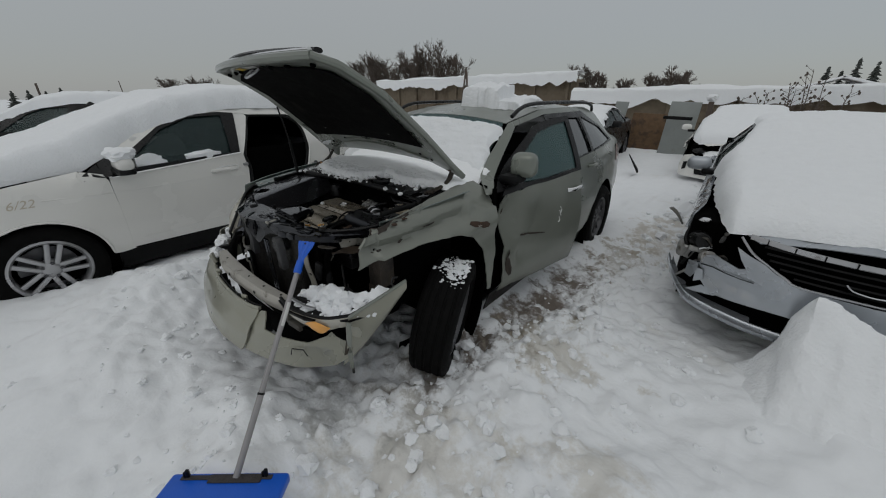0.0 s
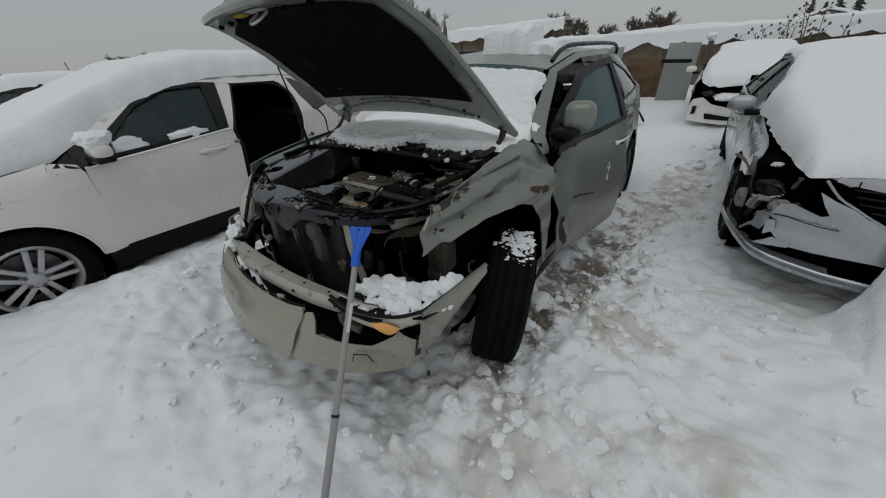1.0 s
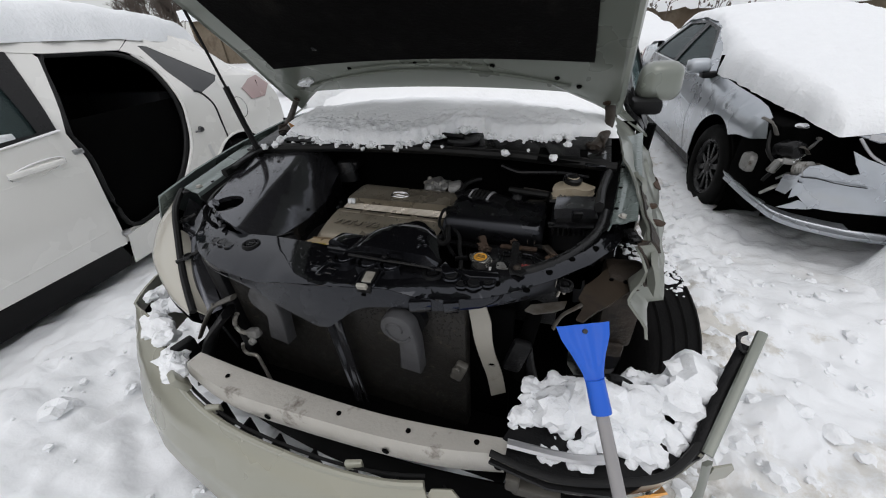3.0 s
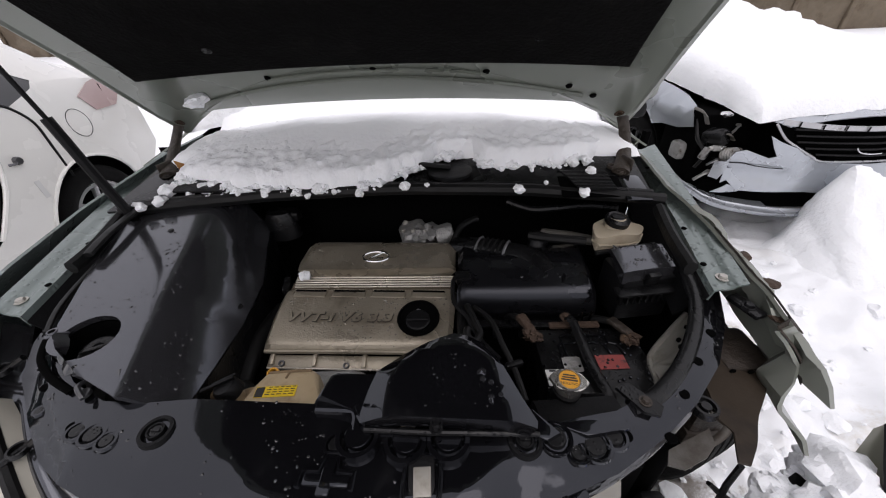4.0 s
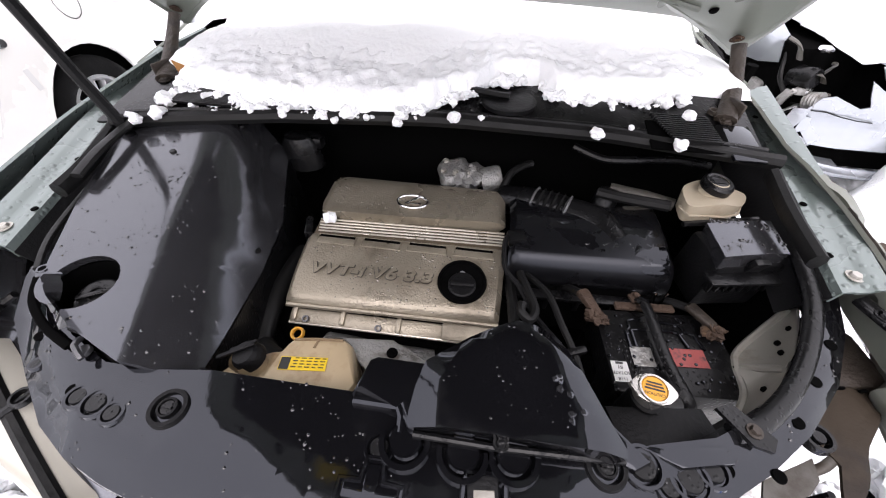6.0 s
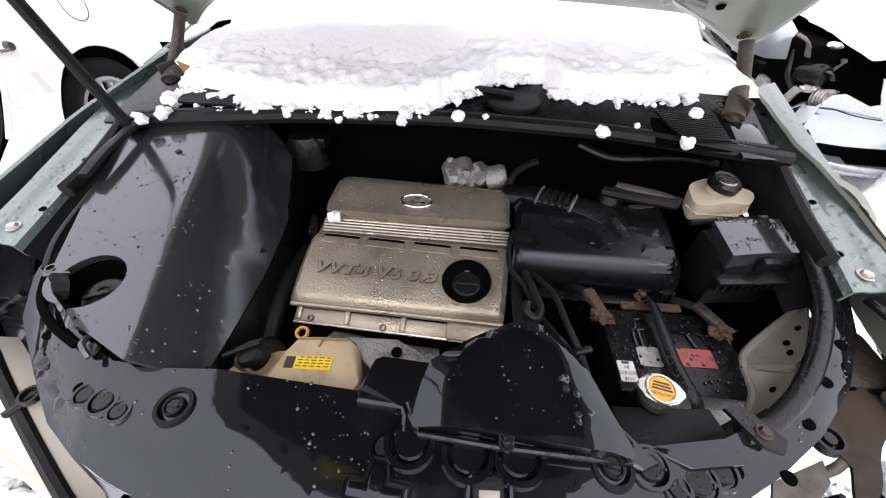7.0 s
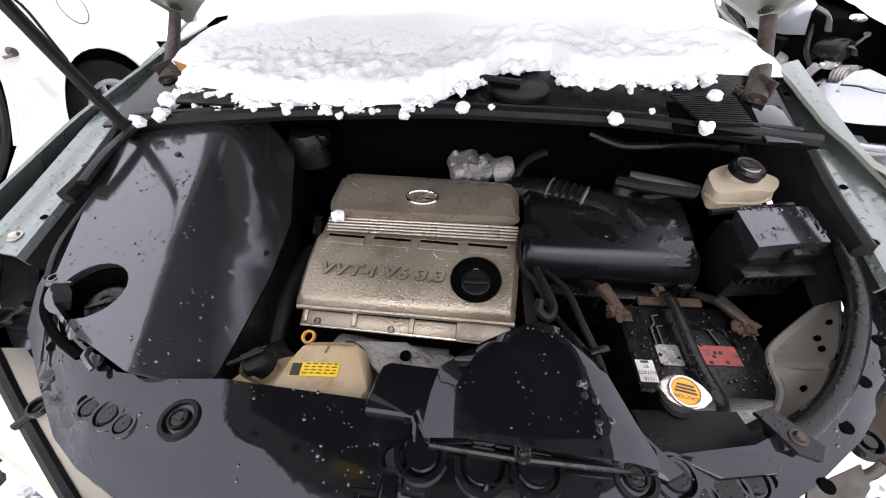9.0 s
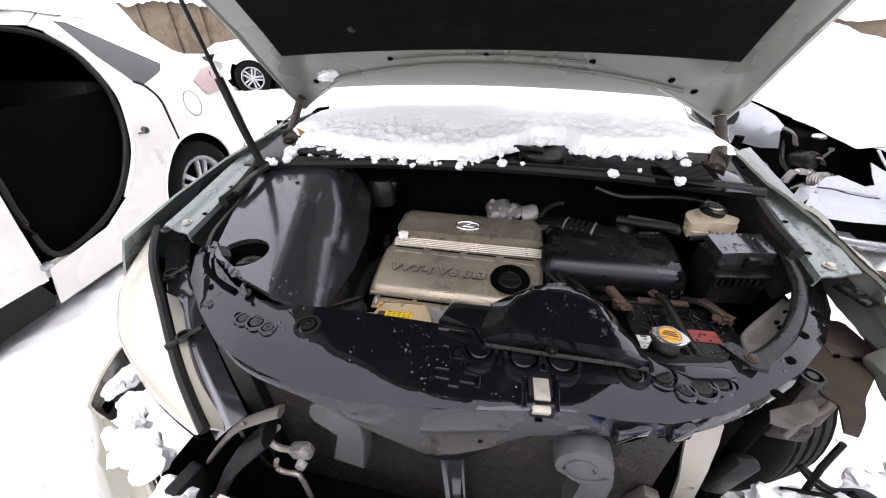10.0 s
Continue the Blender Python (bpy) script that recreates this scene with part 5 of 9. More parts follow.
fore("hood_flange", tube([hood_put(a / 16, 0.004, 0.016) for a in range(17)], 0.015, 8), PAINT_SAGE, hood)
fore("hood_liner", grid(24, 22, lambda a, b: hood_put(0.07 + 0.86 * a, 0.235 + (0.58 + 0.10 * (1 - (2 * a - 1) ** 2)) * b, -0.004 - 0.012 * min(1, 8 * min(a, 1 - a, b, 1 - b))), 0.004), LINER, hood, "black felt hood liner")
strut = tube([(-0.605, -0.01, 1.0), (-0.635, -0.012, 1.12), (-0.660, -0.014, 1.245)], 0.011, 8)
fore("gas_strut", join(strut, tube([(-0.660, -0.014, 1.245), (-0.668, -0.06, 1.48)], 0.005, 8)), BLACK, label="thin black gas strut")

# bay: walls and floor, near-black boxes with the bay's shade in their colour
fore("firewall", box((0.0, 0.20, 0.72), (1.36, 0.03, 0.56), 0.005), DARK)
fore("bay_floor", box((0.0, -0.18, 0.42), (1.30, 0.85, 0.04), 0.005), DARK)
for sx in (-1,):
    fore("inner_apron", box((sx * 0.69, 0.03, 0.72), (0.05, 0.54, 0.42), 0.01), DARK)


# ---- engine bay: yard axes ----
def disc(c, r, h, mat=None, tilt=(0, 0, 0), n=24, dish=0.0):
    return lathe([(0, h - dish), (r * 0.82, h - dish), (r * 0.9, h), (r, h - 0.002), (r, 0)], n, pose(*c, *tilt))


def ring(c, r, w, h, tilt=(0, 0, 0), n=28, span=(0, 360)):
    return lathe([(r - w, 0), (r - w * 0.8, h), (r - w * 0.2, h), (r, 0)], n, pose(*c, *tilt), span)


def bolt(c, r=0.007, tilt=(0, 0, 0)):
    return join(lathe([(0, 0.006), (r * 0.85, 0.006), (r, 0.004), (r, 0)], 6, pose(*c, *tilt)), lathe([(r, 0.0015), (r * 1.5, 0.0015), (r * 1.5, 0)], 14, pose(*c, *tilt)))


def words(text, size, m, mat, parent, name="lettering", depth=0.0008, label=""):
    cu = bpy.data.curves.new("tmp", "FONT")
    cu.body, cu.size, cu.extrude, cu.align_x, cu.align_y = text, size, depth, "CENTER", "CENTER"
    ob = bpy.data.objects.new("tmp", cu)
    me = bpy.data.meshes.new_from_object(ob)
    bpy.data.objects.remove(ob)
    bm = bmesh.new()
    bm.from_mesh(me)
    bpy.data.meshes.remove(me)
    bmesh.ops.transform(bm, matrix=m, verts=bm.verts)
    return fore(name, bm, mat, parent, label, False)


def line_at(line, s):
    k = min(max(s, 0), 1) * (len(line) - 1)
    i = min(int(k), len(line) - 2)
    return line[i].lerp(line[i + 1], k - i)


# radiator support cover
TOPC = [(-0.60, -0.28), (-0.575, -0.34), (-0.528, -0.408), (-0.449, -0.475), (-0.368, -0.532), (-0.311, -0.558), (-0.245, -0.577), (-0.189, -0.588), (-0.128, -0.597), (-0.075, -0.600), (-0.009, -0.599), (0.053, -0.594), (0.113, -0.584), (0.165, -0.574), (0.217, -0.564),
        (0.29, -0.553), (0.36, -0.540), (0.435, -0.508), (0.512, -0.460), (0.577, -0.410), (0.645, -0.340), (0.700, -0.255), (0.735, -0.17), (0.705, -0.10), (0.672, -0.215), (0.628, -0.285), (0.564, -0.362), (0.511, -0.402), (0.45, -0.435), (0.37, -0.455), (0.33, -0.47), (0.11, -0.47), (0.085, -0.452), (0.02, -0.445),
        (-0.174, -0.445), (-0.25, -0.455), (-0.32, -0.455), (-0.40, -0.425), (-0.475, -0.375), (-0.535, -0.30)]


COVER_FRONT = [(-0.6, -0.29), (-0.449, -0.475), (-0.311, -0.558), (-0.189, -0.588), (-0.075, -0.600), (-0.009, -0.599), (0.113, -0.584), (0.29, -0.553), (0.435, -0.508), (0.577, -0.41), (0.645, -0.34), (0.735, -0.17)]
COVER_ROLL = [(-0.6, 0.03), (-0.45, 0.10), (-0.17, 0.10), (-0.08, 0.085), (-0.02, 0.04), (0.06, 0.018), (0.24, 0.018), (0.30, 0.065), (0.45, 0.09), (0.60, 0.05), (0.735, 0.03)]


def cover_z(x, y):
    """Flat top that rolls down towards the front edge, wider at the corners."""
    w = interp(x, COVER_ROLL)[0]
    k = min(max(0, w - (y - interp(x, COVER_FRONT)[0])), w)
    return 0.932 - 0.3 * k * k / w


rad = fore("radiator_cover", panel(TOPC, lambda x, y: Vector((x, y, cover_z(x, y))), 0.028, 0.013,
                                   [arc(0.064, -0.545, 0.011, 0, 330, 11)]), BLACK_WET, label="wet black radiator support cover")
lip = [(-0.52, -0.415, 0.9), (-0.449, -0.477, 0.9), (-0.311, -0.560, 0.9), (-0.189, -0.590, 0.9), (-0.075, -0.602, 0.9), (0.053, -0.596, 0.9), (0.165, -0.576, 0.9), (0.29, -0.555, 0.9), (0.36, -0.542, 0.9), (0.435, -0.510, 0.9), (0.512, -0.462, 0.9), (0.577, -0.412, 0.9)]
lip_line = smooth_line(lip, 4)


def lip_put(a, b):
    k = a * (len(lip_line) - 1)
    i = min(int(k), len(lip_line) - 2)
    p = lip_line[i].lerp(lip_line[i + 1], k - i)
    drop = 0.912 - interp(p.x, [(-0.52, 0.885), (-0.16, 0.885), (-0.11, 0.875), (-0.06, 0.85), (0.0, 0.823), (0.05, 0.797), (0.078, 0.797), (0.15, 0.857), (0.18, 0.872), (0.25, 0.880), (0.58, 0.880)])[0]
    top = cover_z(p.x, p.y + 0.003) - 0.002
    return Vector((p.x, p.y - 0.004 * math.sin(b * 1.57) + 0.004, top - (top - 0.912 + drop) * b))


fore("cover_lip", grid(90, 8, lip_put, 0.006), BLACK_DAMP, rad)
for x, y, r in ((-0.324, -0.499, 0.017), (-0.294, -0.503, 0.02), (-0.266, -0.511, 0.016), (0.064, -0.502, 0.018), (0.357, -0.478, 0.024), (0.385, -0.493, 0.017), (0.409, -0.482, 0.024), (0.437, -0.470, 0.02), (-0.428, -0.466, 0.011)):
    fore("press_ring", ring((x, y, cover_z(x, y) - 0.001), r, 0.006, 0.004), BLACK_WET, rad)
    fore("press_button", disc((x, y, cover_z(x, y) - 0.003), r * 0.6, 0.006), BLACK_SATIN, rad)
for x, y in ((0.092, -0.494), (0.158, -0.497), (0.214, -0.492)):
    fore("boss", join(ring((x, y, 0.928), 0.031, 0.010, 0.016, span=(170, 370)), disc((x, y + 0.003, 0.927), 0.019, 0.014)), BLACK_WET, rad)
for x, y in ((-0.199, -0.497), (0.316, -0.485)):
    clip = fore("push_clip", join(ring((x, y, 0.929), 0.024, 0.008, 0.007), ring((x, y, 0.929), 0.0125, 0.004, 0.008)), BLACK, rad)
    fore("clip_pin", join(disc((x, y, 0.93), 0.009, 0.005), box((x, y, 0.936), (0.013, 0.003, 0.003), 0)), BLACK_SATIN, clip)
for x, y in ((-0.452, -0.43), (-0.34, -0.492), (-0.50, -0.385), (0.457, -0.465), (0.604, -0.345), (0.56, -0.40), (0.655, -0.285), (0.52, -0.46), (-0.56, -0.32), (0.69, -0.2)):
    fore("locating_hole", disc((x, y, cover_z(x, y) - 0.0015), 0.008, 0.003), DARK, rad)
cross = box((0.064, -0.545, 0.932), (0.060, 0.016, 0.006), 0.003)
join(cross, box((0.064, -0.541, 0.9325), (0.017, 0.045, 0.006), 0.003))
fore("cross_recess", cross, BLACK_WET, rad)
fore("recess_rim", tube([(0.030, -0.555, 0.934), (0.030, -0.536, 0.934), (0.052, -0.535, 0.934), (0.055, -0.513, 0.935), (0.073, -0.513, 0.935), (0.077, -0.535, 0.934), (0.098, -0.536, 0.933), (0.098, -0.555, 0.932)], 0.0035, 6), BLACK_WET, rad)
# latch striker plate in its notch
lat = fore("hood_latch", box((0.184, -0.542, 0.926), (0.034, 0.062, 0.016), 0.003, (12, 0, 6)), BLACK, label="hood latch with bare metal striker")
fore("striker_plate", join(box((0.184, -0.564, 0.915), (0.024, 0.010, 0.05), 0.002, (24, 0, 6)), box((0.185, -0.542, 0.935), (0.022, 0.032, 0.004), 0.001, (10, 0, 6))), PRIMER, lat)
fore("plate_hole", disc((0.1845, -0.571, 0.908), 0.0055, 0.002, tilt=(114, 0, 6)), DARK, lat)
fore("latch_rim", tube([(0.163, -0.57, 0.93), (0.162, -0.52, 0.936), (0.172, -0.512, 0.937), (0.197, -0.512, 0.937), (0.206, -0.52, 0.936), (0.206, -0.567, 0.93)], 0.0035, 6, 2), BLACK_WET, lat)
for x0, y0, w in ((0.31, -0.552, 0.05), (0.375, -0.537, 0.035)):
    fore("moulded_step", box((x0, y0, 0.892), (w, 0.014, 0.03), 0.004, (0, 0, 22)), BLACK_WET, rad)

# side guard over the washer tank, with a round access hole
RIDGE = [(-0.45, -0.268), (-0.366, -0.298), (-0.232, -0.343), (-0.091, -0.375), (0.141, -0.44)]
GUARD = [(-0.625, 0.04), (-0.60, 0.085), (-0.55, 0.11), (-0.434, 0.142), (-0.33, 0.10), (-0.294, -0.008), (-0.262, -0.10), (-0.238, -0.25), (-0.220, -0.376), (-0.212, -0.435), (-0.235, -0.456), (-0.29, -0.458), (-0.363, -0.432), (-0.44, -0.39), (-0.50, -0.335), (-0.565, -0.19), (-0.605, -0.07)]


def guard_z(x, y):
    """Flat side sloping gently outwards, a ridge, then a steep side towards the engine."""
    k = x - interp(y, RIDGE)[0]
    over = 0.5 * (k + math.sqrt(k * k + 0.0006))
    return 0.966 + 0.10 * (y + 0.36) - 0.02 * max(0, -k) - 0.9 * over - 0.35 * max(0, k - 0.05)


guard = fore("side_guard", panel(GUARD, lambda x, y: Vector((x, y, guard_z(x, y))), 0.012, 0.014, [arc(-0.42, -0.358, 0.052, 0, 345, 22, 0.046)]), BLACK_SHEEN, label="large wet black plastic side guard")
g_edge = smooth_line([(-0.33, 0.10, 0), (-0.294, -0.008, 0), (-0.262, -0.10, 0), (-0.238, -0.25, 0), (-0.220, -0.376, 0), (-0.214, -0.43, 0)], 4)
fore("guard_skirt", grid(24, 6, lambda a, b: line_at(g_edge, a) + Vector((0.012 * b - 0.004, 0, guard_z(line_at(g_edge, a).x, line_at(g_edge, a).y) - 0.004 - 0.32 * b)), 0.004), BLACK_SATIN, guard)
fore("hole_wall", lathe([(0.054, 0.0), (0.050, -0.012), (0.050, -0.05), (0.0, -0.055)], 28, pose(-0.42, -0.358, 0.951) @ Matrix.Diagonal((1, 0.9, 1, 1))), DARK, guard)
wc = fore("washer_cap", join(disc((-0.412, -0.362, 0.922), 0.031, 0.014, tilt=(8, 6, 0)), box((-0.412, -0.362, 0.939), (0.05, 0.008, 0.005), 0.002, (8, 6, 35))), BLACK_SATIN, label="dull black washer filler cap")
fore("cap_mark", ring((-0.412, -0.362, 0.937), 0.013, 0.003, 0.002, (8, 6, 0), 16), BLACK, wc)
for p in ((-0.47, -0.06), (-0.40, 0.07), (-0.26, -0.2)):
    fore("trim_pip", disc((*p, guard_z(*p) - 0.001), 0.006, 0.004), BLACK_SATIN, guard)
fore("guard_boss", lathe([(0, 0.02), (0.03, 0.018), (0.04, 0.0), (0.045, -0.06)], 20, pose(-0.30, 0.115, 0.93) @ Matrix.Diagonal((1.1, 0.8, 1, 1))), BLACK_SATIN)
for a, b in (((-0.353, -0.448), 30),):
    fore("spring_clip", join(tube([(a[0] - 0.012, a[1] + 0.014, 0.945), (a[0] - 0.004, a[1], 0.952), (a[0] + 0.012, a[1] - 0.012, 0.944)], 0.004, 6, 2), disc((*a, 0.936), 0.009, 0.006)), ALLOY_DARK)

# engine cover
cov = fore("engine_cover", panel([(-0.207, 0.072), (-0.19, 0.08), (0.17, 0.068), (0.19, 0.062), (0.203, 0.04), (0.206, -0.04), (0.0, -0.052), (-0.19, -0.058), (-0.204, -0.02)],
                                 lambda x, y: Vector((x, y, 0.878 - 0.018 * max(0, (y - 0.055) / 0.03) ** 2 - 0.012 * max(0, (abs(x) - 0.18) / 0.025) ** 2 + 0.02 * y)), 0.03, 0.02), COVER, label="bronze-grey plastic engine cover, wet and dirty")


def lower_put(a, b):
    x = -0.203 + 0.41 * a
    y = -0.098 - 0.158 * b + 0.006 * (2 * a - 1)
    z = 0.858 - 0.03 * b ** 2 - 0.010 * max(0, (b - 0.92) / 0.08) ** 2 - 0.012 * max(0, (abs(2 * a - 1) - 0.93) / 0.07) ** 2 - 0.008 * max(0, (0.06 - b) / 0.06)
    return Vector((x + 0.014 * (b - 0.5) * (1 - 2 * a) * 0.4, y, z))


fore("lower_cover", grid(40, 24, lower_put, 0.02), COVER, cov)
fore("ridge_bed", box((0.003, -0.077, 0.8405), (0.405, 0.05, 0.02), 0.004, (2, 0, 1.5)), GROOVE_BROWN, cov)
for k in range(5):
    fore("ridge", tube([(-0.197 + 0.002 * k, -0.0605 - 0.0088 * k, 0.8525), (0.205, -0.0485 - 0.0088 * k, 0.8535)], 0.0023, 6), COVER_BRIGHT, cov)
for k in range(4):
    x = -0.138 + 0.0945 * k
    y = -0.120 + 0.0015 * k
    slot = fore("slot", box((x, y - 0.003, 0.8575), (0.078, 0.022, 0.004), 0.001), COVER, cov)
    # Dark strip paints the shade under the slot's upper edge.
    fore("slot_line", box((x, y + 0.0045, 0.8590), (0.075, 0.007, 0.0026), 0), DARK, slot)
    fore("slot_rim", tube([(x - 0.04, y - 0.014, 0.858), (x - 0.04, y + 0.008, 0.8595), (x + 0.04, y + 0.008, 0.8595), (x + 0.04, y - 0.014, 0.858), (x - 0.04, y - 0.014, 0.858)], 0.0014, 6), COVER, slot)
letters = bpy.data.curves.new("tmp", "FONT")
letters.body, letters.size, letters.shear, letters.align_x, letters.align_y, letters.space_character = "VVT-i V6 3.3", 0.043, 0.16, "CENTER", "CENTER", 1.06
letters.resolution_u = 4
# The wider dark copy below is the letters' shadow, put in as colour.
for wide, lift, high, mat_, name_, label_ in ((0.0026, 0.8524, 0.0006, LETTER_SHADE, "lettering_groove", ""), (0.0010, 0.8532, 0.0012, COVER, "lettering", "raised outline lettering")):
    letters.offset, letters.extrude = wide, high
    letters.bevel_depth = 0.0004 if high > 0.001 else 0.0
    lob = bpy.data.objects.new("tmp", letters)
    lme = bpy.data.meshes.new_from_object(lob)
    bpy.data.objects.remove(lob)
    lbm = bmesh.new()
    lbm.from_mesh(lme)
    bpy.data.meshes.remove(lme)
    bmesh.ops.transform(lbm, matrix=pose(-0.047, -0.194, lift, 6, 0, 1.5) @ Matrix.Diagonal((1.0, 0.78, 1, 1)), verts=lbm.verts)
    fore(name_, lbm, mat_, cov, label_, False)
em = tube([(0.034 * math.cos(radians(a)) - 0.002, -0.004 + 0.021 * math.sin(radians(a)), 0.8805 + 0.0004 * math.sin(radians(a))) for a in range(0, 361, 12)], 0.0026, 6)
emb = fore("emblem", em, CHROME, cov, "bright oval badge")
fore("badge_bar", tube([(0.012, 0.014, 0.881), (-0.016, -0.012, 0.8805), (0.018, -0.010, 0.8805)], 0.0024, 6), CHROME, emb)
# Flat dark disc and rim: the filler well's shade put into colour.
oil = fore("oil_recess", join(ring((0.129, -0.186, 0.8490), 0.047, 0.006, 0.004, (9, 0, 0)), disc((0.129, -0.186, 0.8482), 0.043, 0.0030, tilt=(9, 0, 0))), DARK, cov)
fore("oil_cap", join(disc((0.130, -0.197, 0.8485), 0.026, 0.010, tilt=(9, 0, 0)), box((0.130, -0.199, 0.8585), (0.046, 0.012, 0.008), 0.004, (9, 0, 3))), BLACK, oil, "black oil filler cap with grip")
fore("oil_mark", ring((0.128, -0.172, 0.8545), 0.0065, 0.003, 0.002), ALLOY, oil)
# front flange of the cover
fore("front_rim", tube([(-0.195, -0.263, 0.817), (0.0, -0.258, 0.818), (0.203, -0.253, 0.817)], 0.005, 8), COVER, cov)
fore("front_flange", box((0.005, -0.271, 0.799), (0.385, 0.028, 0.006), 0.003, (24, 0, 1)), COVER, cov)
fore("flange_edge", tube([(-0.187, -0.286, 0.793), (0.197, -0.281, 0.793)], 0.003, 8), COVER_BRIGHT, cov)
fore("flange_block", box((0.150, -0.269, 0.803), (0.095, 0.032, 0.012), 0.004, (24, 0, 1)), COVER, cov)
for x in (-0.085, 0.022, -0.178):
    fore("flange_rib", box((x, -0.271, 0.804), (0.010, 0.028, 0.010), 0.003, (24, 0, 0)), COVER, cov)
for x in (-0.14, 0.0):
    fore("flange_bolt", ring((x - 0.015, -0.280, 0.800), 0.007, 0.004, 0.004, (24, 0, 0), 14), ALLOY_DARK, cov)
fore("flange_end", box((0.185, -0.29, 0.775), (0.018, 0.016, 0.03), 0.003, (-25, 0, 0)), DARK, cov)
eb = lump((-0.02, -0.315, 0.70), 0.09, 3, 0.5, 0.3, 3)
bmesh.ops.scale(eb, vec=(1.7, 0.8, 1), space=Matrix.Translation((0.02, 0.315, -0.70)), verts=eb.verts)
engine = fore("engine_block", eb, CAST, label="pitted cast aluminium engine front")
fore("intake_runner", tube([(-0.12, -0.30, 0.73), (-0.02, -0.315, 0.742), (0.09, -0.31, 0.73)], 0.035, 12, 4), CAST, engine)
fore("block_bolt", bolt((-0.03, -0.345, 0.757), 0.009, (30, 0, 0)), RUST, engine)
# Near-black filler box, standing for the shaded engine below the cover.
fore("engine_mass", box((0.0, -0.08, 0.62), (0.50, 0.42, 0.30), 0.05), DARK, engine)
tb = lump((0.10, 0.15, 0.852), 0.05, 7, 0.7, 0.5, 3)
thr = fore("throttle_body", tb, CAST, label="rough cast aluminium throttle body")
fore("throttle_flange", roughen(box((0.075, 0.14, 0.868), (0.075, 0.08, 0.035), 0.016, (8, -12, 18), seg=3), 0.006, 40), CAST, thr)
for k in range(5):
    fore("throttle_bolt", bolt((0.05 + 0.03 * (k % 3), 0.115 + 0.045 * (k // 3), 0.885), 0.006, (8, -12, 0)), BEAM, thr)
fore("throttle_cover", roughen(lump((0.105, 0.118, 0.872), 0.032, 21, 0.7, 0.6, 3), 0.005, 50), CAST, thr)
fore("throttle_port", lathe([(0.0, 0.05), (0.026, 0.05), (0.032, 0.04), (0.032, 0)], 18, pose(0.145, 0.13, 0.855, 0, 75, 10)), CAST, thr)
fore("vacuum_hose", tube([(0.19, 0.07, 0.86), (0.21, 0.12, 0.89), (0.245, 0.15, 0.90), (0.262, 0.158, 0.90)], 0.009, 8, 4), RUBBER, thr)
# intake hose with ribs, air filter box
hose = fore("intake_hose", tube([(0.20, 0.075, 0.85), (0.26, 0.045, 0.87), (0.33, 0.02, 0.872), (0.39, -0.01, 0.868), (0.42, -0.05, 0.85)], [0.034, 0.034, 0.036, 0.042, 0.05], 16, 5), BLACK_SATIN, label="ribbed black intake hose")
for k in range(6):
    c = Vector((0.265 + 0.0135 * k, 0.043 - 0.0055 * k, 0.869 + 0.001 * k))
    fore("hose_rib", lathe([(0.034, -0.004), (0.041, 0), (0.034, 0.004)], 22, pose(*c, 0, 90, -24)), ALLOY if k in (0, 5) else RUBBER, hose)
fore("hose_port", lathe([(0, 0.03), (0.018, 0.03), (0.024, 0.02), (0.028, -0.02)], 14, pose(0.418, 0.055, 0.885, -20, 10, 0)), BLACK_SATIN, hose)


def air_put(a, b):
    x = 0.212 + 0.31 * a
    ang = radians(-35 + 150 * b)
    if b < 0.72:
        y, z = -0.105 - 0.045 * math.cos(ang), 0.838 + 0.052 * math.sin(ang)
    else:
        k = (b - 0.72) / 0.28
        y, z = -0.093 + 0.14 * k, 0.8888 - 0.006 * k + 0.012 * math.sin(k * 3.1)
    y += 0.01 * a + (0.02 * max(0, a - 0.85) / 0.15) * (1 if b > 0.8 else 0)
    return Vector((x, y, z - 0.012 * max(0, abs(2 * a - 1) - 0.94) / 0.06))


air = fore("air_filter_box", grid(26, 30, air_put, 0.01), BLACK_DAMP, label="black air filter housing with rounded front")
fore("box_base", box((0.365, -0.05, 0.74), (0.31, 0.20, 0.14), 0.015, (0, 0, 2)), DARK, air)
for x in (0.24, 0.30, 0.36, 0.42):
    fore("box_rib", box((x, -0.158, 0.79), (0.010, 0.018, 0.05), 0.003), BLACK_SATIN, air)
fore("box_flange", box((0.365, -0.163, 0.812), (0.31, 0.022, 0.009), 0.003, (0, 0, 1.5)), BLACK_SATIN, air)
fore("wire_clip", tube([(0.482, -0.155, 0.835), (0.483, -0.168, 0.86), (0.487, -0.17, 0.815), (0.498, -0.17, 0.815), (0.503, -0.166, 0.86), (0.503, -0.155, 0.835)], 0.0022, 6), CHROME, air)
fore("sensor_plug", join(box((0.225, -0.09, 0.885), (0.035, 0.03, 0.02), 0.004, (0, 0, 10)), tube([(0.212, -0.085, 0.888), (0.203, -0.11, 0.89), (0.207, -0.16, 0.872), (0.235, -0.19, 0.86), (0.262, -0.24, 0.85), (0.30, -0.29, 0.85)], 0.005, 6, 4)), BLACK, air)
for pts, r in (([(0.236, -0.157, 0.86), (0.25, -0.2, 0.862), (0.262, -0.235, 0.86), (0.252, -0.262, 0.865), (0.236, -0.252, 0.87), (0.238, -0.235, 0.872)], 0.008), ([(0.25, -0.15, 0.85), (0.285, -0.2, 0.862), (0.305, -0.26, 0.86), (0.325, -0.31, 0.85), (0.34, -0.37, 0.84)], 0.006),
               ([(0.22, -0.15, 0.83), (0.225, -0.21, 0.84), (0.232, -0.27, 0.84), (0.26, -0.31, 0.83)], 0.01)):
    fore("wiring_hose", tube(pts, r, 8, 4), RUBBER)
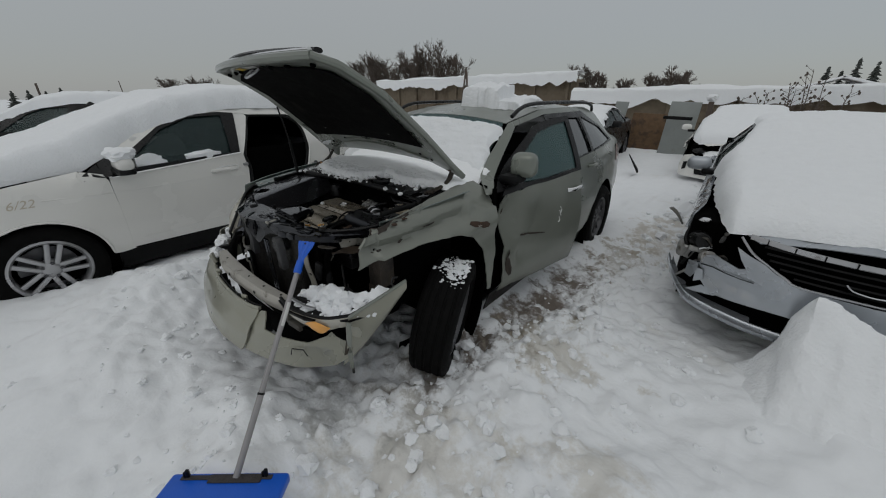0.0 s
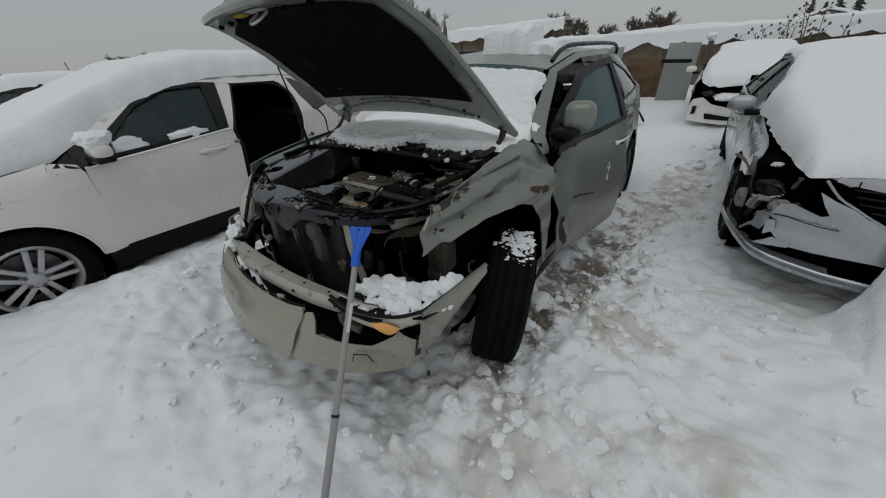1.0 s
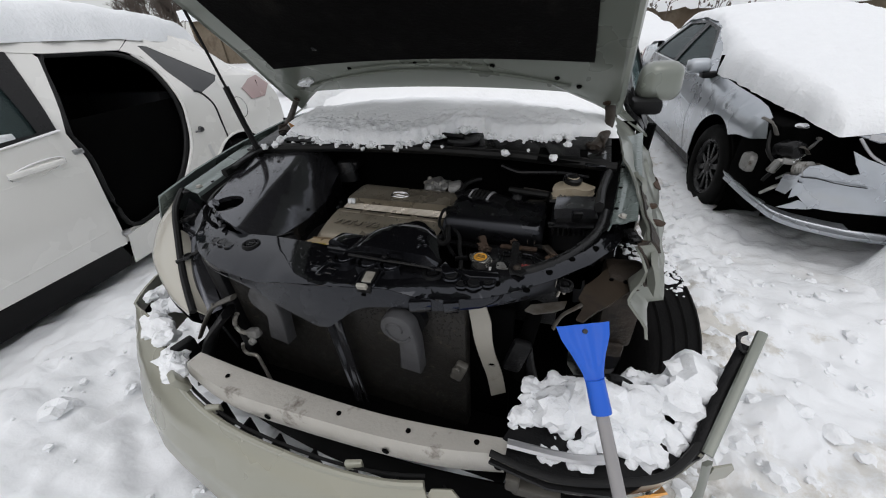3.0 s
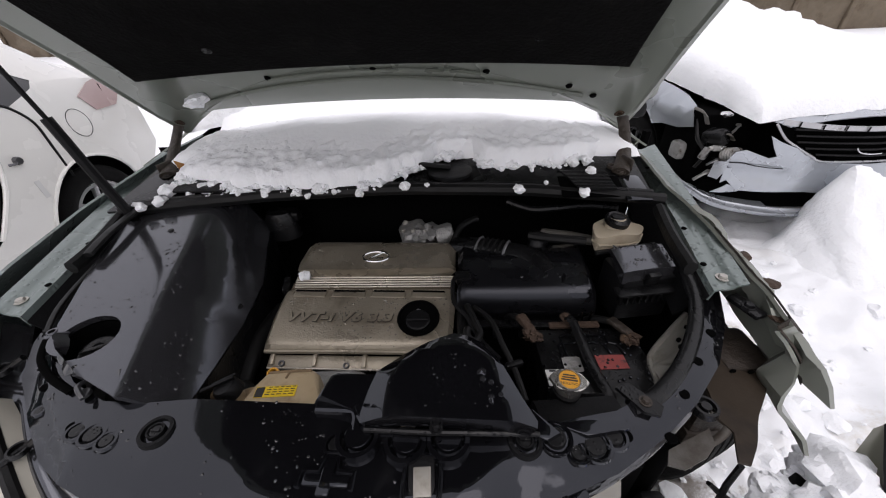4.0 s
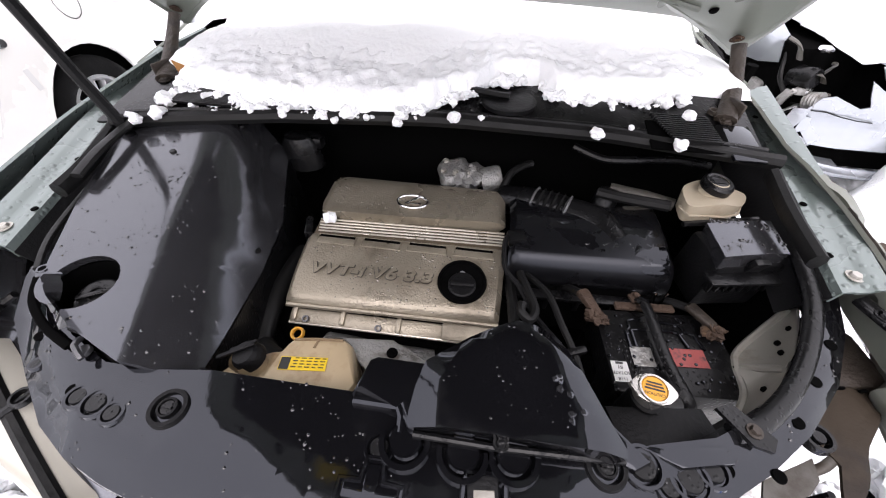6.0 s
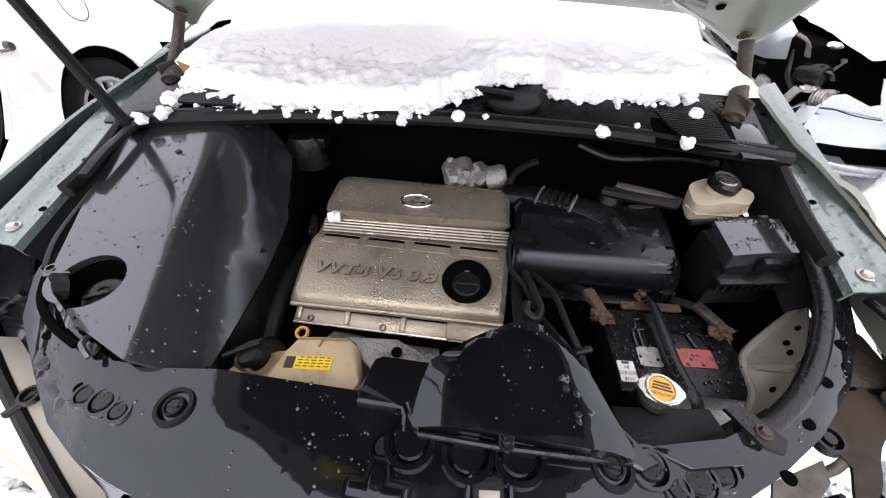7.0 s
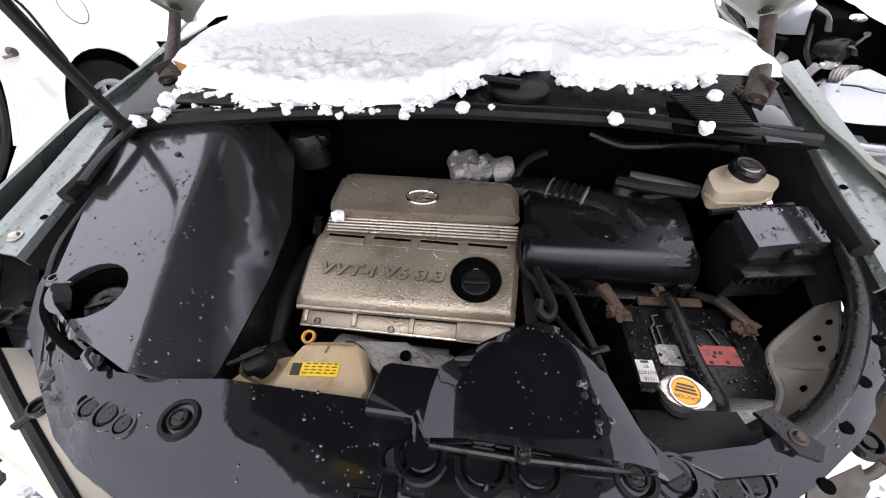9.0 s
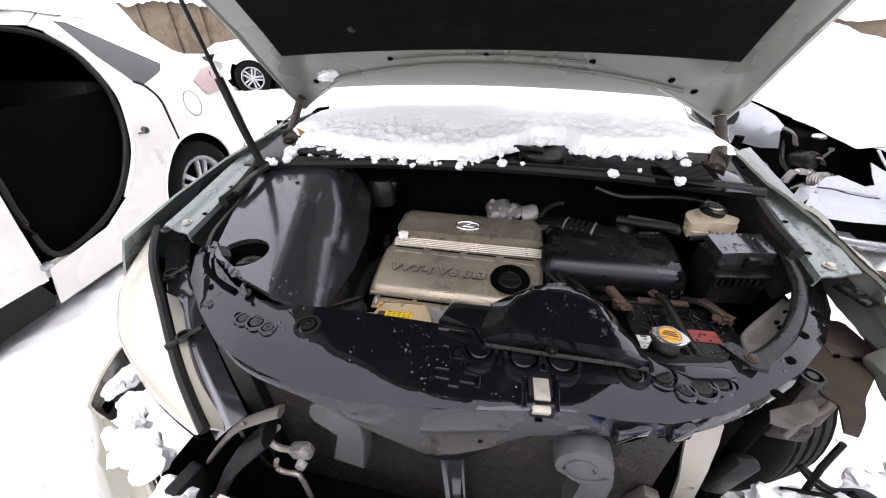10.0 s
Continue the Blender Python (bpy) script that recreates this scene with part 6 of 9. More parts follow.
fore("hose_clamp", box((0.325, -0.305, 0.855), (0.035, 0.012, 0.012), 0.003, (0, 0, 20)), BLACK_SATIN)

# fuse box, brake fluid, pipes
fuse = fore("fuse_box", panel([(0.545, -0.082), (0.66, -0.058), (0.652, -0.14), (0.545, -0.163)], lambda x, y: Vector((x, y, 0.966 - 0.002 * (abs(x - 0.6) / 0.05) ** 2)), 0.03, 0.02), BLACK_SHEEN, label="wet black fuse box with clip-on lid")
fore("fuse_body", box((0.60, -0.11, 0.885), (0.115, 0.09, 0.11), 0.008, (0, 0, 10)), BLACK, fuse)
fore("lid_clip", box((0.606, -0.157, 0.945), (0.026, 0.012, 0.03), 0.004, (15, 0, 10)), BLACK_SATIN, fuse)
for k in range(9):
    fore("fin", box((0.548 + 0.0135 * k, -0.172 + 0.0024 * k, 0.905), (0.006, 0.016, 0.03), 0.002, (0, 0, 10)), BLACK_SATIN, fuse)
fore("fuse_shelf", box((0.60, -0.165, 0.922), (0.135, 0.03, 0.006), 0.002, (0, 0, 10)), BLACK_SATIN, fuse)
res = fore("brake_fluid_reservoir", panel([tuple(p[:2]) for p in smooth_line([(0.517, -0.02, 0), (0.527, -0.048, 0), (0.60, -0.042, 0), (0.632, -0.028, 0), (0.655, 0.008, 0), (0.645, 0.028, 0), (0.585, 0.045, 0), (0.53, 0.028, 0)], 4, True)], lambda x, y: Vector((x, y, 0.965 + 0.012 * math.exp(-((x - 0.58) / 0.04) ** 2))), 0.045, 0.02), CREAM, label="aged cream brake fluid reservoir")
fore("reservoir_neck", lathe([(0.028, 0.0), (0.028, 0.012), (0.02, 0.03)], 20, pose(0.578, 0.004, 0.972)), CREAM, res)
capr = lathe([(0, 0.018), (0.018, 0.018), (0.022, 0.016), (0.027, 0.018), (0.032, 0.013), (0.032, 0.0)], 28, pose(0.578, 0.004, 0.984, 6, 6, 0))
fore("reservoir_cap", capr, BLACK_SATIN, res, "black ribbed screw cap")
fore("reservoir_mark", box((0.578, 0.002, 1.0025), (0.028, 0.014, 0.001), 0, (6, 6, 8)), BLACK, res)
fore("reservoir_seam", tube([(0.515, -0.02, 0.944), (0.526, -0.05, 0.944), (0.60, -0.045, 0.944), (0.634, -0.03, 0.944), (0.657, 0.008, 0.944)], 0.003, 6), CREAM, res)
pivot = INV @ Vector((0.60, 0.02, 0.945))
for ob in [res] + [o for o in suv.children_recursive if o.parent == res]:
    ob.data.transform(Matrix.Translation(pivot) @ Matrix.Scale(0.86, 4) @ Matrix.Translation(-pivot))
fore("bracket_bar", tube([(0.525, -0.058, 0.936), (0.66, -0.035, 0.945)], 0.006, 6), BLACK_SATIN, res)
fore("hard_pipe", tube([(0.34, 0.14, 0.965), (0.40, 0.115, 0.955), (0.46, 0.11, 0.96), (0.55, 0.125, 0.96), (0.63, 0.13, 0.95)], 0.008, 8, 4), BLACK_SATIN)
fore("vacuum_line", tube([(0.39, 0.04, 0.92), (0.44, 0.02, 0.925), (0.52, 0.0, 0.93)], 0.011, 8, 3), RUBBER)
fore("master_cylinder", join(tube([(0.43, 0.085, 0.90), (0.50, 0.06, 0.905), (0.55, 0.04, 0.905)], 0.013, 14), box((0.48, 0.035, 0.885), (0.06, 0.02, 0.015), 0.006, (0, 0, 10))), PRIMER_DARK, label="grey cast brake master cylinder")

# battery
bat = fore("battery", box((0.481, -0.272, 0.775), (0.208, 0.152, 0.13), 0.006, (0, 0, 4)), BLACK_SATIN, label="dirty wet black battery with clamp and corroded posts")
B = pose(0.481, -0.272, 0.842, 0, 0, 4)


def on_bat(c, size, bev=0.001, rot=0):
    bm = box((0, 0, 0), size, bev, (0, 0, rot))
    bmesh.ops.transform(bm, matrix=B @ pose(*c), verts=bm.verts)
    return bm


fore("red_label", on_bat((0.03, -0.012, -0.0005), (0.055, 0.032, 0.001), 0), RED, bat)
fore("silver_label", on_bat((-0.045, -0.015, -0.0005), (0.035, 0.034, 0.001), 0), CAST, bat)
wl_ = fore("white_label", on_bat((-0.087, -0.043, -0.0005), (0.026, 0.034, 0.001), 0), PAPER, bat, "white paper label")
for k, t_ in enumerate(("1118", "ROTATE", "BY")):
    words(t_, 0.0075, B @ pose(-0.087, -0.055 + 0.0095 * k, 0.0004, 0, 0, 180), INK, wl_, depth=0.0002)
fore("label_bar", on_bat((-0.087, -0.029, 0.0003), (0.012, 0.004, 0.0004), 0), INK, wl_)
for pts in ([(-0.06, 0.0), (-0.06, 0.03), (-0.052, 0.038), (-0.052, 0.052), (-0.03, 0.058)], [(0.0, 0.055), (0.035, 0.05), (0.042, 0.035), (0.055, 0.03), (0.062, 0.003)], [(-0.05, 0.002), (-0.05, 0.033), (-0.025, 0.036)], [(0.0, 0.036), (0.028, 0.034), (0.036, 0.006)]):
    fore("moulded_edge", tube([B @ Vector((x, y, 0.0)) for x, y in pts], 0.0025, 6), BLACK_WET, bat)
fore("clamp_strap", tube([(0.445, -0.178, 0.85), (0.455, -0.20, 0.862), (0.466, -0.30, 0.857), (0.482, -0.362, 0.853), (0.483, -0.372, 0.835)], 0.010, 8, 4, 0.3), BLACK_SATIN, bat, "dark steel hold-down strap")
fore("strap_end", join(box((0.446, -0.178, 0.852), (0.022, 0.018, 0.006), 0.002, (0, 0, 20)), bolt((0.446, -0.176, 0.854), 0.006)), RUST, bat)
fore("strap_hole", disc((0.473, -0.338, 0.856), 0.006, 0.002), DARK, bat)
for k, (c, dirv) in enumerate((((0.372, -0.228, 0.85), (-0.02, 0.045)), ((0.566, -0.232, 0.852), (-0.03, 0.045)))):
    post = fore("battery_clamp", lump(c, 0.013, 11 + k, 0.7, 0.9, 3), RUST, bat, "corroded terminal clamp")
    fore("clamp_arm", roughen(box((c[0] + dirv[0] * 0.6, c[1] + dirv[1] * 0.6, c[2] + 0.004), (0.020, 0.050, 0.012), 0.004, (0, 8, math.degrees(math.atan2(-dirv[0], dirv[1])))), 0.003, 60), SCRAPE if k else RUST, post)
    for q in range(5):
        random.seed(70 + q + 9 * k)
        fore("corrosion", lump((c[0] + random.uniform(-0.016, 0.016), c[1] + random.uniform(-0.014, 0.014), c[2] + random.uniform(-0.006, 0.006)), random.uniform(0.006, 0.011), q, 0.7, 0.9, 2), RUST, post)
    fore("battery_cable", tube([(c[0] + dirv[0], c[1] + dirv[1], c[2]), (c[0] + dirv[0] * 2, c[1] + dirv[1] * 1.6, c[2] - 0.02), (c[0] + dirv[0] * 2.5, c[1] + dirv[1] * 2.4, c[2] - 0.08)], 0.008, 8, 3), RUBBER, post)
fore("rusty_tray_edge", box((0.462, -0.190, 0.842), (0.105, 0.016, 0.008), 0.003, (0, 0, 4)), RUST, bat)
for k in range(60):
    random.seed(900 + k)
    c = B @ Vector((random.uniform(-0.1, 0.1), random.uniform(-0.072, 0.07), 0.0))
    if k == 0:
        wet = bmesh.new()
    join(wet, lathe([(0, 0.0016), (0.002, 0.0012), (0.003, 0)], 7, pose(*c)))
tagged(fore("water_drop", wet, BLACK_WET, bat), kind="stuff")

# radiator cap: orange disc with a bright winged rim
CAP = pose(0.398, -0.381, 0.918, 4, 0, -8)
eye = [(0.029 * math.cos(a) * (1 + 0.05 * abs(math.cos(a))), (0.0195 if abs(math.cos(a)) < 0.62 else 0.0195 - 0.030 * (abs(math.cos(a)) - 0.62)) * math.sin(a)) for a in (math.radians(k) for k in range(0, 360, 10))]
cap_rim = prism([(x, y) for x, y in eye], -0.002, 0.0035, 0.0015)
join(cap_rim, lathe([(0.0155, 0.003), (0.0165, 0.0062), (0.0190, 0.0062), (0.0200, 0.003)], 30))
join(cap_rim, lathe([(0.0, -0.02), (0.020, -0.02), (0.020, 0.0)], 24))
bmesh.ops.transform(cap_rim, matrix=CAP, verts=cap_rim.verts)
rc = fore("radiator_cap", cap_rim, CHROME_DULL, label="bright winged radiator cap with orange disc")
fore("warning_disc", lathe([(0, 0.0052), (0.0150, 0.0052), (0.0160, 0.0040)], 28, CAP), ORANGE, rc, "orange caution disc")
words("CAUTION", 0.0058, CAP @ pose(0.0, -0.0072, 0.0054, 0, 0, 180), INK, rc, depth=0.0002)
for k in range(3):
    fore("print_bar", box(CAP @ Vector((0.0, -0.0012 + 0.0042 * k, 0.0055)), (0.025 - 0.003 * k, 0.0024, 0.0005), 0, (4, 0, -8)), INK, rc)
fore("radiator_neck", tube([(0.397, -0.384, 0.90), (0.395, -0.384, 0.84)], 0.022, 14), BLACK)

# snorkel of the air intake
SN = [(0.100, -0.402), (0.152, -0.368), (0.215, -0.332), (0.268, -0.345), (0.292, -0.39), (0.315, -0.44), (0.332, -0.472), (0.33, -0.482), (0.094, -0.482), (0.085, -0.47)]


def sn_z(x, y):
    edge_r = x - interp(y, [(-0.48, 0.30), (-0.39, 0.268), (-0.345, 0.24)])[0]
    edge_l = interp(y, [(-0.48, 0.135), (-0.40, 0.14), (-0.33, 0.2)])[0] - x
    return 0.976 - 0.5 * max(0, edge_r) - 0.55 * max(0, edge_l) - 0.10 * max(0, -0.468 - y) - 0.25 * max(0, y + 0.37)


sn = fore("intake_snorkel", panel(SN, lambda x, y: Vector((x, y, sn_z(x, y))), 0.03, 0.018), BLACK_WET, label="wet black intake snorkel")
fore("snorkel_foot", prism([(0.018, -0.452), (0.028, -0.408), (0.038, -0.402), (0.10, -0.402), (0.092, -0.482), (0.082, -0.455)], 0.90, 0.953, 0.008), BLACK_WET, sn)
fore("foot_ridge", tube([(0.02, -0.457, 0.936), (0.075, -0.457, 0.936), (0.082, -0.468, 0.936), (0.084, -0.485, 0.936)], 0.006, 8), BLACK_WET, sn)
fore("snorkel_ridge", tube([(0.10, -0.486, 0.944), (0.19, -0.487, 0.946), (0.30, -0.482, 0.944), (0.335, -0.478, 0.938)], 0.004, 8), BLACK_SATIN, sn)
fore("snorkel_tail", prism([(0.33, -0.44), (0.366, -0.475), (0.345, -0.487), (0.318, -0.478)], 0.90, 0.94, 0.006), BLACK_WET, sn)
fore("snorkel_screw", bolt((0.198, -0.484, 0.952), 0.006), BLACK_SATIN, sn)
sb = bmesh.new()
for k in range(9):
    random.seed(60 + k)
    px, py = (0.262 + random.uniform(-0.012, 0.012), -0.415 + random.uniform(-0.02, 0.02)) if k < 6 else (0.27 + random.uniform(0, 0.02), -0.455 + random.uniform(-0.01, 0.01))
    join(sb, lump((px, py, sn_z(px, py)), 0.0045, k, 0.5, 0.5, 1))
tagged(fore("drip_mark", sb, BLACK_SHEEN, sn), kind="stuff")
bk = fore("guard_bracket", panel([(0.458, -0.402), (0.478, -0.394), (0.515, -0.43), (0.505, -0.445), (0.485, -0.44)], lambda x, y: Vector((x, y, 0.938)), 0.006, 0.03, [arc(0.492, -0.424, 0.006, 0, 330, 9)]), BLACK_SATIN)
fore("bracket_bolt", bolt((0.492, -0.424, 0.938), 0.006), SCRAPE, bk)
fore("fan_shroud", prism([(0.34, -0.40), (0.47, -0.385), (0.49, -0.44), (0.36, -0.47)], 0.80, 0.895, 0.006), BLACK)
fore("shroud_slab", prism([(0.352, -0.458), (0.455, -0.444), (0.46, -0.462), (0.40, -0.475)], 0.90, 0.934, 0.004), BLACK_WET, rad)

# coolant tank
tank = fore("coolant_tank", prism([(-0.137, -0.447), (-0.124, -0.39), (-0.115, -0.369), (-0.105, -0.362), (-0.035, -0.355), (-0.020, -0.364), (0.000, -0.42), (0.006, -0.447)], 0.80, 0.893, 0.010), TAN, label="aged cream coolant tank with yellow sticker")
fore("tank_shoulder", prism([(-0.225, -0.446), (-0.20, -0.412), (-0.145, -0.385), (-0.118, -0.372), (-0.13, -0.445)], 0.80, 0.872, 0.010), TAN, tank)
fore("tank_rib", join(tube([(-0.108, -0.368, 0.8925), (-0.07, -0.363, 0.8935), (-0.035, -0.360, 0.8925)], 0.0025, 6), tube([(-0.072, -0.363, 0.8935), (-0.074, -0.378, 0.8935)], 0.002, 6)), TAN_DARK, tank)
fore("tank_spout", lathe([(0.022, -0.02), (0.019, 0.01), (0.018, 0.03)], 20, pose(-0.162, -0.408, 0.872, 8, -12, 0)), TAN, tank)
fore("tank_cap", join(lathe([(0, 0.024), (0.016, 0.023), (0.021, 0.017), (0.022, 0)], 16, pose(-0.159, -0.404, 0.888, 8, -12, 0)), join(box((-0.172, -0.407, 0.914), (0.056, 0.006, 0.006), 0.002, (8, -12, 25)), box((-0.165, -0.398, 0.914), (0.040, 0.004, 0.005), 0.001, (8, -12, 25)))), BLACK, tank, "black filler cap with lever")
st = fore("sticker", box((-0.080, -0.404, 0.8942), (0.068, 0.020, 0.001), 0, (0, 0, 6)), YELLOW, tank, "yellow sticker with small print")
fore("print_block", box((-0.106, -0.407, 0.8949), (0.014, 0.018, 0.0006), 0, (0, 0, 6)), INK, st)
for k in range(4):
    for q in range(5):
        fore("print_bar", box((-0.092 + 0.0098 * q + 0.0012 * (k % 2), -0.4105 + 0.0045 * k + 0.0010 * q, 0.8949), (0.0075 - 0.002 * ((k + q) % 2), 0.0014, 0.0006), 0, (0, 0, 6)), INK, st)
fore("tank_lug", join(tube([(0.004, -0.40, 0.872), (0.018, -0.405, 0.862), (0.022, -0.42, 0.84)], 0.010, 8, 3), tube([(0.006, -0.425, 0.872), (0.022, -0.43, 0.86), (0.026, -0.44, 0.84)], 0.010, 8, 3)), TAN, tank)
fore("water_outlet", roughen(prism([(-0.07, -0.335), (0.03, -0.325), (0.062, -0.342), (0.118, -0.362), (0.122, -0.40), (0.03, -0.425), (0.0, -0.37), (-0.03, -0.345)], 0.80, 0.858, 0.010), 0.002, 40), CAST, label="grey stained cast aluminium water outlet")
fore("outlet_hole", disc((0.035, -0.352, 0.858), 0.009, 0.003), DARK)
fore("dipstick_ring", ring((-0.138, -0.330, 0.835), 0.012, 0.005, 0.006, (15, 0, 0)), ORANGE)
fore("red_plug", box((0.137, -0.335, 0.845), (0.032, 0.012, 0.014), 0.003, (0, 0, 20)), AMBER)
fore("upper_hose", tube([(-0.20, -0.35, 0.80), (-0.18, -0.37, 0.83), (-0.14, -0.38, 0.82), (-0.10, -0.34, 0.78)], 0.022, 10, 4), RUBBER)
fore("side_hose", tube([(-0.24, -0.10, 0.78), (-0.235, -0.22, 0.80), (-0.225, -0.33, 0.78), (-0.19, -0.38, 0.76)], 0.02, 10, 4), RUBBER)
fore("cover_bracket", join(box((-0.215, -0.085, 0.845), (0.018, 0.05, 0.02), 0.004, (0, 0, 15)), bolt((-0.218, -0.07, 0.856), 0.006)), BLACK_SATIN)
fore("snow_crumb_bracket", box((-0.27, 0.13, 0.93), (0.05, 0.04, 0.03), 0.008), BLACK_SATIN)

# rails beside the bay
for sx in (-1, 1):
    xs = [(-0.36, 0.625), (-0.2, 0.655), (0.0, 0.70), (0.2, 0.735), (0.38, 0.76)] if sx < 0 else [(-0.36, 0.70), (-0.2, 0.712), (0.0, 0.735), (0.2, 0.75), (0.38, 0.765)]
    y0 = -0.31 if sx < 0 else -0.215

    def rail_put(a, b, xs=xs, sx=sx, y0=y0):
        y = y0 + (0.36 - y0) * a
        step = 0.003 if 0.38 < b < 0.7 else 0.0
        return Vector((sx * (interp(y, xs)[0] + 0.06 * b - 0.032), y, 0.955 + 0.10 * (y + 0.3) + 0.020 * b - 0.02 * (b < 0.1) - step))
    rail = fore("fender_rail", grid(24, 10, rail_put, 0.004), PAINT_SAGE_WET)
    for a in (0.12, 0.32, 0.55, 0.8):
        p = rail_put(a, 0.2)
        fore("rail_hole", disc((p.x, p.y, p.z - 0.0005), 0.006, 0.002), DARK, rail)
    p = rail_put(0.05, 0.5)
    fore("rail_bolt", bolt((p.x, p.y, p.z), 0.008), BEAM, rail)
    in_x = [(-0.20, 0.592), (-0.12, 0.604), (0.03, 0.655)] if sx < 0 else [(-0.18, 0.653), (-0.08, 0.66), (0.03, 0.678)]
    fore("side_seal", tube([(sx * x, y, 0.982 + 0.06 * (y + 0.3)) for y, x in in_x], 0.012, 8, 4, 1.3), RUBBER)
    fore("rail_channel", grid(16, 3, lambda a, b: Vector((sx * (interp(y0 + (0.2 - y0) * a, xs)[0] - 0.03 - 0.05 * b), y0 + (0.2 - y0) * a, 0.945 + 0.10 * (y0 + (0.2 - y0) * a + 0.3) - 0.05 * b)), 0.004), BLACK)
fore("guard_tab", join(box((-0.522, -0.336, 0.944), (0.026, 0.020, 0.004), 0.002, (0, 0, -50)), ring((-0.522, -0.336, 0.945), 0.009, 0.004, 0.003)), BLACK_SHEEN)
fore("guard_tab_hole", disc((-0.522, -0.336, 0.9455), 0.005, 0.002), DARK)
fore("guard_edge_seal", tube([(-0.537, -0.335, 0.942), (-0.565, -0.28, 0.95), (-0.585, -0.20, 0.958), (-0.605, -0.08, 0.97)], 0.006, 8, 4, 0.7), RUBBER)
fore("bump_stop", tube([(-0.575, -0.17, 1.0), (-0.585, -0.1, 1.01), (-0.595, 0.0, 1.015)], 0.012, 8, 3, 0.5), RUBBER)
fore("hood_bumper_bracket", join(join(box((-0.672, -0.275, 0.95), (0.026, 0.075, 0.010), 0.004, (0, 0, -24)), bolt((-0.668, -0.265, 0.955), 0.009)), disc((-0.682, -0.295, 0.956), 0.007, 0.003)), BLACK_SATIN)
fore("hood_bumper_bracket", join(box((0.735, -0.235, 0.948), (0.026, 0.06, 0.010), 0.004, (0, 0, 20)), bolt((0.735, -0.24, 0.953), 0.008)), BLACK_SATIN)
# bare metal of the hit-side apron, with its edge seal
AP_T = smooth_line([(0.515, -0.405, 0.895), (0.60, -0.33, 0.90), (0.645, -0.265, 0.90), (0.69, -0.18, 0.90)], 6)
AP_B = smooth_line([(0.555, -0.37, 0.84), (0.581, -0.332, 0.84), (0.587, -0.286, 0.84), (0.605, -0.254, 0.845), (0.678, -0.195, 0.885)], 6)
# Dark box added to hide the bright snow behind the fuse box.
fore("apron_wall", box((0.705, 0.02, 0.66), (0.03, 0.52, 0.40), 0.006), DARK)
apr = fore("apron_panel", grid(24, 10, lambda a, b: line_at(AP_T, a).lerp(line_at(AP_B, a), b) + Vector((0.012, 0.008, 0)) * math.sin(b * 3.14) + Vector((-0.006, 0, 0)) * (abs(a - 0.45) < 0.04), 0.004), PRIMER, label="bare beige inner apron metal")
fore("apron_flange", tube([p + Vector((-0.004, 0.002, 0)) for p in AP_B], 0.006, 8), PRIMER, apr)
fore("apron_slot", tube([(0.585, -0.345, 0.815), (0.592, -0.338, 0.835), (0.60, -0.33, 0.815)], 0.004, 6, 3), BEAM, apr)
fore("apron_bead", tube([line_at(AP_T, 0.42), line_at(AP_B, 0.5)], 0.006, 8), PRIMER, apr)
for a, b in ((0.62, 0.25), (0.72, 0.35), (0.8, 0.2), (0.3, 0.5)):
    p = line_at(AP_T, a).lerp(line_at(AP_B, a), b)
    fore("apron_hole", lump(p + Vector((-0.002, -0.004, 0)), 0.006, 3, 0.8, 0.1, 1), DARK, apr)
fore("apron_seal", tube([(0.475, -0.425, 0.925), (0.515, -0.408, 0.925), (0.563, -0.368, 0.928), (0.605, -0.318, 0.932), (0.642, -0.258, 0.938), (0.664, -0.20, 0.945), (0.674, -0.13, 0.955)], 0.0125, 10, 5, 0.8), BLACK_SATIN, label="black rubber edge seal round the bay")
# Near-black tube standing for the shaded gap beside the guard.
fore("guard_seal", tube([(-0.532, -0.345, 0.936), (-0.50, -0.385, 0.935), (-0.445, -0.420, 0.934), (-0.385, -0.443, 0.933)], 0.006, 8, 4, 0.5), DARK)

# cowl with two slatted vents and wiper pivots
SEAL = [(-0.70, -0.01), (-0.64, 0.0), (-0.57, 0.022), (-0.308, 0.080), (0.0, 0.116), (0.09, 0.120), (0.39, 0.110), (0.59, 0.076), (0.70, 0.058)]
cowl = fore("cowl", grid(40, 10, lambda a, b: Vector((-0.685 + 1.37 * a, interp(-0.685 + 1.37 * a, SEAL)[0] + 0.012 + (0.30 - interp(-0.685 + 1.37 * a, SEAL)[0]) * b, 1.008 + 0.05 * b + 0.012 * math.exp(-((a - 0.75) / 0.1) ** 2) * math.sin(b * 3.1))), 0.006), BLACK_SATIN, label="black plastic cowl panel")
fore("cowl_seal", tube([(-0.64 + 1.34 * a / 40, interp(-0.64 + 1.34 * a / 40, SEAL)[0], 1.012) for a in range(41)], 0.013, 8, 0, 1.2), RUBBER, cowl)
fore("seal_lip", tube([(-0.62 + 1.30 * a / 40, interp(-0.62 + 1.30 * a / 40, SEAL)[0] + 0.02, 1.020) for a in range(41)], 0.007, 8), BLACK_SATIN, cowl)
for sx in (-1, 1):
    for k in range(13):
        f = k / 12
        x0, x1 = (-0.548 + 0.0 * f, -0.40) if sx < 0 else (0.475 + 0.03 * f, 0.588 + 0.005 * f)
        y = (0.115 - 0.055 * f) if sx < 0 else (0.150 - 0.085 * f)
        fore("vent_slat", box(((x0 + x1) / 2, y + 0.012, 1.030 + 0.10 * (y - 0.05)), (x1 - x0, 0.0042, 0.005), 0, (0, 0, 0)), BLACK, cowl)
    cx = -0.474 if sx < 0 else 0.54
    fore("vent_bed", box((cx, 0.105, 1.0245), (0.15, 0.085, 0.004), 0.001, (11, 0, 0)), DARK, cowl)
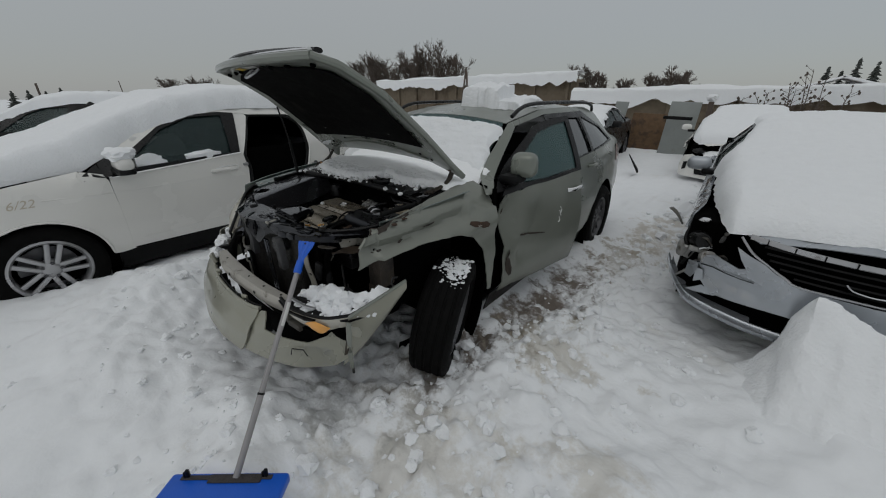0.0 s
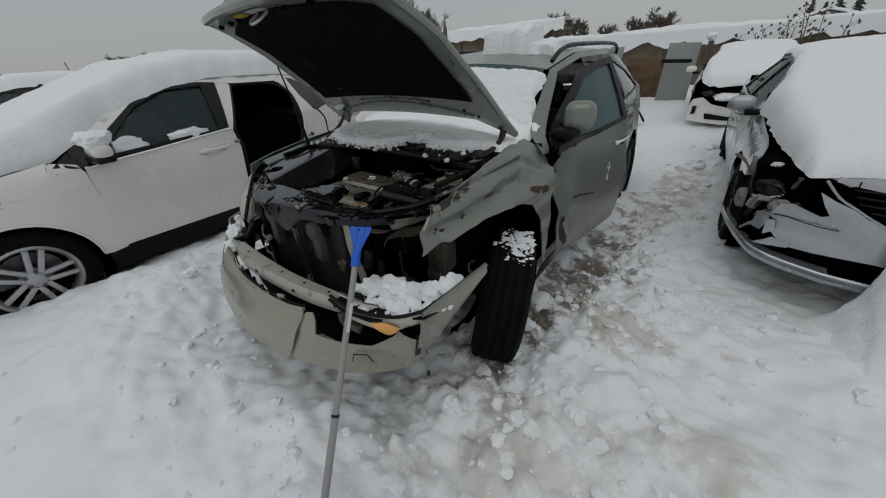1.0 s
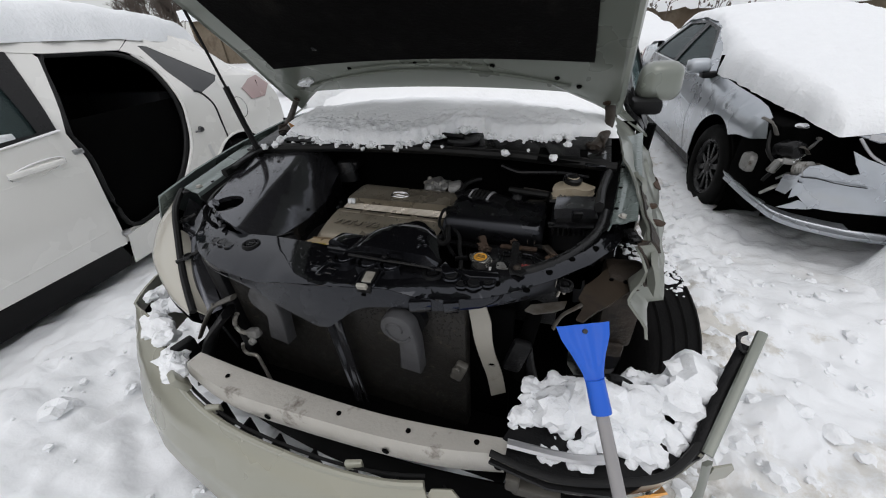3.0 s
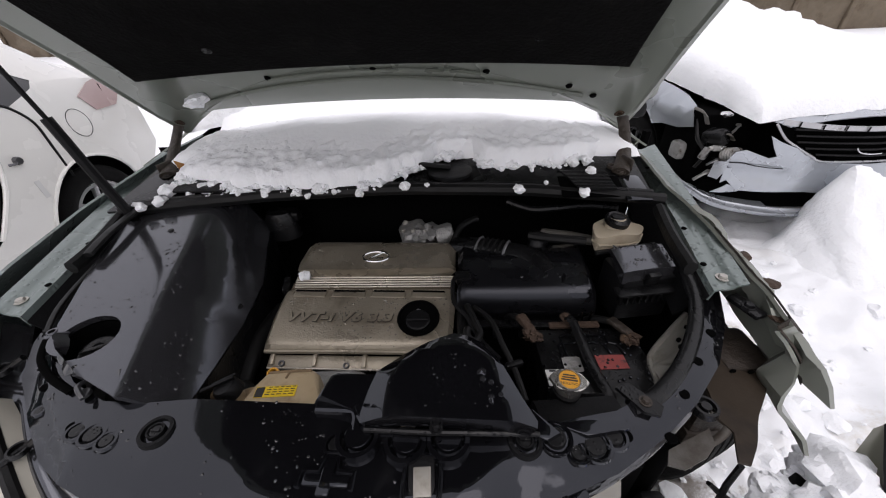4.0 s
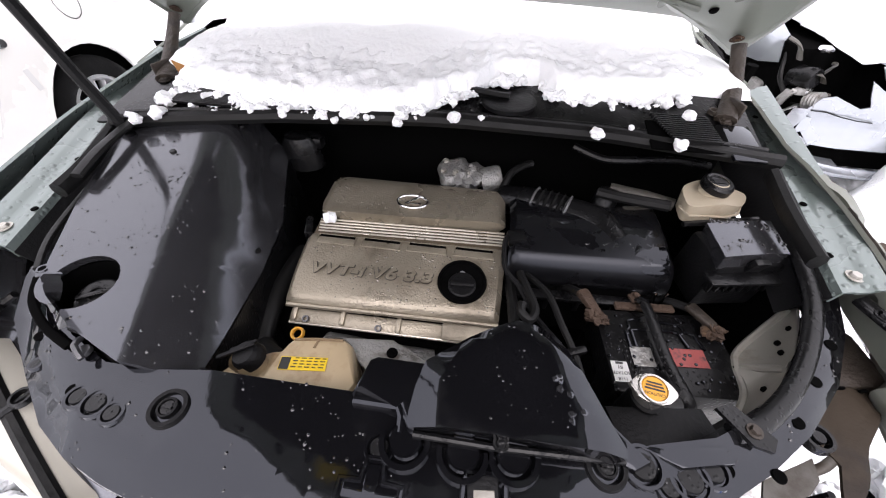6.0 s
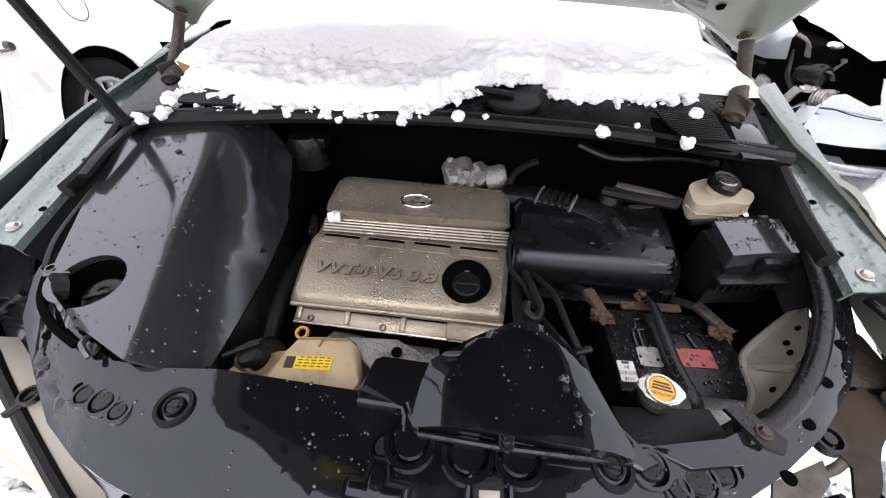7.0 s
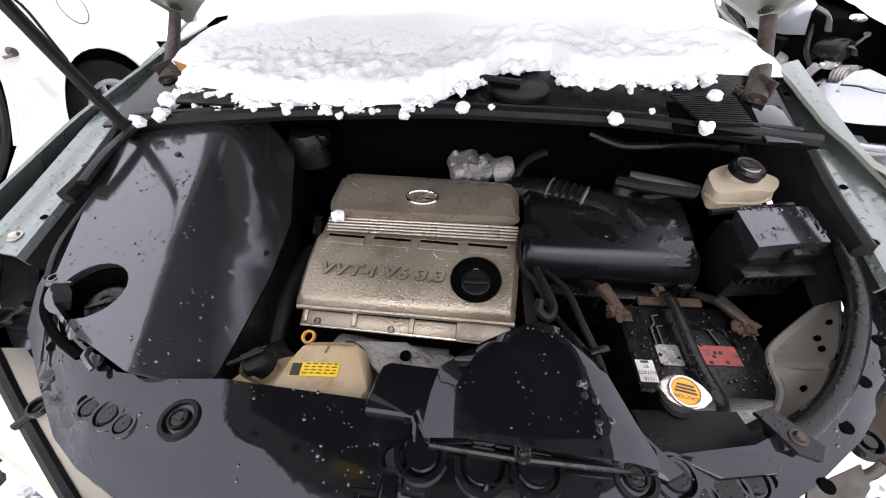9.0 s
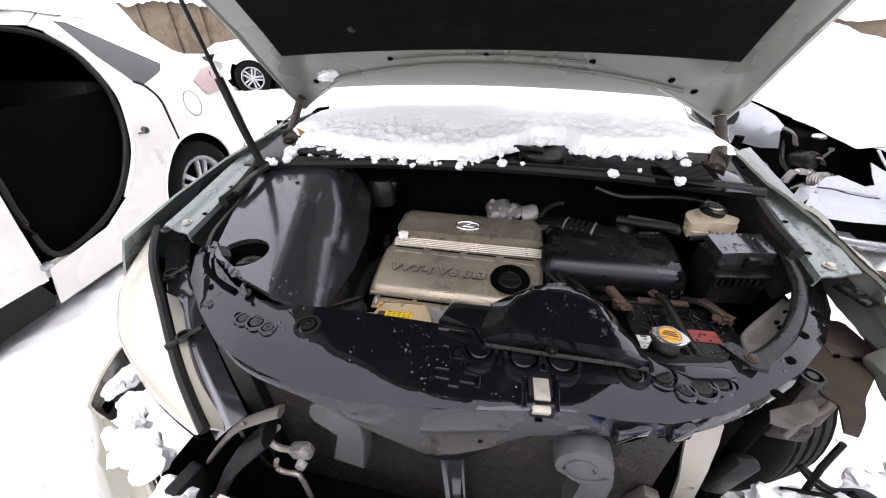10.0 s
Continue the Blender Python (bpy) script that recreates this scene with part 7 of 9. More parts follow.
for x in (0.185, -0.12):
    fore("wiper_pivot", join(disc((x, 0.185, 1.030), 0.06, 0.010), tube([(x, 0.185, 1.045), (x - 0.1, 0.2, 1.05), (x - 0.3, 0.22, 1.06)], 0.008, 6)), BLACK, cowl)
fore("end_cap", box((0.64, 0.10, 1.022), (0.06, 0.11, 0.006), 0.002, (8, 0, 0)), BLACK_WET, cowl)
for sx in (-1, 1):
    arm = tube([(sx * 0.63, 0.17, 1.035), (sx * 0.655, 0.23, 1.05), (sx * 0.672, 0.30, 1.09), (sx * 0.668, 0.335, 1.13)], [0.022, 0.019, 0.016, 0.018], 10, 4, 0.55)
    hg = fore("hood_hinge", arm, SCRAPE, label="dark hood hinge arm")
    fore("hinge_base", join(join(box((sx * 0.640, 0.19, 1.028), (0.04, 0.065, 0.008), 0.004, (10, 0, sx * 15)), box((sx * 0.655, 0.205, 1.045), (0.008, 0.05, 0.035), 0.004, (0, 0, sx * 15))), join(bolt((sx * 0.628, 0.165, 1.034), 0.009), ring((sx * 0.618, 0.20, 1.034), 0.013, 0.005, 0.008))), SCRAPE, hg)
    fore("hinge_bolt", bolt((sx * 0.655, 0.33, 1.14), 0.009, (-40, 0, 0)), RUST, hg)


# water beads standing on the wet plastic
def beads(name, spot, surface, count, seed, mat, owner, r0=0.0012, r1=0.0036):
    rnd = random.Random(seed)
    vs, fs = [], []
    done = 0
    while done < count:
        x, y = rnd.uniform(spot[0], spot[1]), rnd.uniform(spot[2], spot[3])
        z = surface(x, y)
        if z is None or fbm(x * 11, y * 11, seed * 1.0) < -0.05:
            done += 0.2
            continue
        done += 1
        r = r0 + (r1 - r0) * rnd.random() ** 2.5
        b = len(vs)
        for k in range(7):
            a = 6.283 * k / 7
            vs.append((x + r * math.cos(a) * rnd.uniform(0.8, 1.25), y + r * math.sin(a) * rnd.uniform(0.8, 1.25), z))
        for k in range(7):
            a = 6.283 * k / 7
            vs.append((x + 0.6 * r * math.cos(a), y + 0.6 * r * math.sin(a), z + 0.4 * r))
        vs.append((x, y, z + 0.5 * r))
        for k in range(7):
            j = (k + 1) % 7
            fs += [(b + k, b + j, b + 7 + j, b + 7 + k), (b + 7 + k, b + 7 + j, b + 14)]
    me = bpy.data.meshes.new(name)
    me.from_pydata(vs, [], fs)
    bm = bmesh.new()
    bm.from_mesh(me)
    bpy.data.meshes.remove(me)
    return tagged(fore(name, bm, mat, owner), kind="stuff")


def in_poly(x, y, poly):
    hit = False
    for (x0, y0), (x1, y1) in zip(poly, poly[1:] + poly[:1]):
        if (y0 > y) != (y1 > y) and x < (x1 - x0) * (y - y0) / (y1 - y0) + x0:
            hit = not hit
    return hit


beads("water_drop", (-0.6, 0.74, -0.62, -0.1), lambda x, y: cover_z(x, y) + 0.0003 if in_poly(x, y, TOPC) else None, 700, 3, WATER, rad, 0.0008, 0.0024)
beads("water_drop", (-0.58, -0.23, -0.46, 0.1), lambda x, y: guard_z(x, y) + 0.0003 if in_poly(x, y, GUARD) and (x + 0.42) ** 2 + (y + 0.358) ** 2 > 0.0036 else None, 420, 5, WATER, guard, 0.001, 0.003)
beads("water_drop", (0.10, 0.33, -0.47, -0.34), lambda x, y: sn_z(x, y) + 0.0003 if in_poly(x, y, SN) else None, 60, 7, WATER, sn, 0.0006, 0.0018)
beads("water_drop", (0.22, 0.51, -0.09, 0.03), lambda x, y: 0.8895, 220, 9, WATER, air, 0.001, 0.003)
beads("water_drop", (0.55, 0.655, -0.15, -0.07), lambda x, y: 0.9665 - 0.002 * (abs(x - 0.6) / 0.05) ** 2, 120, 11, WATER, fuse)
beads("water_drop", (-0.195, 0.2, -0.25, -0.13), lambda x, y: lower_put((x + 0.203) / 0.41, (-0.098 - y) / 0.158).z + 0.0004 if (x - 0.129) ** 2 + (y + 0.186) ** 2 > 0.0025 else None, 380, 13, WATER_WARM, cov, 0.0008, 0.0026)
beads("water_drop", (-0.19, 0.19, -0.04, 0.05), lambda x, y: 0.8785 + 0.02 * y, 160, 15, WATER_WARM, cov, 0.0008, 0.0024)


# ---- torn front end: yard axes ----
def raised(name, bm, mat, parent=None, label="", smooth=True):
    """A part of the torn front, which sits a little higher on its one good corner."""
    bmesh.ops.translate(bm, vec=(0, 0, 0.02), verts=bm.verts)
    return fore(name, bm, mat, parent, label, smooth)


BUMP = [(-0.905, -0.22, 0), (-0.875, -0.45, 0), (-0.75, -0.66, 0), (-0.5, -0.80, 0), (-0.2, -0.865, 0), (0.1, -0.88, 0), (0.39, -0.845, 0), (0.63, -0.765, 0), (0.78, -0.665, 0), (0.88, -0.54, 0)]
bump_line = smooth_line(BUMP, 6)


def bumper_skin(u, v, back=0.0):
    p = line_at(bump_line, u)
    q = line_at(bump_line, u + 0.01) - line_at(bump_line, u - 0.01)
    n = Vector((-q.y, q.x, 0)).normalized()          # inwards
    k = (v - 0.41) / 0.2
    crease = 0.012 * math.exp(-((v - 0.47) / 0.02) ** 2)
    wave = 0.008 * fbm(u * 6, v * 5, 3.0)
    deep = interp(u, [(0, 0.03), (0.2, 0.04), (0.34, 0.16), (0.5, 0.19), (0.66, 0.2), (0.72, 0.08), (1, 0.05)])[0]
    return Vector((p.x, p.y, v - 0.03 * max(0, u - 0.9) * 4)) + n * (deep * k * abs(k) + back + wave + crease * (u < 0.66))


LEFT = [(0.0, 0.40), (0.0, 0.60), (0.06, 0.63), (0.12, 0.645), (0.2, 0.645), (0.255, 0.635), (0.27, 0.60), (0.295, 0.605), (0.315, 0.585), (0.36, 0.562), (0.415, 0.548), (0.48, 0.543), (0.57, 0.543), (0.63, 0.543), (0.668, 0.55), (0.674, 0.53), (0.666, 0.44), (0.655, 0.37), (0.65, 0.355),
        (0.5, 0.355), (0.35, 0.355), (0.222, 0.36), (0.1, 0.38)]
RIGHT = [(0.655, 0.36), (0.66, 0.50), (0.675, 0.545), (0.695, 0.56), (0.71, 0.545), (0.715, 0.50), (0.75, 0.495), (0.85, 0.49), (0.91, 0.52), (0.96, 0.59), (0.99, 0.63), (1.0, 0.62), (1.0, 0.50), (0.975, 0.42), (0.93, 0.375), (0.85, 0.36), (0.78, 0.355)]
bumper = raised("bumper_cover", panel(LEFT, bumper_skin, 0.006, 0.03), PAINT_BUMPER, label="torn sage bumper cover hanging off the front")
raised("bumper_side", panel(RIGHT, lambda u, v: bumper_skin(u, v, 0.012), 0.006, 0.03), PAINT_BUMPER, bumper, "scraped bumper corner")
raised("grille_edge", tube([bumper_skin(u, v, 0.004) for u, v in LEFT[7:15]], 0.009, 8, 3), PAINT_BUMPER, bumper)
# Black tube drawn as the shadow in the gap behind the lip.
raised("edge_gap", tube([bumper_skin(u, v + 0.006, 0.012) for u, v in LEFT[7:15]], 0.004, 6, 3), BLACK, bumper)
for pts in ([(0.50, 0.46), (0.53, 0.465), (0.57, 0.462), (0.53, 0.457)], [(0.955, 0.43), (0.965, 0.50), (0.975, 0.56), (0.98, 0.50), (0.97, 0.44)]):
    raised("scuff", panel(pts, lambda u, v: bumper_skin(u, v, 0.005), 0.003, 0.02), SCRAPE, bumper)
raised("fog_lamp_hole", box(bumper_skin(0.16, 0.55) + Vector((0.006, 0.004, 0)), (0.012, 0.03, 0.035), 0.004, (0, 0, 30)), DARK, bumper)
raised("tow_cap", tube([bumper_skin(u, v, -0.001) for u, v in ((0.80, 0.43), (0.805, 0.462), (0.84, 0.462), (0.85, 0.43))], 0.0025, 6), BLACK, bumper)
for u in (0.30, 0.43, 0.60):
    raised("bumper_tab", box(bumper_skin(u, 0.60 if u < 0.4 else 0.553, 0.01), (0.04, 0.012, 0.03), 0.004, (0, 0, 20)), PAINT_BUMPER, bumper)
raised("bumper_bracket", box((-0.345, -0.745, 0.60), (0.05, 0.02, 0.06), 0.006, (20, 0, -25)), PAINT_BUMPER, bumper)
# absorber slats inside the opening
for k in range(7):
    x = -0.25 + 0.11 * k
    raised("grille_slat", box((x, -0.775 + 0.25 * (x - 0.1) ** 2, 0.47), (0.006, 0.05, 0.10), 0.001), BLACK, bumper)
# Near-black sheet standing for the shade inside the bumper opening.
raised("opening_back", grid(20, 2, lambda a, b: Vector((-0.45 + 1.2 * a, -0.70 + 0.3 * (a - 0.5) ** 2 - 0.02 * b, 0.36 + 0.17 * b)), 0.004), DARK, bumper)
# reinforcement beam
bt = smooth_line([(-0.34, -0.668, 0.632), (-0.13, -0.679, 0.632), (0.13, -0.681, 0.632), (0.306, -0.672, 0.632), (0.53, -0.643, 0.630)], 6)
bf = smooth_line([(-0.345, -0.708, 0.632), (-0.162, -0.742, 0.632), (0.166, -0.732, 0.632), (0.377, -0.712, 0.632), (0.53, -0.676, 0.630)], 6)


def beam_put(a, b):
    p, q = line_at(bt, a), line_at(bf, a)
    if b < 0.25:
        return p + Vector((0, 0.0, -0.05 * (1 - b / 0.25)))
    if b < 0.55:
        return p.lerp(q, (b - 0.25) / 0.3)
    k = (b - 0.55) / 0.45
    return q + Vector((0, -0.008 * math.sin(k * 3.14), -0.075 * k))


beam = raised("bumper_beam", grid(60, 20, beam_put, 0.004), BEAM, label="bare scuffed steel bumper beam", smooth=False)
raised("beam_end", box((-0.425, -0.66, 0.59), (0.03, 0.06, 0.09), 0.006, (0, 0, -10)), BLACK, beam)
for a in (0.2, 0.5, 0.72, 0.9):
    p = line_at(bt, a).lerp(line_at(bf, a), 0.5)
    raised("beam_hole", disc((p.x, p.y, p.z + 0.001), 0.006, 0.002), DARK, beam)
for a in (0.35, 0.62, 0.97):
    p = line_at(bf, a)
    raised("beam_slot", disc((p.x, p.y - 0.010, p.z - 0.035), 0.009, 0.002, tilt=(90, 0, 0)), DARK, beam)
# knocked-down lamp unit, still carrying an amber glow of its reflector
LAMP_T = smooth_line([(0.50, -0.69, 0.63), (0.62, -0.70, 0.63), (0.74, -0.67, 0.632), (0.83, -0.625, 0.636), (0.898, -0.540, 0.645)], 5)
lamp = raised("loose_headlamp", grid(28, 8, lambda a, b: line_at(LAMP_T, a) + Vector((0.0, -0.006 * math.sin(b * 3.1) + 0.03 * b * b, -(0.03 + 0.055 * math.sin(min(1, a * 1.3) * 2.6)) * b)), 0.004), LENS, label="knocked-down clear headlamp with amber corner")
raised("amber_corner", grid(12, 5, lambda a, b: line_at(LAMP_T, 0.50 + 0.26 * a) + Vector((0, -0.020 - 0.012 * math.sin(b * 3.1) * math.sin(a * 3.1) + 0.020 * b, -0.006 - 0.030 * (1 - math.sin(0.25 + a * 2.64)) - 0.070 * math.sin(0.25 + a * 2.64) * b)), 0.004), AMBER, lamp, "amber turn signal lens")
raised("lamp_gasket", tube([p + Vector((0, 0.004, 0.006)) for p in LAMP_T], 0.008, 8, 0, 0.8), RUBBER, lamp)
raised("lamp_tray", panel([(0.50, -0.70), (0.62, -0.712), (0.74, -0.688), (0.90, -0.56), (0.95, -0.40), (0.90, -0.36), (0.72, -0.45), (0.56, -0.52)], lambda x, y: Vector((x, y, 0.628 + 0.04 * (y + 0.7))), 0.01, 0.06), BLACK, lamp)
raised("lamp_strip", tube([(0.53, -0.66, 0.645), (0.66, -0.652, 0.648), (0.73, -0.63, 0.65)], 0.010, 6, 3, 0.5), ALLOY, lamp)
# Near-black sheet: shade behind the loose lamp.
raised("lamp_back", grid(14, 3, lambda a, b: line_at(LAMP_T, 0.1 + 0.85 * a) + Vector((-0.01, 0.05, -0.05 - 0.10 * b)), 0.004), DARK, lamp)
raised("broken_socket", join(box((0.60, -0.675, 0.525), (0.10, 0.03, 0.03), 0.006, (0, 0, 6)), box((0.55, -0.68, 0.545), (0.03, 0.03, 0.05), 0.006)), PRIMER_DARK, lamp)
# side flap of the bumper, bent outwards
flap = raised("bumper_flap", grid(14, 12, lambda a, b: Vector((0.895 + 0.115 * a - 0.30 * (0.31 - 0.25 * a ** 1.5) * (1 - b), -0.565 + 0.235 * a, 0.645 + 0.13 * a - (0.31 - 0.25 * a ** 1.5) * (1 - b))) + Vector((0.012 * math.sin(b * 3), 0, 0)), 0.006), PAINT_BUMPER, bumper, "bent-out end of the bumper cover")
raised("flap_edge", tube([(0.90, -0.565, 0.65), (0.955, -0.45, 0.715), (1.012, -0.33, 0.782)], 0.010, 8, 4, 0.6), PAINT_SAGE, flap)
raised("flap_backing", tube([(0.885, -0.56, 0.645), (0.94, -0.44, 0.70), (0.985, -0.35, 0.755)], 0.013, 6, 3, 0.4), BLACK, flap)
raised("flap_hook", tube([(0.985, -0.37, 0.75), (0.965, -0.375, 0.765), (0.96, -0.36, 0.785), (0.975, -0.35, 0.79)], 0.005, 6, 3), BLACK_SATIN, flap)
raised("loose_strip", tube([(0.905, -0.57, 0.63), (0.915, -0.585, 0.52), (0.907, -0.58, 0.39)], [0.014, 0.012, 0.008], 6, 4, 0.4), PAINT_TORN, flap)
raised("strip_core", tube([(0.909, -0.578, 0.46), (0.905, -0.575, 0.36)], 0.006, 6), BLACK, flap)
raised("plastic_tab", panel([(0.90, 0.60), (0.935, 0.60), (0.945, 0.58), (0.94, 0.55), (0.92, 0.545), (0.90, 0.55)], lambda x, z: Vector((x + 0.02, -0.57 + 0.5 * (x - 0.9), z + 0.02)), 0.004, 0.04), PAINT_BUMPER, flap)

# sound headlamp on the far corner
HU = smooth_line([(-0.715, -0.30, 0.93), (-0.645, -0.390, 0.905), (-0.57, -0.465, 0.85), (-0.50, -0.535, 0.785), (-0.44, -0.582, 0.75), (-0.385, -0.62, 0.725)], 6)
HL = smooth_line([(-0.775, -0.30, 0.875), (-0.765, -0.385, 0.835), (-0.72, -0.455, 0.80), (-0.655, -0.512, 0.775), (-0.56, -0.565, 0.705), (-0.42, -0.61, 0.695)], 6)
HI = smooth_line([(-0.655, -0.255, 0.885), (-0.615, -0.335, 0.88), (-0.54, -0.425, 0.85), (-0.45, -0.50, 0.80), (-0.36, -0.565, 0.73)], 6)
hl = raised("headlamp", grid(24, 10, lambda a, b: line_at(HU, a).lerp(line_at(HL, a), b) + Vector((-0.010, -0.012, 0.004)) * math.sin(b * 3.14) * math.sin(a * 3.0), 0.004), LENS, label="yellowed cream headlamp lens")
raised("lamp_gasket", tube([p + Vector((0.006, 0.006, 0.002)) for p in HU], 0.010, 8), RUBBER, hl)
raised("lamp_side", grid(20, 4, lambda a, b: line_at(HU, 0.34 + 0.64 * a) + Vector((0.012 + 0.030 * b * math.sin(0.15 + a * 2.7), 0.010 + 0.012 * b, -0.004 - 0.024 * b)), 0.004), LENS, hl)
raised("lamp_top", grid(24, 12, lambda a, b: line_at(HU, a).lerp(line_at(HI, a), b) + Vector((0.012, 0.01, -0.035 + (line_at(HI, a).z - line_at(HU, a).z) * (min(1, b * 2.2) - b))), 0.004), BLACK_SHEEN, hl, "black lamp housing top")
for a in (0.32, 0.62):
    p = line_at(HU, a).lerp(line_at(HI, a), 0.62)
    raised("lamp_bracket", join(ring((p.x, p.y, p.z + 0.004), 0.016, 0.006, 0.008), tube([(p.x - 0.02, p.y - 0.03, p.z), (p.x, p.y, p.z + 0.004), (p.x + 0.03, p.y + 0.02, p.z + 0.02)], 0.006, 6, 3)), BLACK_SATIN, hl)
raised("lamp_housing", grid(20, 4, lambda a, b: line_at(HU, a) + Vector((0.045 + 0.03 * b, 0.03, -0.05 - 0.10 * b)), 0.006), BLACK_SATIN, hl)
# Near-black sheet for the shaded hollow below the headlamp.
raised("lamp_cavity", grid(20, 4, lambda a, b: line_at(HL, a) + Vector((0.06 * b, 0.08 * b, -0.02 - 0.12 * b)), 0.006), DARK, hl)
# dark parts behind the bumper; the near-black ones carry the hollow's shade
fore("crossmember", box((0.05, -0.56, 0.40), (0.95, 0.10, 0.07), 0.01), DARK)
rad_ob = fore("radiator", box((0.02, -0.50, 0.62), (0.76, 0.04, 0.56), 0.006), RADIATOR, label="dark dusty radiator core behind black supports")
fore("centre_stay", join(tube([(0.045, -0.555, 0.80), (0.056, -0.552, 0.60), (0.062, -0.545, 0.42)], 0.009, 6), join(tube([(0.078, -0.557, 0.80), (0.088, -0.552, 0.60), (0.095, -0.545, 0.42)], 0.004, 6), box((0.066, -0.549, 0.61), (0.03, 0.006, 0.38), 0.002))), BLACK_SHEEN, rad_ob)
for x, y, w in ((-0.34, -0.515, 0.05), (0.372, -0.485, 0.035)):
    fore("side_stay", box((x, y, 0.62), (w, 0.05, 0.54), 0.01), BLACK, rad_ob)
# Added near-black wall; shade behind the radiator put into its colour.
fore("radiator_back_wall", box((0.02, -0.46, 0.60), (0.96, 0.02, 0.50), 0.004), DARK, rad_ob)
def horn_case(r, tail, lean_):
    """Round case running out into a flat mouth that points down."""
    out = [(r * math.cos(radians(k)), r * math.sin(radians(k))) for k in range(-10, 215, 12)]
    out += [(-0.35 * r, -0.72 * r), (0.12 * r, -0.95 * r), (-0.62 * r, -tail), (0.72 * r, -tail - 0.012), (1.04 * r, -0.9 * r)]
    bm = prism(out, 0.0, 0.034, 0.006)
    bmesh.ops.transform(bm, matrix=pose(0, 0, 0, 90, lean_, 0), verts=bm.verts)
    return bm


for cx, cy, zz, r, turn, tail in ((-0.130, -0.548, 0.815, 0.046, 0, 0.135), (0.258, -0.548, 0.829, 0.041, -8, 0.125)):
    bm = horn_case(r, tail, turn)
    bmesh.ops.translate(bm, vec=(cx, cy, zz), verts=bm.verts)
    hrn = fore("horn", bm, HORN, label="dusty grey snail horn")
    fore("horn_back", lathe([(0.0, 0.0), (r * 1.02, 0.0), (r * 1.02, 0.02), (0.0, 0.02)], 28, pose(cx + 0.014, cy + 0.022, zz + 0.004, 90, 0, 0)), BLACK, hrn)
    if cx > 0:
        curl = [(cx + (0.35 + 0.5 * k / 20) * r * math.cos(0.3 * k), cy - 0.0345, zz + (0.35 + 0.5 * k / 20) * r * math.sin(0.3 * k)) for k in range(21)]
        fore("horn_spiral", tube(curl, 0.003, 8), HORN, hrn)
    fore("horn_bracket", box((cx + 0.02, cy + 0.03, zz + 0.05), (0.03, 0.012, 0.06), 0.004, (10, 0, 0)), BLACK_SATIN, hrn)
brk = fore("latch_support", panel([(0.42, 0.88), (0.462, 0.882), (0.474, 0.835), (0.478, 0.79), (0.486, 0.74), (0.50, 0.68), (0.515, 0.60), (0.48, 0.585), (0.466, 0.66), (0.45, 0.73), (0.436, 0.79)], lambda x, z: Vector((x - 0.018, -0.512 + 0.25 * max(0, x - 0.46) + 0.004 * math.sin((z - 0.6) * 30), z)), 0.006, 0.03, [arc(0.478, 0.70, 0.009, 0, 330, 10)]), PRIMER, label="bent pale metal support post")
fore("support_lug", join(box((0.385, -0.53, 0.68), (0.03, 0.02, 0.06), 0.005, (0, 20, 0)), disc((0.383, -0.545, 0.70), 0.01, 0.006, tilt=(90, 0, 0))), PRIMER_DARK, brk)
fore("support_plate", box((0.515, -0.485, 0.73), (0.045, 0.025, 0.10), 0.01, (0, 15, 10)), BLACK, brk)
fore("support_tube", tube([(0.545, -0.43, 0.85), (0.535, -0.44, 0.78), (0.525, -0.45, 0.70), (0.52, -0.455, 0.62)], 0.018, 10, 4), DARK, brk)
fore("support_flange", panel([(0.532, -0.455), (0.57, -0.437), (0.606, -0.42), (0.602, -0.445), (0.582, -0.463), (0.544, -0.481), (0.522, -0.476)], lambda x, y: Vector((x, y, 0.868)), 0.004, 0.02), PRIMER_DARK, brk)
fore("rail_end", join(box((0.735, -0.26, 0.76), (0.09, 0.10, 0.22), 0.012, (0, 0, 6)), box((0.73, -0.29, 0.64), (0.08, 0.06, 0.05), 0.012)), SCRAPE, label="dirty brown chassis rail end with punched holes")
for k in range(6):
    fore("rail_hole", disc((0.70 + 0.03 * (k % 3), -0.313, 0.84 + 0.028 * (k // 3)), 0.005, 0.003, tilt=(90, 0, 6)), DARK)
fore("torn_flange", panel([(0.723, -0.21), (0.77, -0.225), (0.813, -0.252), (0.79, -0.29), (0.75, -0.33), (0.70, -0.39), (0.66, -0.445), (0.642, -0.467), (0.628, -0.462), (0.642, -0.422), (0.63, -0.40), (0.645, -0.34), (0.69, -0.27)], lambda x, y: Vector((x, y, 0.862 + 0.004 * math.sin(x * 60 + y * 30) - 0.25 * max(0, x - 0.74))), 0.006, 0.02), OLIVE, label="bent dirty brown inner fender flange")
fore("hood_bumper", join(ring((0.597, -0.405, 0.892), 0.019, 0.007, 0.012), disc((0.597, -0.405, 0.892), 0.008, 0.012)), BLACK_SATIN)
fore("air_guide", join(tube([(-0.415, -0.615, 0.635), (-0.355, -0.607, 0.715), (-0.30, -0.60, 0.775), (-0.225, -0.585, 0.815)], [0.009, 0.011, 0.012, 0.013], 10, 5, 0.5), disc((-0.29, -0.606, 0.79), 0.004, 0.003, tilt=(60, 0, 0))), PRIMER_DARK, label="bent grey lamp bracket")
fore("black_guide", tube([(-0.46, -0.645, 0.46), (-0.40, -0.635, 0.56), (-0.33, -0.625, 0.68), (-0.25, -0.60, 0.77)], 0.030, 8, 4, 0.4), BLACK)
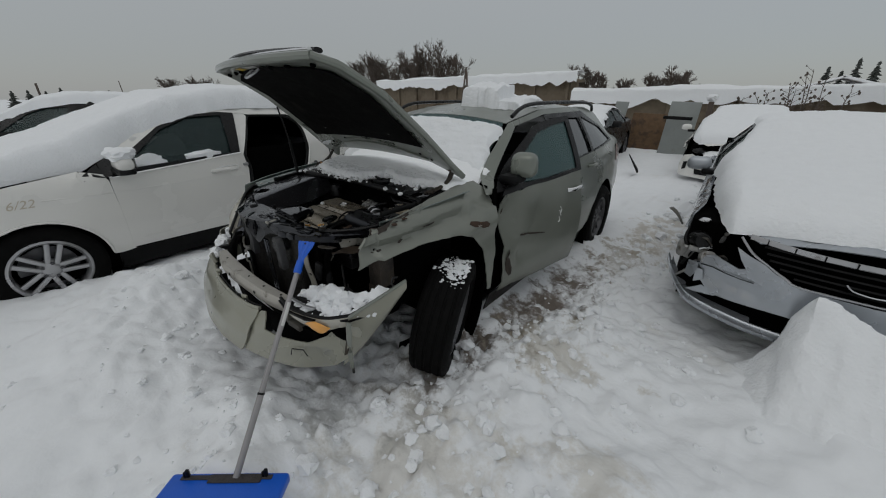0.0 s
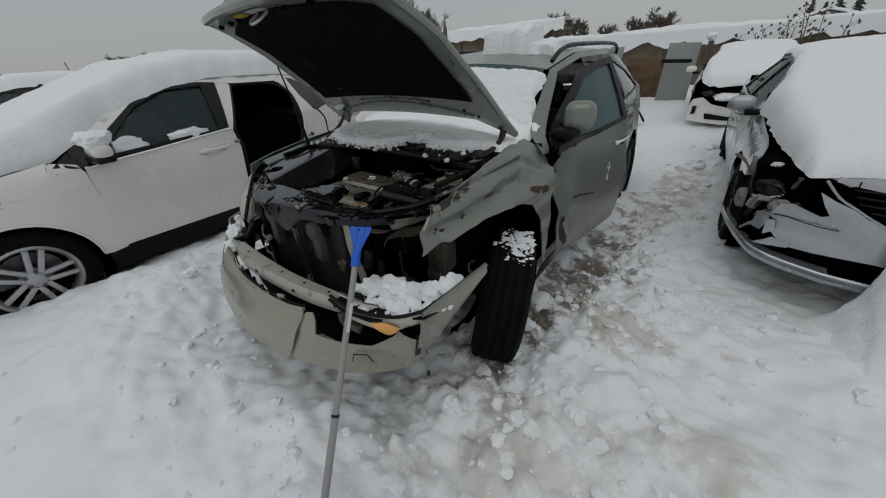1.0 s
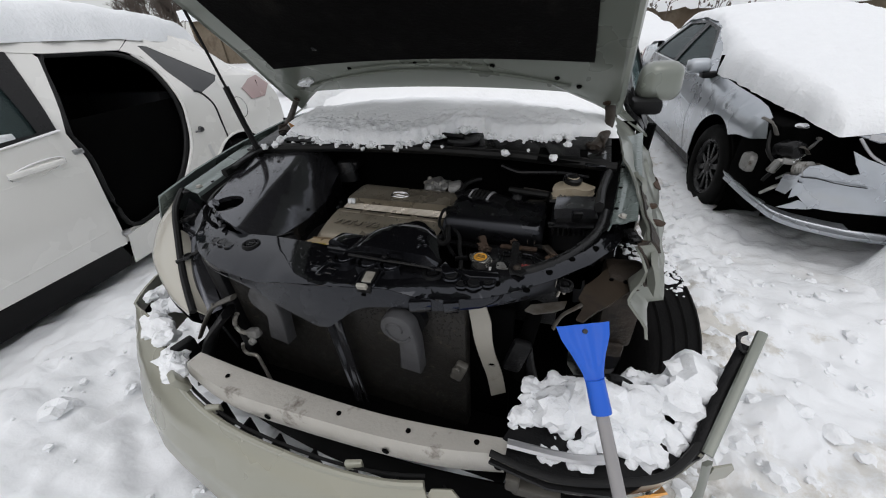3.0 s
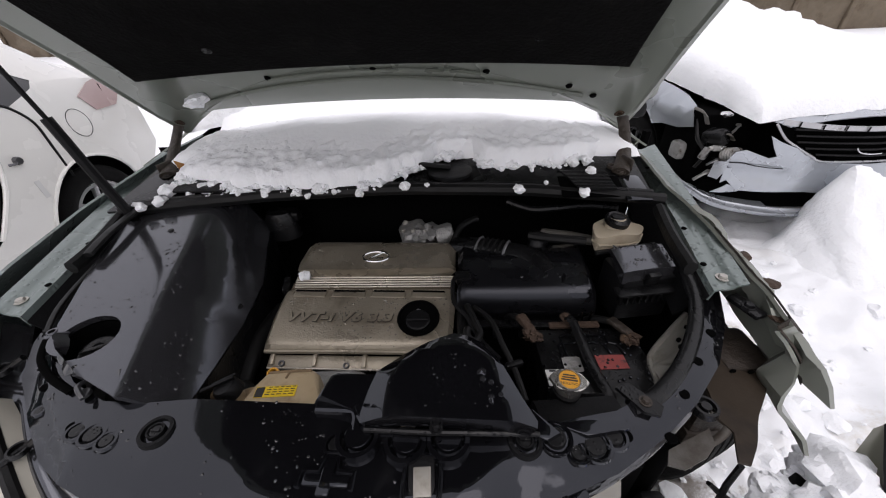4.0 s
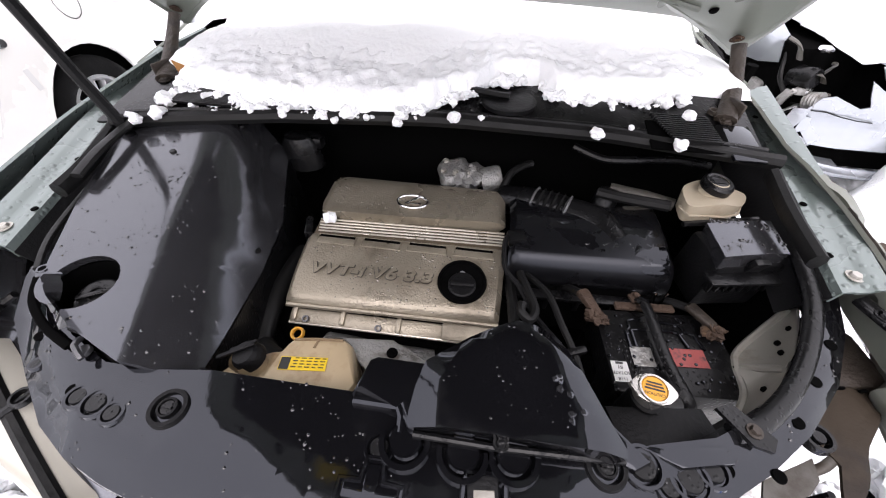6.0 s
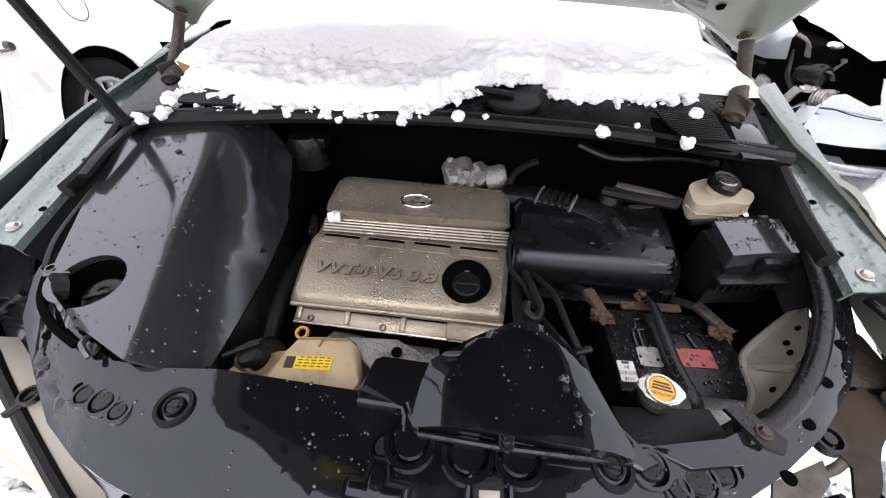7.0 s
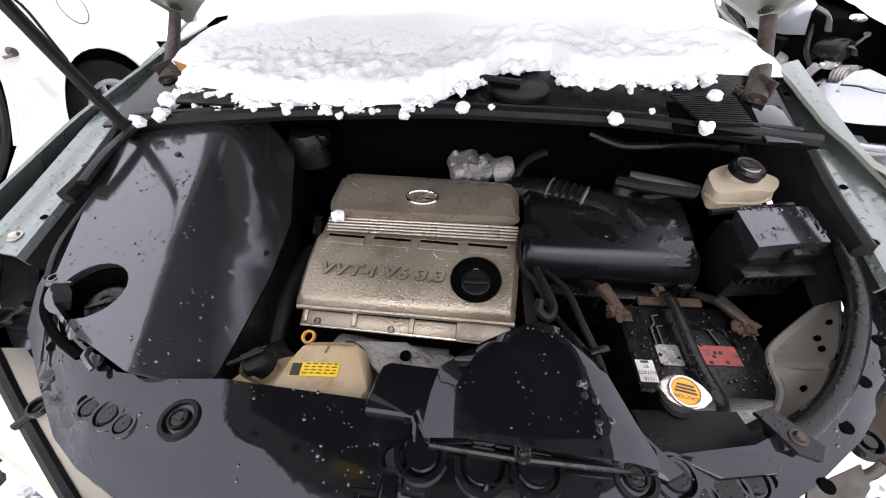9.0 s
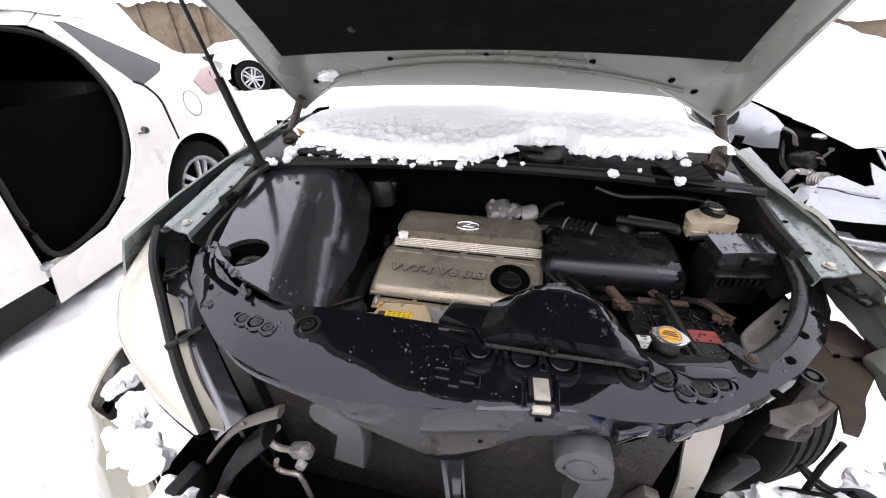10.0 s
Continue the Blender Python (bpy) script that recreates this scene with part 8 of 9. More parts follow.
pipe = fore("cooler_line", tube([(-0.262, -0.575, 0.735), (-0.285, -0.575, 0.705), (-0.294, -0.575, 0.678), (-0.282, -0.575, 0.660), (-0.25, -0.575, 0.662)], 0.0065, 8, 4), BEAM, label="thin bare metal cooler pipe")
fore("pipe_fitting", join(box((-0.228, -0.575, 0.670), (0.045, 0.026, 0.030), 0.008, (0, -18, 0)), lathe([(0, 0.012), (0.010, 0.012), (0.012, 0)], 6, pose(-0.222, -0.588, 0.655, 90, 0, 0))), CAST, pipe)
fore("cooler_line", tube([(-0.303, -0.575, 0.600), (-0.312, -0.575, 0.572), (-0.300, -0.575, 0.556), (-0.265, -0.575, 0.560), (-0.258, -0.575, 0.530), (-0.262, -0.57, 0.44)], 0.0055, 8, 4), BEAM, label="thin bare metal cooler pipe")
stay = fore("lamp_stay", tube([(0.585, -0.445, 0.80), (0.60, -0.435, 0.835), (0.625, -0.425, 0.855), (0.645, -0.41, 0.862)], 0.006, 8, 4, 0.4), PRIMER_DARK, label="bent beige lamp stay")
fore("stay_rod", tube([(0.669, -0.44, 0.80), (0.674, -0.44, 0.73), (0.687, -0.445, 0.62)], 0.005, 6), BLACK, stay)
fore("lamp_duct", tube([(0.535, -0.445, 0.72), (0.55, -0.45, 0.64), (0.575, -0.45, 0.56), (0.60, -0.45, 0.50)], [0.014, 0.018, 0.02, 0.02], 12, 4, 0.7), BLACK, stay)
for pts in ([(0.66, -0.43, 0.71), (0.70, -0.45, 0.69), (0.74, -0.45, 0.70), (0.80, -0.44, 0.66)], [(0.67, -0.42, 0.69), (0.71, -0.44, 0.665), (0.77, -0.46, 0.69), (0.83, -0.45, 0.70), (0.86, -0.43, 0.68)], [(0.64, -0.45, 0.66), (0.69, -0.47, 0.70), (0.73, -0.46, 0.66), (0.78, -0.48, 0.69)]):
    fore("loose_wire", tube(pts, 0.004, 6, 4), RUBBER, stay)
fore("wire_plug", box((0.735, -0.46, 0.695), (0.035, 0.02, 0.022), 0.005, (0, 15, 20)), BLACK, stay)
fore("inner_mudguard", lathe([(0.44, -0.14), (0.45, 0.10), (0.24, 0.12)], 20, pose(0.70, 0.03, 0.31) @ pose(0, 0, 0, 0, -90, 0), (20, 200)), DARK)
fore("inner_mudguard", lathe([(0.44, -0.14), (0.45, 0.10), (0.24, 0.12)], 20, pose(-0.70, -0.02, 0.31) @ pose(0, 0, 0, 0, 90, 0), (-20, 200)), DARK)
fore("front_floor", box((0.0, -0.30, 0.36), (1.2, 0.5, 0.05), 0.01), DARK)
fore("fender_rip", panel([(-0.40, 0.90), (-0.36, 0.94), (-0.26, 0.965), (-0.13, 0.99), (0.02, 1.02), (0.03, 1.0), (-0.1, 0.96), (-0.24, 0.935), (-0.34, 0.905)],
                         lambda u, v: Vector((0.782 - 0.05 * (u + 0.4) + 0.02 * fbm(u * 12, v * 12, 2), u, v + 0.012 * fbm(u * 9, 2.0))), 0.012, 0.02), PAINT_TORN, label="")
for p, r in (((0.835, 0.36, 0.885), 0.020), ((0.785, -0.20, 0.972), 0.016), ((0.775, -0.13, 0.984), 0.014), ((0.765, -0.27, 0.955), 0.014)):
    fore("rust_tear", lump(p, r, int(p[1] * 100), 0.35, 0.6, 2), RUST)
fore("door_gap", tube([(0.842, 0.535, 1.03), (0.835, 0.54, 0.8), (0.84, 0.545, 0.6), (0.835, 0.53, 0.38)], 0.016, 6, 3), DARK)

# hood fittings
for x in (-0.336, 0.378):
    fore("liner_clip", lathe([(0, 0.008), (0.008, 0.008), (0.013, 0.003), (0.013, 0)], 14, pose(x, 0.115, 1.352) @ pose(0, 0, 0, 138, 0, 0)), BLACK_SATIN, hood)
for a, b in ((0.15, 0.16), (0.85, 0.16), (0.9, 0.13), (0.1, 0.13), (0.3, 0.20), (0.7, 0.20), (0.5, 0.21)):
    p = hood_put(a, b, 0.001)
    fore("hood_hole", lathe([(0, 0.004), (0.007, 0.004), (0.009, 0)], 12, pose(*p) @ pose(0, 0, 0, 140, 0, 0)), DARK, hood)
fore("panel_crease", tube([hood_put(0.12 + 0.76 * k / 20, 0.13 + 0.055 * (1 - (k / 10 - 1) ** 2), -0.002) for k in range(21)], 0.005, 6), PAINT_SAGE, hood)
fore("panel_crease", tube([hood_put(0.30 + 0.4 * k / 12, 0.155 + 0.055 * (1 - (k / 6 - 1) ** 2 * 0.25), -0.002) for k in range(13)], 0.004, 6), PAINT_SAGE, hood)
fore("nose_deflector", tube([hood_put(0.06 + 0.88 * k / 20, 0.93 + 0.05 * (1 - (k / 10 - 1) ** 2), 0.062) for k in range(21)], 0.028, 8, 0, 0.45), BLACK_SATIN, hood, "black deflector along the hood nose")
fore("nose_trim", tube([hood_put(0.04 + 0.92 * k / 20, 0.985, 0.05) for k in range(21)], 0.012, 8, 0, 0.7), CHROME, hood)
hs = hood_put(0.5, 0.93, -0.012)
fore("hood_striker", tube([hs + Vector((-0.04, 0.02, 0)), hs + Vector((-0.035, -0.02, -0.03)), hs + Vector((0.0, -0.03, -0.04)), hs + Vector((0.035, -0.02, -0.03)), hs + Vector((0.04, 0.02, 0))], 0.006, 8, 3), ALLOY, hood)
nl = grid(4, 2, lambda a, b: hood_put(0.30 + 0.08 * a, 0.905 + 0.04 * b, -0.001))
fore("nose_label", nl, YELLOW, hood, "yellow warning label")
fore("nose_plate", grid(4, 2, lambda a, b: hood_put(0.42 + 0.12 * a, 0.90 + 0.05 * b, -0.001)), PAPER, hood, "pale label")
for a in (0.08, 0.2, 0.28, 0.62, 0.75, 0.92):
    p = hood_put(a, 0.90, -0.004)
    fore("nose_hole", lump(p, 0.014, int(a * 50), 0.8, 0.2, 2), DARK, hood)


solo("snow_clod", roughen(lump((-0.463, 0.182, 1.232), 0.028, 31, 0.5, 0.6, 3), 0.006, 30), SNOW, "snow clod stuck to the hood's underside", "snow")


# ---- snow lying on the wreck ----
def suv_glass(x, y):
    p = INV @ Vector((x, y, 0))
    if p.y < 0.37:
        return 1.012 + 0.05 * min(max((y - 0.06) / 0.25, 0), 1)
    z, hw = interp(p.y, SUV["top"])
    return z + GROUND - 0.05 * min(abs(p.x) / hw, 1) ** 2


def bank_xy(a, b):
    x = -0.655 + 1.36 * a
    front = min(bank_front(x) + 0.055, 0.25)
    return x, front + (0.66 - front) * b


bank_front = lambda x: interp(x, [(-0.60, 0.16), (-0.5, 0.125), (-0.36, 0.095), (-0.2, 0.095), (-0.02, 0.11), (0.04, 0.155), (0.10, 0.19), (0.14, 0.245), (0.25, 0.255), (0.28, 0.195), (0.42, 0.20), (0.56, 0.23), (0.60, 0.28)])[0]
bank = snow_sheet(bank_xy, suv_glass, lambda a, b: 0.088 * (0.78 + 0.22 * math.sin(a * 3.14)) - 0.015 * b, 110, 60, 0.003, 3.0, 0.45, 0.012, 9.0)


def slide_xy(a, b):
    x = -0.59 + 1.22 * a
    f = bank_front(x) + 0.012 * fbm(x * 14, 4.0)
    return x, f + (0.34 - f) * b


slide = snow_sheet(slide_xy, suv_glass, lambda a, b: 0.046 + 0.020 * b + 0.006 * fbm(a * 9, b * 2, 5.0), 200, 40, 0.006, 6.0, 0.12, 0.010, 16.0)
random.seed(21)
for k in range(300):
    x = random.uniform(-0.58, 0.58)
    y = bank_front(x) + random.gauss(0.008, 0.014)
    r = random.choice((0.004, 0.005, 0.006, 0.007, 0.008, 0.010, 0.012, 0.015))
    if k < 26:
        x, y, r = random.uniform(-0.58, -0.36), random.uniform(0.07, 0.14), random.uniform(0.006, 0.018)
    join(slide, lump((x, y, suv_glass(x, y) + r * 0.5), r, k, 0.85, 0.45, 3 if r > 0.009 else 2, 3.0))
roughen(bank, 0.004, 9, 2.0)
join(bank, roughen(slide, 0.006, 45, 5.0))
solo("snow_bank", bank, SNOW_SOFT, "crumbling snow slid down onto the black cowl", "snow", kind="stuff")
for k, (x, y, r) in enumerate(((-0.574, -0.005, 0.012), (-0.544, 0.023, 0.016), (-0.555, 0.074, 0.012), (0.36, 0.078, 0.014), (0.515, 0.066, 0.013), (0.549, 0.155, 0.013), (-0.042, 0.098, 0.012), (0.073, 0.095, 0.013), (-0.60, 0.01, 0.009), (0.13, 0.105, 0.006), (-0.5, 0.07, 0.007), (0.43, 0.11, 0.006))):
    tagged(new("snow_crumb", mesh_of("snow_crumb", roughen(lump((x, y, 1.02 + 0.2 * max(0, y - 0.06) + r * 0.5), r, k + 40, 0.8, 0.4, 3), 0.0016, 90), SNOW_SOFT)), "small crumb of snow on the cowl", "snow", "crumbs on the cowl")
solo("snow_crumb", lump((-0.172, -0.066, 0.866), 0.014, 77, 0.8, 0.5, 2), SNOW, "small crumb of snow on the engine cover", "snow")
solo("dry_leaf", panel([(-0.60, 0.18), (-0.585, 0.20), (-0.565, 0.21), (-0.57, 0.185), (-0.575, 0.165)], lambda x, y: Vector((x, y, 1.065 + 0.3 * (y - 0.18) + 0.02 * math.sin(x * 90))), 0.001, 0.01), LEAF, "dry orange leaf on the cowl", "leaf")
ws = solo("windshield_snow", roughen(snow_sheet(lambda a, b: ((2 * a - 1) * (0.72 - 0.09 * b), 0.50 + 0.36 * b), lambda x, y: interp(y, SUV["top"])[0] - 0.05 * (x / 0.7) ** 2, lambda a, b: 0.06, 60, 40, 0.012, 4.0, 0.10, 0.05), 0.006, 16), SNOW,
          "snow sheet lying on the windshield", "snow")
ws.matrix_basis = SUV_M
rs = snow_sheet(lambda a, b: (-0.02 + 0.52 * a, 1.28 + 0.55 * b), lambda x, y: interp(y, SUV["top"])[0] - 0.05 * (x / 0.6) ** 2, lambda a, b: 0.15 if b < 0.5 and a < 0.7 else 0.06, 40, 40, 0.03, 12.0, 0.05, 0.05)
rsob = solo("roof_snow", roughen(rs, 0.01, 9), SNOW, "broken block of snow left on the roof", "snow")
rsob.matrix_basis = SUV_M


def heap_of(name, label, spots, seed, amp=0.006, freq=32):
    bm = bmesh.new()
    for k, (c, r) in enumerate(spots):
        join(bm, lump(c, r, seed + k, 0.75, 0.42, 3, 2.6))
    return solo(name, roughen(bm, amp, freq, seed * 0.3), SNOW, label, "snow", kind="stuff")


random.seed(5)
spots = []
poly = [(0.52, -0.655), (0.56, -0.50), (0.72, -0.43), (0.92, -0.33), (0.95, -0.40), (0.90, -0.545), (0.72, -0.645)]
while len(spots) < 190:
    x, y = random.uniform(0.52, 0.95), random.uniform(-0.65, -0.34)
    inside = sum(1 for i in range(len(poly)) if (poly[i][1] > y) != (poly[i - 1][1] > y) and x < (poly[i - 1][0] - poly[i][0]) * (y - poly[i][1]) / (poly[i - 1][1] - poly[i][1]) + poly[i][0]) % 2
    if inside:
        r = random.choice((0.007, 0.009, 0.012, 0.015, 0.02, 0.028))
        spots.append(((x, y, 0.635 + 0.05 * (y + 0.65) + r * 0.45), r))
spots += [((0.90, -0.40, 0.70), 0.055), ((0.86, -0.46, 0.69), 0.05), ((0.70, -0.52, 0.68), 0.06), ((0.62, -0.56, 0.67), 0.05), ((0.78, -0.50, 0.68), 0.05)]
heap_of("snow_heap", "lumpy snow lying on the broken lamp tray", spots, 3)
random.seed(8)
heap_of("snow_heap", "lumpy snow caught in the bumper corner", [((-0.76 + 0.035 * k + random.uniform(-0.02, 0.02), -0.50 - 0.022 * k + random.uniform(-0.02, 0.02), 0.62 + random.uniform(0, 0.03)), random.uniform(0.018, 0.04)) for k in range(12)]
        + [((-0.62, -0.50, 0.64), 0.05), ((-0.68, -0.42, 0.64), 0.045)], 14)
tw = bmesh.new()
random.seed(12)
for k in range(300):
    a, off = radians(random.gauss(82, 10)), min(max(random.gauss(0.03, 0.045), -0.09), 0.088)
    yy, zz = -0.362 * math.cos(a), 0.362 * math.sin(a)
    c = SUV_M @ pose(0.795, 0.03, 0.385, 0, 9, 24) @ Vector((off, yy, zz))
    join(tw, lump(c, 0.002 + 0.012 * random.random() ** 2.5, k, 0.5, 0.8, 2))
solo("tyre_snow", tw, SNOW, "clumps of snow stuck on the front tyre", "snow", kind="stuff")


# ---- snow brush leaning on the bumper ----
pole_top, pole_low = Vector((0.668, -0.640, 0.867)), Vector((0.935, -1.108, 0.262))
COLLAR = 0.35
pole_dir = (pole_top - pole_low).normalized()
brush = thing("snow_brush", "grey-handled snow brush with blue ice scraper, leaning on the bumper", "snow brush")
part("handle", tube([pole_low, pole_low.lerp(pole_top, COLLAR + 0.005)], 0.0122, 14), GREY_POLE, brush)
part("upper_handle", tube([pole_low.lerp(pole_top, COLLAR), pole_top], 0.0108, 14), GREY_POLE, brush)
part("joint_collar", tube([pole_low.lerp(pole_top, COLLAR), pole_low.lerp(pole_top, COLLAR + 0.010)], 0.0134, 14), BLACK_SATIN, brush)
sidev = Vector((0.083, 0.032, 0.006)).normalized()
facev = sidev.cross(pole_dir).normalized()
part("paper_tag", grid(6, 3, lambda a, b: pole_low.lerp(pole_top, 0.68 + 0.12 * b) + (sidev * math.cos(-0.6 + 1.6 * a) - facev * math.sin(-0.6 + 1.6 * a) * -1) * 0.0115, 0.0004), PAPER, brush, "white paper tag")


def scraper(a, b):
    w = interp(b, [(0, 0.014), (0.18, 0.016), (0.32, 0.018), (0.55, 0.028), (0.8, 0.041), (1, 0.0455)])[0]
    s = 2 * a - 1
    thick = 0.012 * (1 - s * s) * max(0, 1 - b * 1.1)
    return pole_top + pole_dir * (0.118 * b - 0.006) + sidev * (s * w) + facev * (thick + 0.002 * math.cos(s * 9) * (b > 0.4))


sc = part("scraper", thicken(grid(18, 16, scraper), 0.004), BLUE, brush, "flared blue scraper blade")
part("scraper_socket", tube([pole_top - pole_dir * 0.035, pole_top + pole_dir * 0.02], [0.0165, 0.0155], 14), BLUE, sc)
part("hang_hole", lathe([(0, 0.004), (0.004, 0.004), (0.0045, 0)], 12, Matrix.Translation(pole_top + pole_dir * 0.10 + facev * 0.001) @ facev.to_track_quat("Z", "Y").to_matrix().to_4x4()), INK, sc)
HEAD = pose(pole_low.x + 0.005, pole_low.y - 0.005, 0.239, -6, 0, 44.5)


def headed(bm):
    bmesh.ops.transform(bm, matrix=HEAD, verts=bm.verts)
    return bm


hd = part("head", headed(roughen(box((-0.03, -0.045, 0), (0.43, 0.15, 0.04), 0.012, seg=3), 0.001, 40)), BLUE, brush, "wide blue foam head")
part("head_plate", headed(box((0.0, 0.0, 0.023), (0.19, 0.034, 0.007), 0.003)), FOAM, hd)
part("plate_wing", headed(box((-0.035, 0.006, 0.022), (0.33, 0.018, 0.005), 0.002)), FOAM, hd)
for x in (-0.175, 0.108):
    part("clip", headed(box((x, 0.008, 0.04), (0.013, 0.012, 0.036), 0.003, (8, 6, 0))), BLACK, hd)
    part("clip_step", headed(box((x - 0.010, 0.008, 0.034), (0.011, 0.010, 0.024), 0.003)), BLACK, hd)

# ---- loose snow on the ground ----
random.seed(77)
clods = bmesh.new()


def clod(x, y, r, k):
    join(clods, lump((x, y, snow_height(x, y) + r * 0.05), r * 0.95, k, 0.75, 0.6, 2, 3.4))


n = 0
for (cx, cy, sx_, sy_, count, r0, r1) in ((0.35, -1.05, 0.6, 0.25, 75, 0.006, 0.035), (-0.75, -0.95, 0.45, 0.35, 60, 0.006, 0.03), (1.15, -0.3, 0.4, 0.4, 150, 0.006, 0.045), (1.2, 1.3, 0.25, 1.0, 200, 0.008, 0.045), (-1.35, 0.2, 0.2, 0.8, 60, 0.01, 0.05),
                                          (1.0, -1.2, 0.5, 0.4, 70, 0.005, 0.02), (1.75, 0.9, 0.35, 0.3, 60, 0.01, 0.045), (1.1, 4.5, 0.5, 1.2, 60, 0.02, 0.08)):
    for k in range(count):
        x, y = random.gauss(cx, sx_), random.gauss(cy, sy_)
        r = r0 + (r1 - r0) * random.random() ** 2.2
        if -0.86 < x < 0.86 and y > -0.78 or -0.9 < x < 0.75 and y > -0.5:
            continue
        n += 1
        clod(x, y, r, n)
solo("snow_clods", clods, SNOW, "loose broken clods of snow strewn round the wreck", "snow", kind="stuff")
block = lump((0.90, -0.46, snow_height(0.90, -0.46) + 0.03), 0.045, 9, 0.9, 0.4, 3)
solo("snow_block", roughen(block, 0.008, 14), SNOW, "square lump of snow below the bumper corner", "snow")


def slab_put(a, b):
    """A shovelled heap: back, sharp ridge that falls off at one end, long flat face towards the lane."""
    x, yy, z = interp(a, [(0, 2.16, 1.30, 0.0), (0.06, 2.25, 1.31, 0.10), (0.11, 2.305, 1.32, 0.26), (0.17, 2.325, 1.32, 0.42), (0.24, 2.385, 1.30, 0.585), (0.32, 2.44, 1.30, 0.575), (0.5, 2.60, 1.28, 0.50), (0.7, 2.75, 1.22, 0.42), (1, 3.15, 1.05, 0.36)])
    ridge = Vector((x, yy, z + 0.012 * fbm(a * 22, 2.0) * min(1, a * 6)))
    if b < 0.25:
        return (ridge + Vector((0.05, 0.16, 0))).lerp(ridge, b / 0.25) + Vector((0, 0, -(ridge.z + 0.05) * (1 - b / 0.25) ** 2))
    k = (b - 0.25) / 0.75
    low = snow_height(x, yy - 0.6) - 0.03
    p = ridge + Vector((0.05 * k, -0.62 * k, 0))
    return Vector((p.x, p.y, low + max(0, ridge.z - low) * (1 - k) ** 1.9 + 0.008 * fbm(a * 5, k * 4, 6.0)))


solo("snow_slab", roughen(grid(70, 50, slab_put), 0.012, 9), SNOW, "sharp-edged shovelled snow heap before the silver sedan", "snow")

# ---- vehicles further off ----
BACK_M = pose(1.36, 7.92, GROUND, 0, 0, 6)
behind = whole_car(SEDAN, BACK_M, "white car with broken front under deep snow", "car", "white_car", PAINT_WHITE, ALLOY_DARK, 0.335, 0.22, 0.225, 2.795, 10, False)
for sx in (-1, 1):
    mirror_parts(behind, (sx * 1.03, 0.72, 1.03), sx, PAINT_WHITE, (0.20, 0.11, 0.12))
bface = part("front_bumper", panel([(-0.88, 0.25), (-0.90, 0.45), (-0.84, 0.62), (-0.7, 0.66), (-0.55, 0.55), (-0.3, 0.5), (0.3, 0.5), (0.6, 0.6), (0.88, 0.62), (0.86, 0.28), (0.3, 0.22), (-0.3, 0.22)], lambda x, z: nose(x, z), 0.006, 0.08), PAINT_WHITE, behind, "cracked white bumper")
part("bumper_vent", panel([(-0.83, 0.36), (-0.82, 0.5), (-0.76, 0.52), (-0.77, 0.38)], lambda x, z: nose(x, z, -0.012), 0.004, 0.1), BLACK, bface)
part("bumper_vent", panel([(-0.6, 0.30), (-0.62, 0.40), (-0.3, 0.36), (0.3, 0.36), (0.3, 0.28)], lambda x, z: nose(x, z, -0.012), 0.004, 0.1), BLACK, bface)
# Near-black block standing for the shaded broken front.
part("lamp_pit", box((0.0, -0.62, 0.62), (1.5, 0.55, 0.40), 0.02), DARK, behind)
part("loose_lamp", lump((-0.62, -0.92, 0.72), 0.10, 4, 0.5, 0.4, 2), BLACK_SATIN, behind)
part("bumper_snow_shelf", lump((-0.3, -0.86, 0.66), 0.28, 8, 0.25, 0.3, 3), SNOW, behind)
bs = solo("snow_cover", roughen(snow_sheet(sedan_xy, sedan_base, lambda a, b: sedan_deep(a, b) * 1.15, 40, 60, 0.014, 8.0, 0.08, 0.05, 3.0), 0.008, 10), SNOW, "deep snow lying on the white car", "snow")
bs.matrix_basis = BACK_M
shard = box((-0.22, 6.9, 0.30), (0.04, 0.22, 0.40), 0.015, (10, -32, 15), 0.35)
solo("plastic_shard", shard, BLACK, "black bumper shard standing in the snow", "debris")

LEFT_M = pose(-9.0, -2.4, GROUND, 0, 0, -8)
whole_car(FORD, LEFT_M, "dark grey SUV under snow standing further back", "car", "grey_suv", BLACK_SATIN, ALLOY_DARK)
ls = solo("snow_cover", snow_sheet(ford_xy, ford_base, lambda a, b: 0.10, 26, 40, 0.02, 22.0, 0.06, 0.03), SNOW, "snow lying on the grey SUV", "snow")
ls.matrix_basis = LEFT_M
REAR_M = pose(-2.15, 7.6, GROUND, 0, 0, 6)
rear = whole_car(SEDAN, REAR_M, "dark car with snowy hood behind the wreck", "car", "dark_car", BLACK_SATIN, ALLOY_DARK, 0.335, 0.22, 0.225, 2.795, 10, False)
for sx in (-1, 1):
    mirror_parts(rear, (sx * 1.03, 0.72, 1.03), sx, BLACK_SATIN, (0.24, 0.13, 0.16))
rsn = solo("snow_cover", roughen(snow_sheet(sedan_xy, sedan_base, lambda a, b: sedan_deep(a, b) * 0.6, 30, 50, 0.015, 25.0, 0.06, 0.04), 0.008, 8), SNOW, "snow lying on the dark car", "snow")
rsn.matrix_basis = REAR_M
FARL_M = pose(-6.4, 7.6, GROUND, 0, 0, -62)
farl = whole_car(SEDAN, FARL_M, "white sedan half buried behind the white SUV", "car", "white_sedan", PAINT_WHITE, ALLOY)
part("front_bumper", panel([(x, z) for x, z in FACE], lambda x, z: nose(x, z), 0.006, 0.1), PAINT_WHITE, farl)
part("grille", panel(GR, lambda x, z: nose(x, z, -0.01), 0.006, 0.1), BLACK, farl)
fsn = solo("snow_cover", snow_sheet(sedan_xy, sedan_base, lambda a, b: 0.12, 26, 40, 0.015, 27.0, 0.07, 0.04), SNOW, "snow lying on the white sedan", "snow")
fsn.matrix_basis = FARL_M

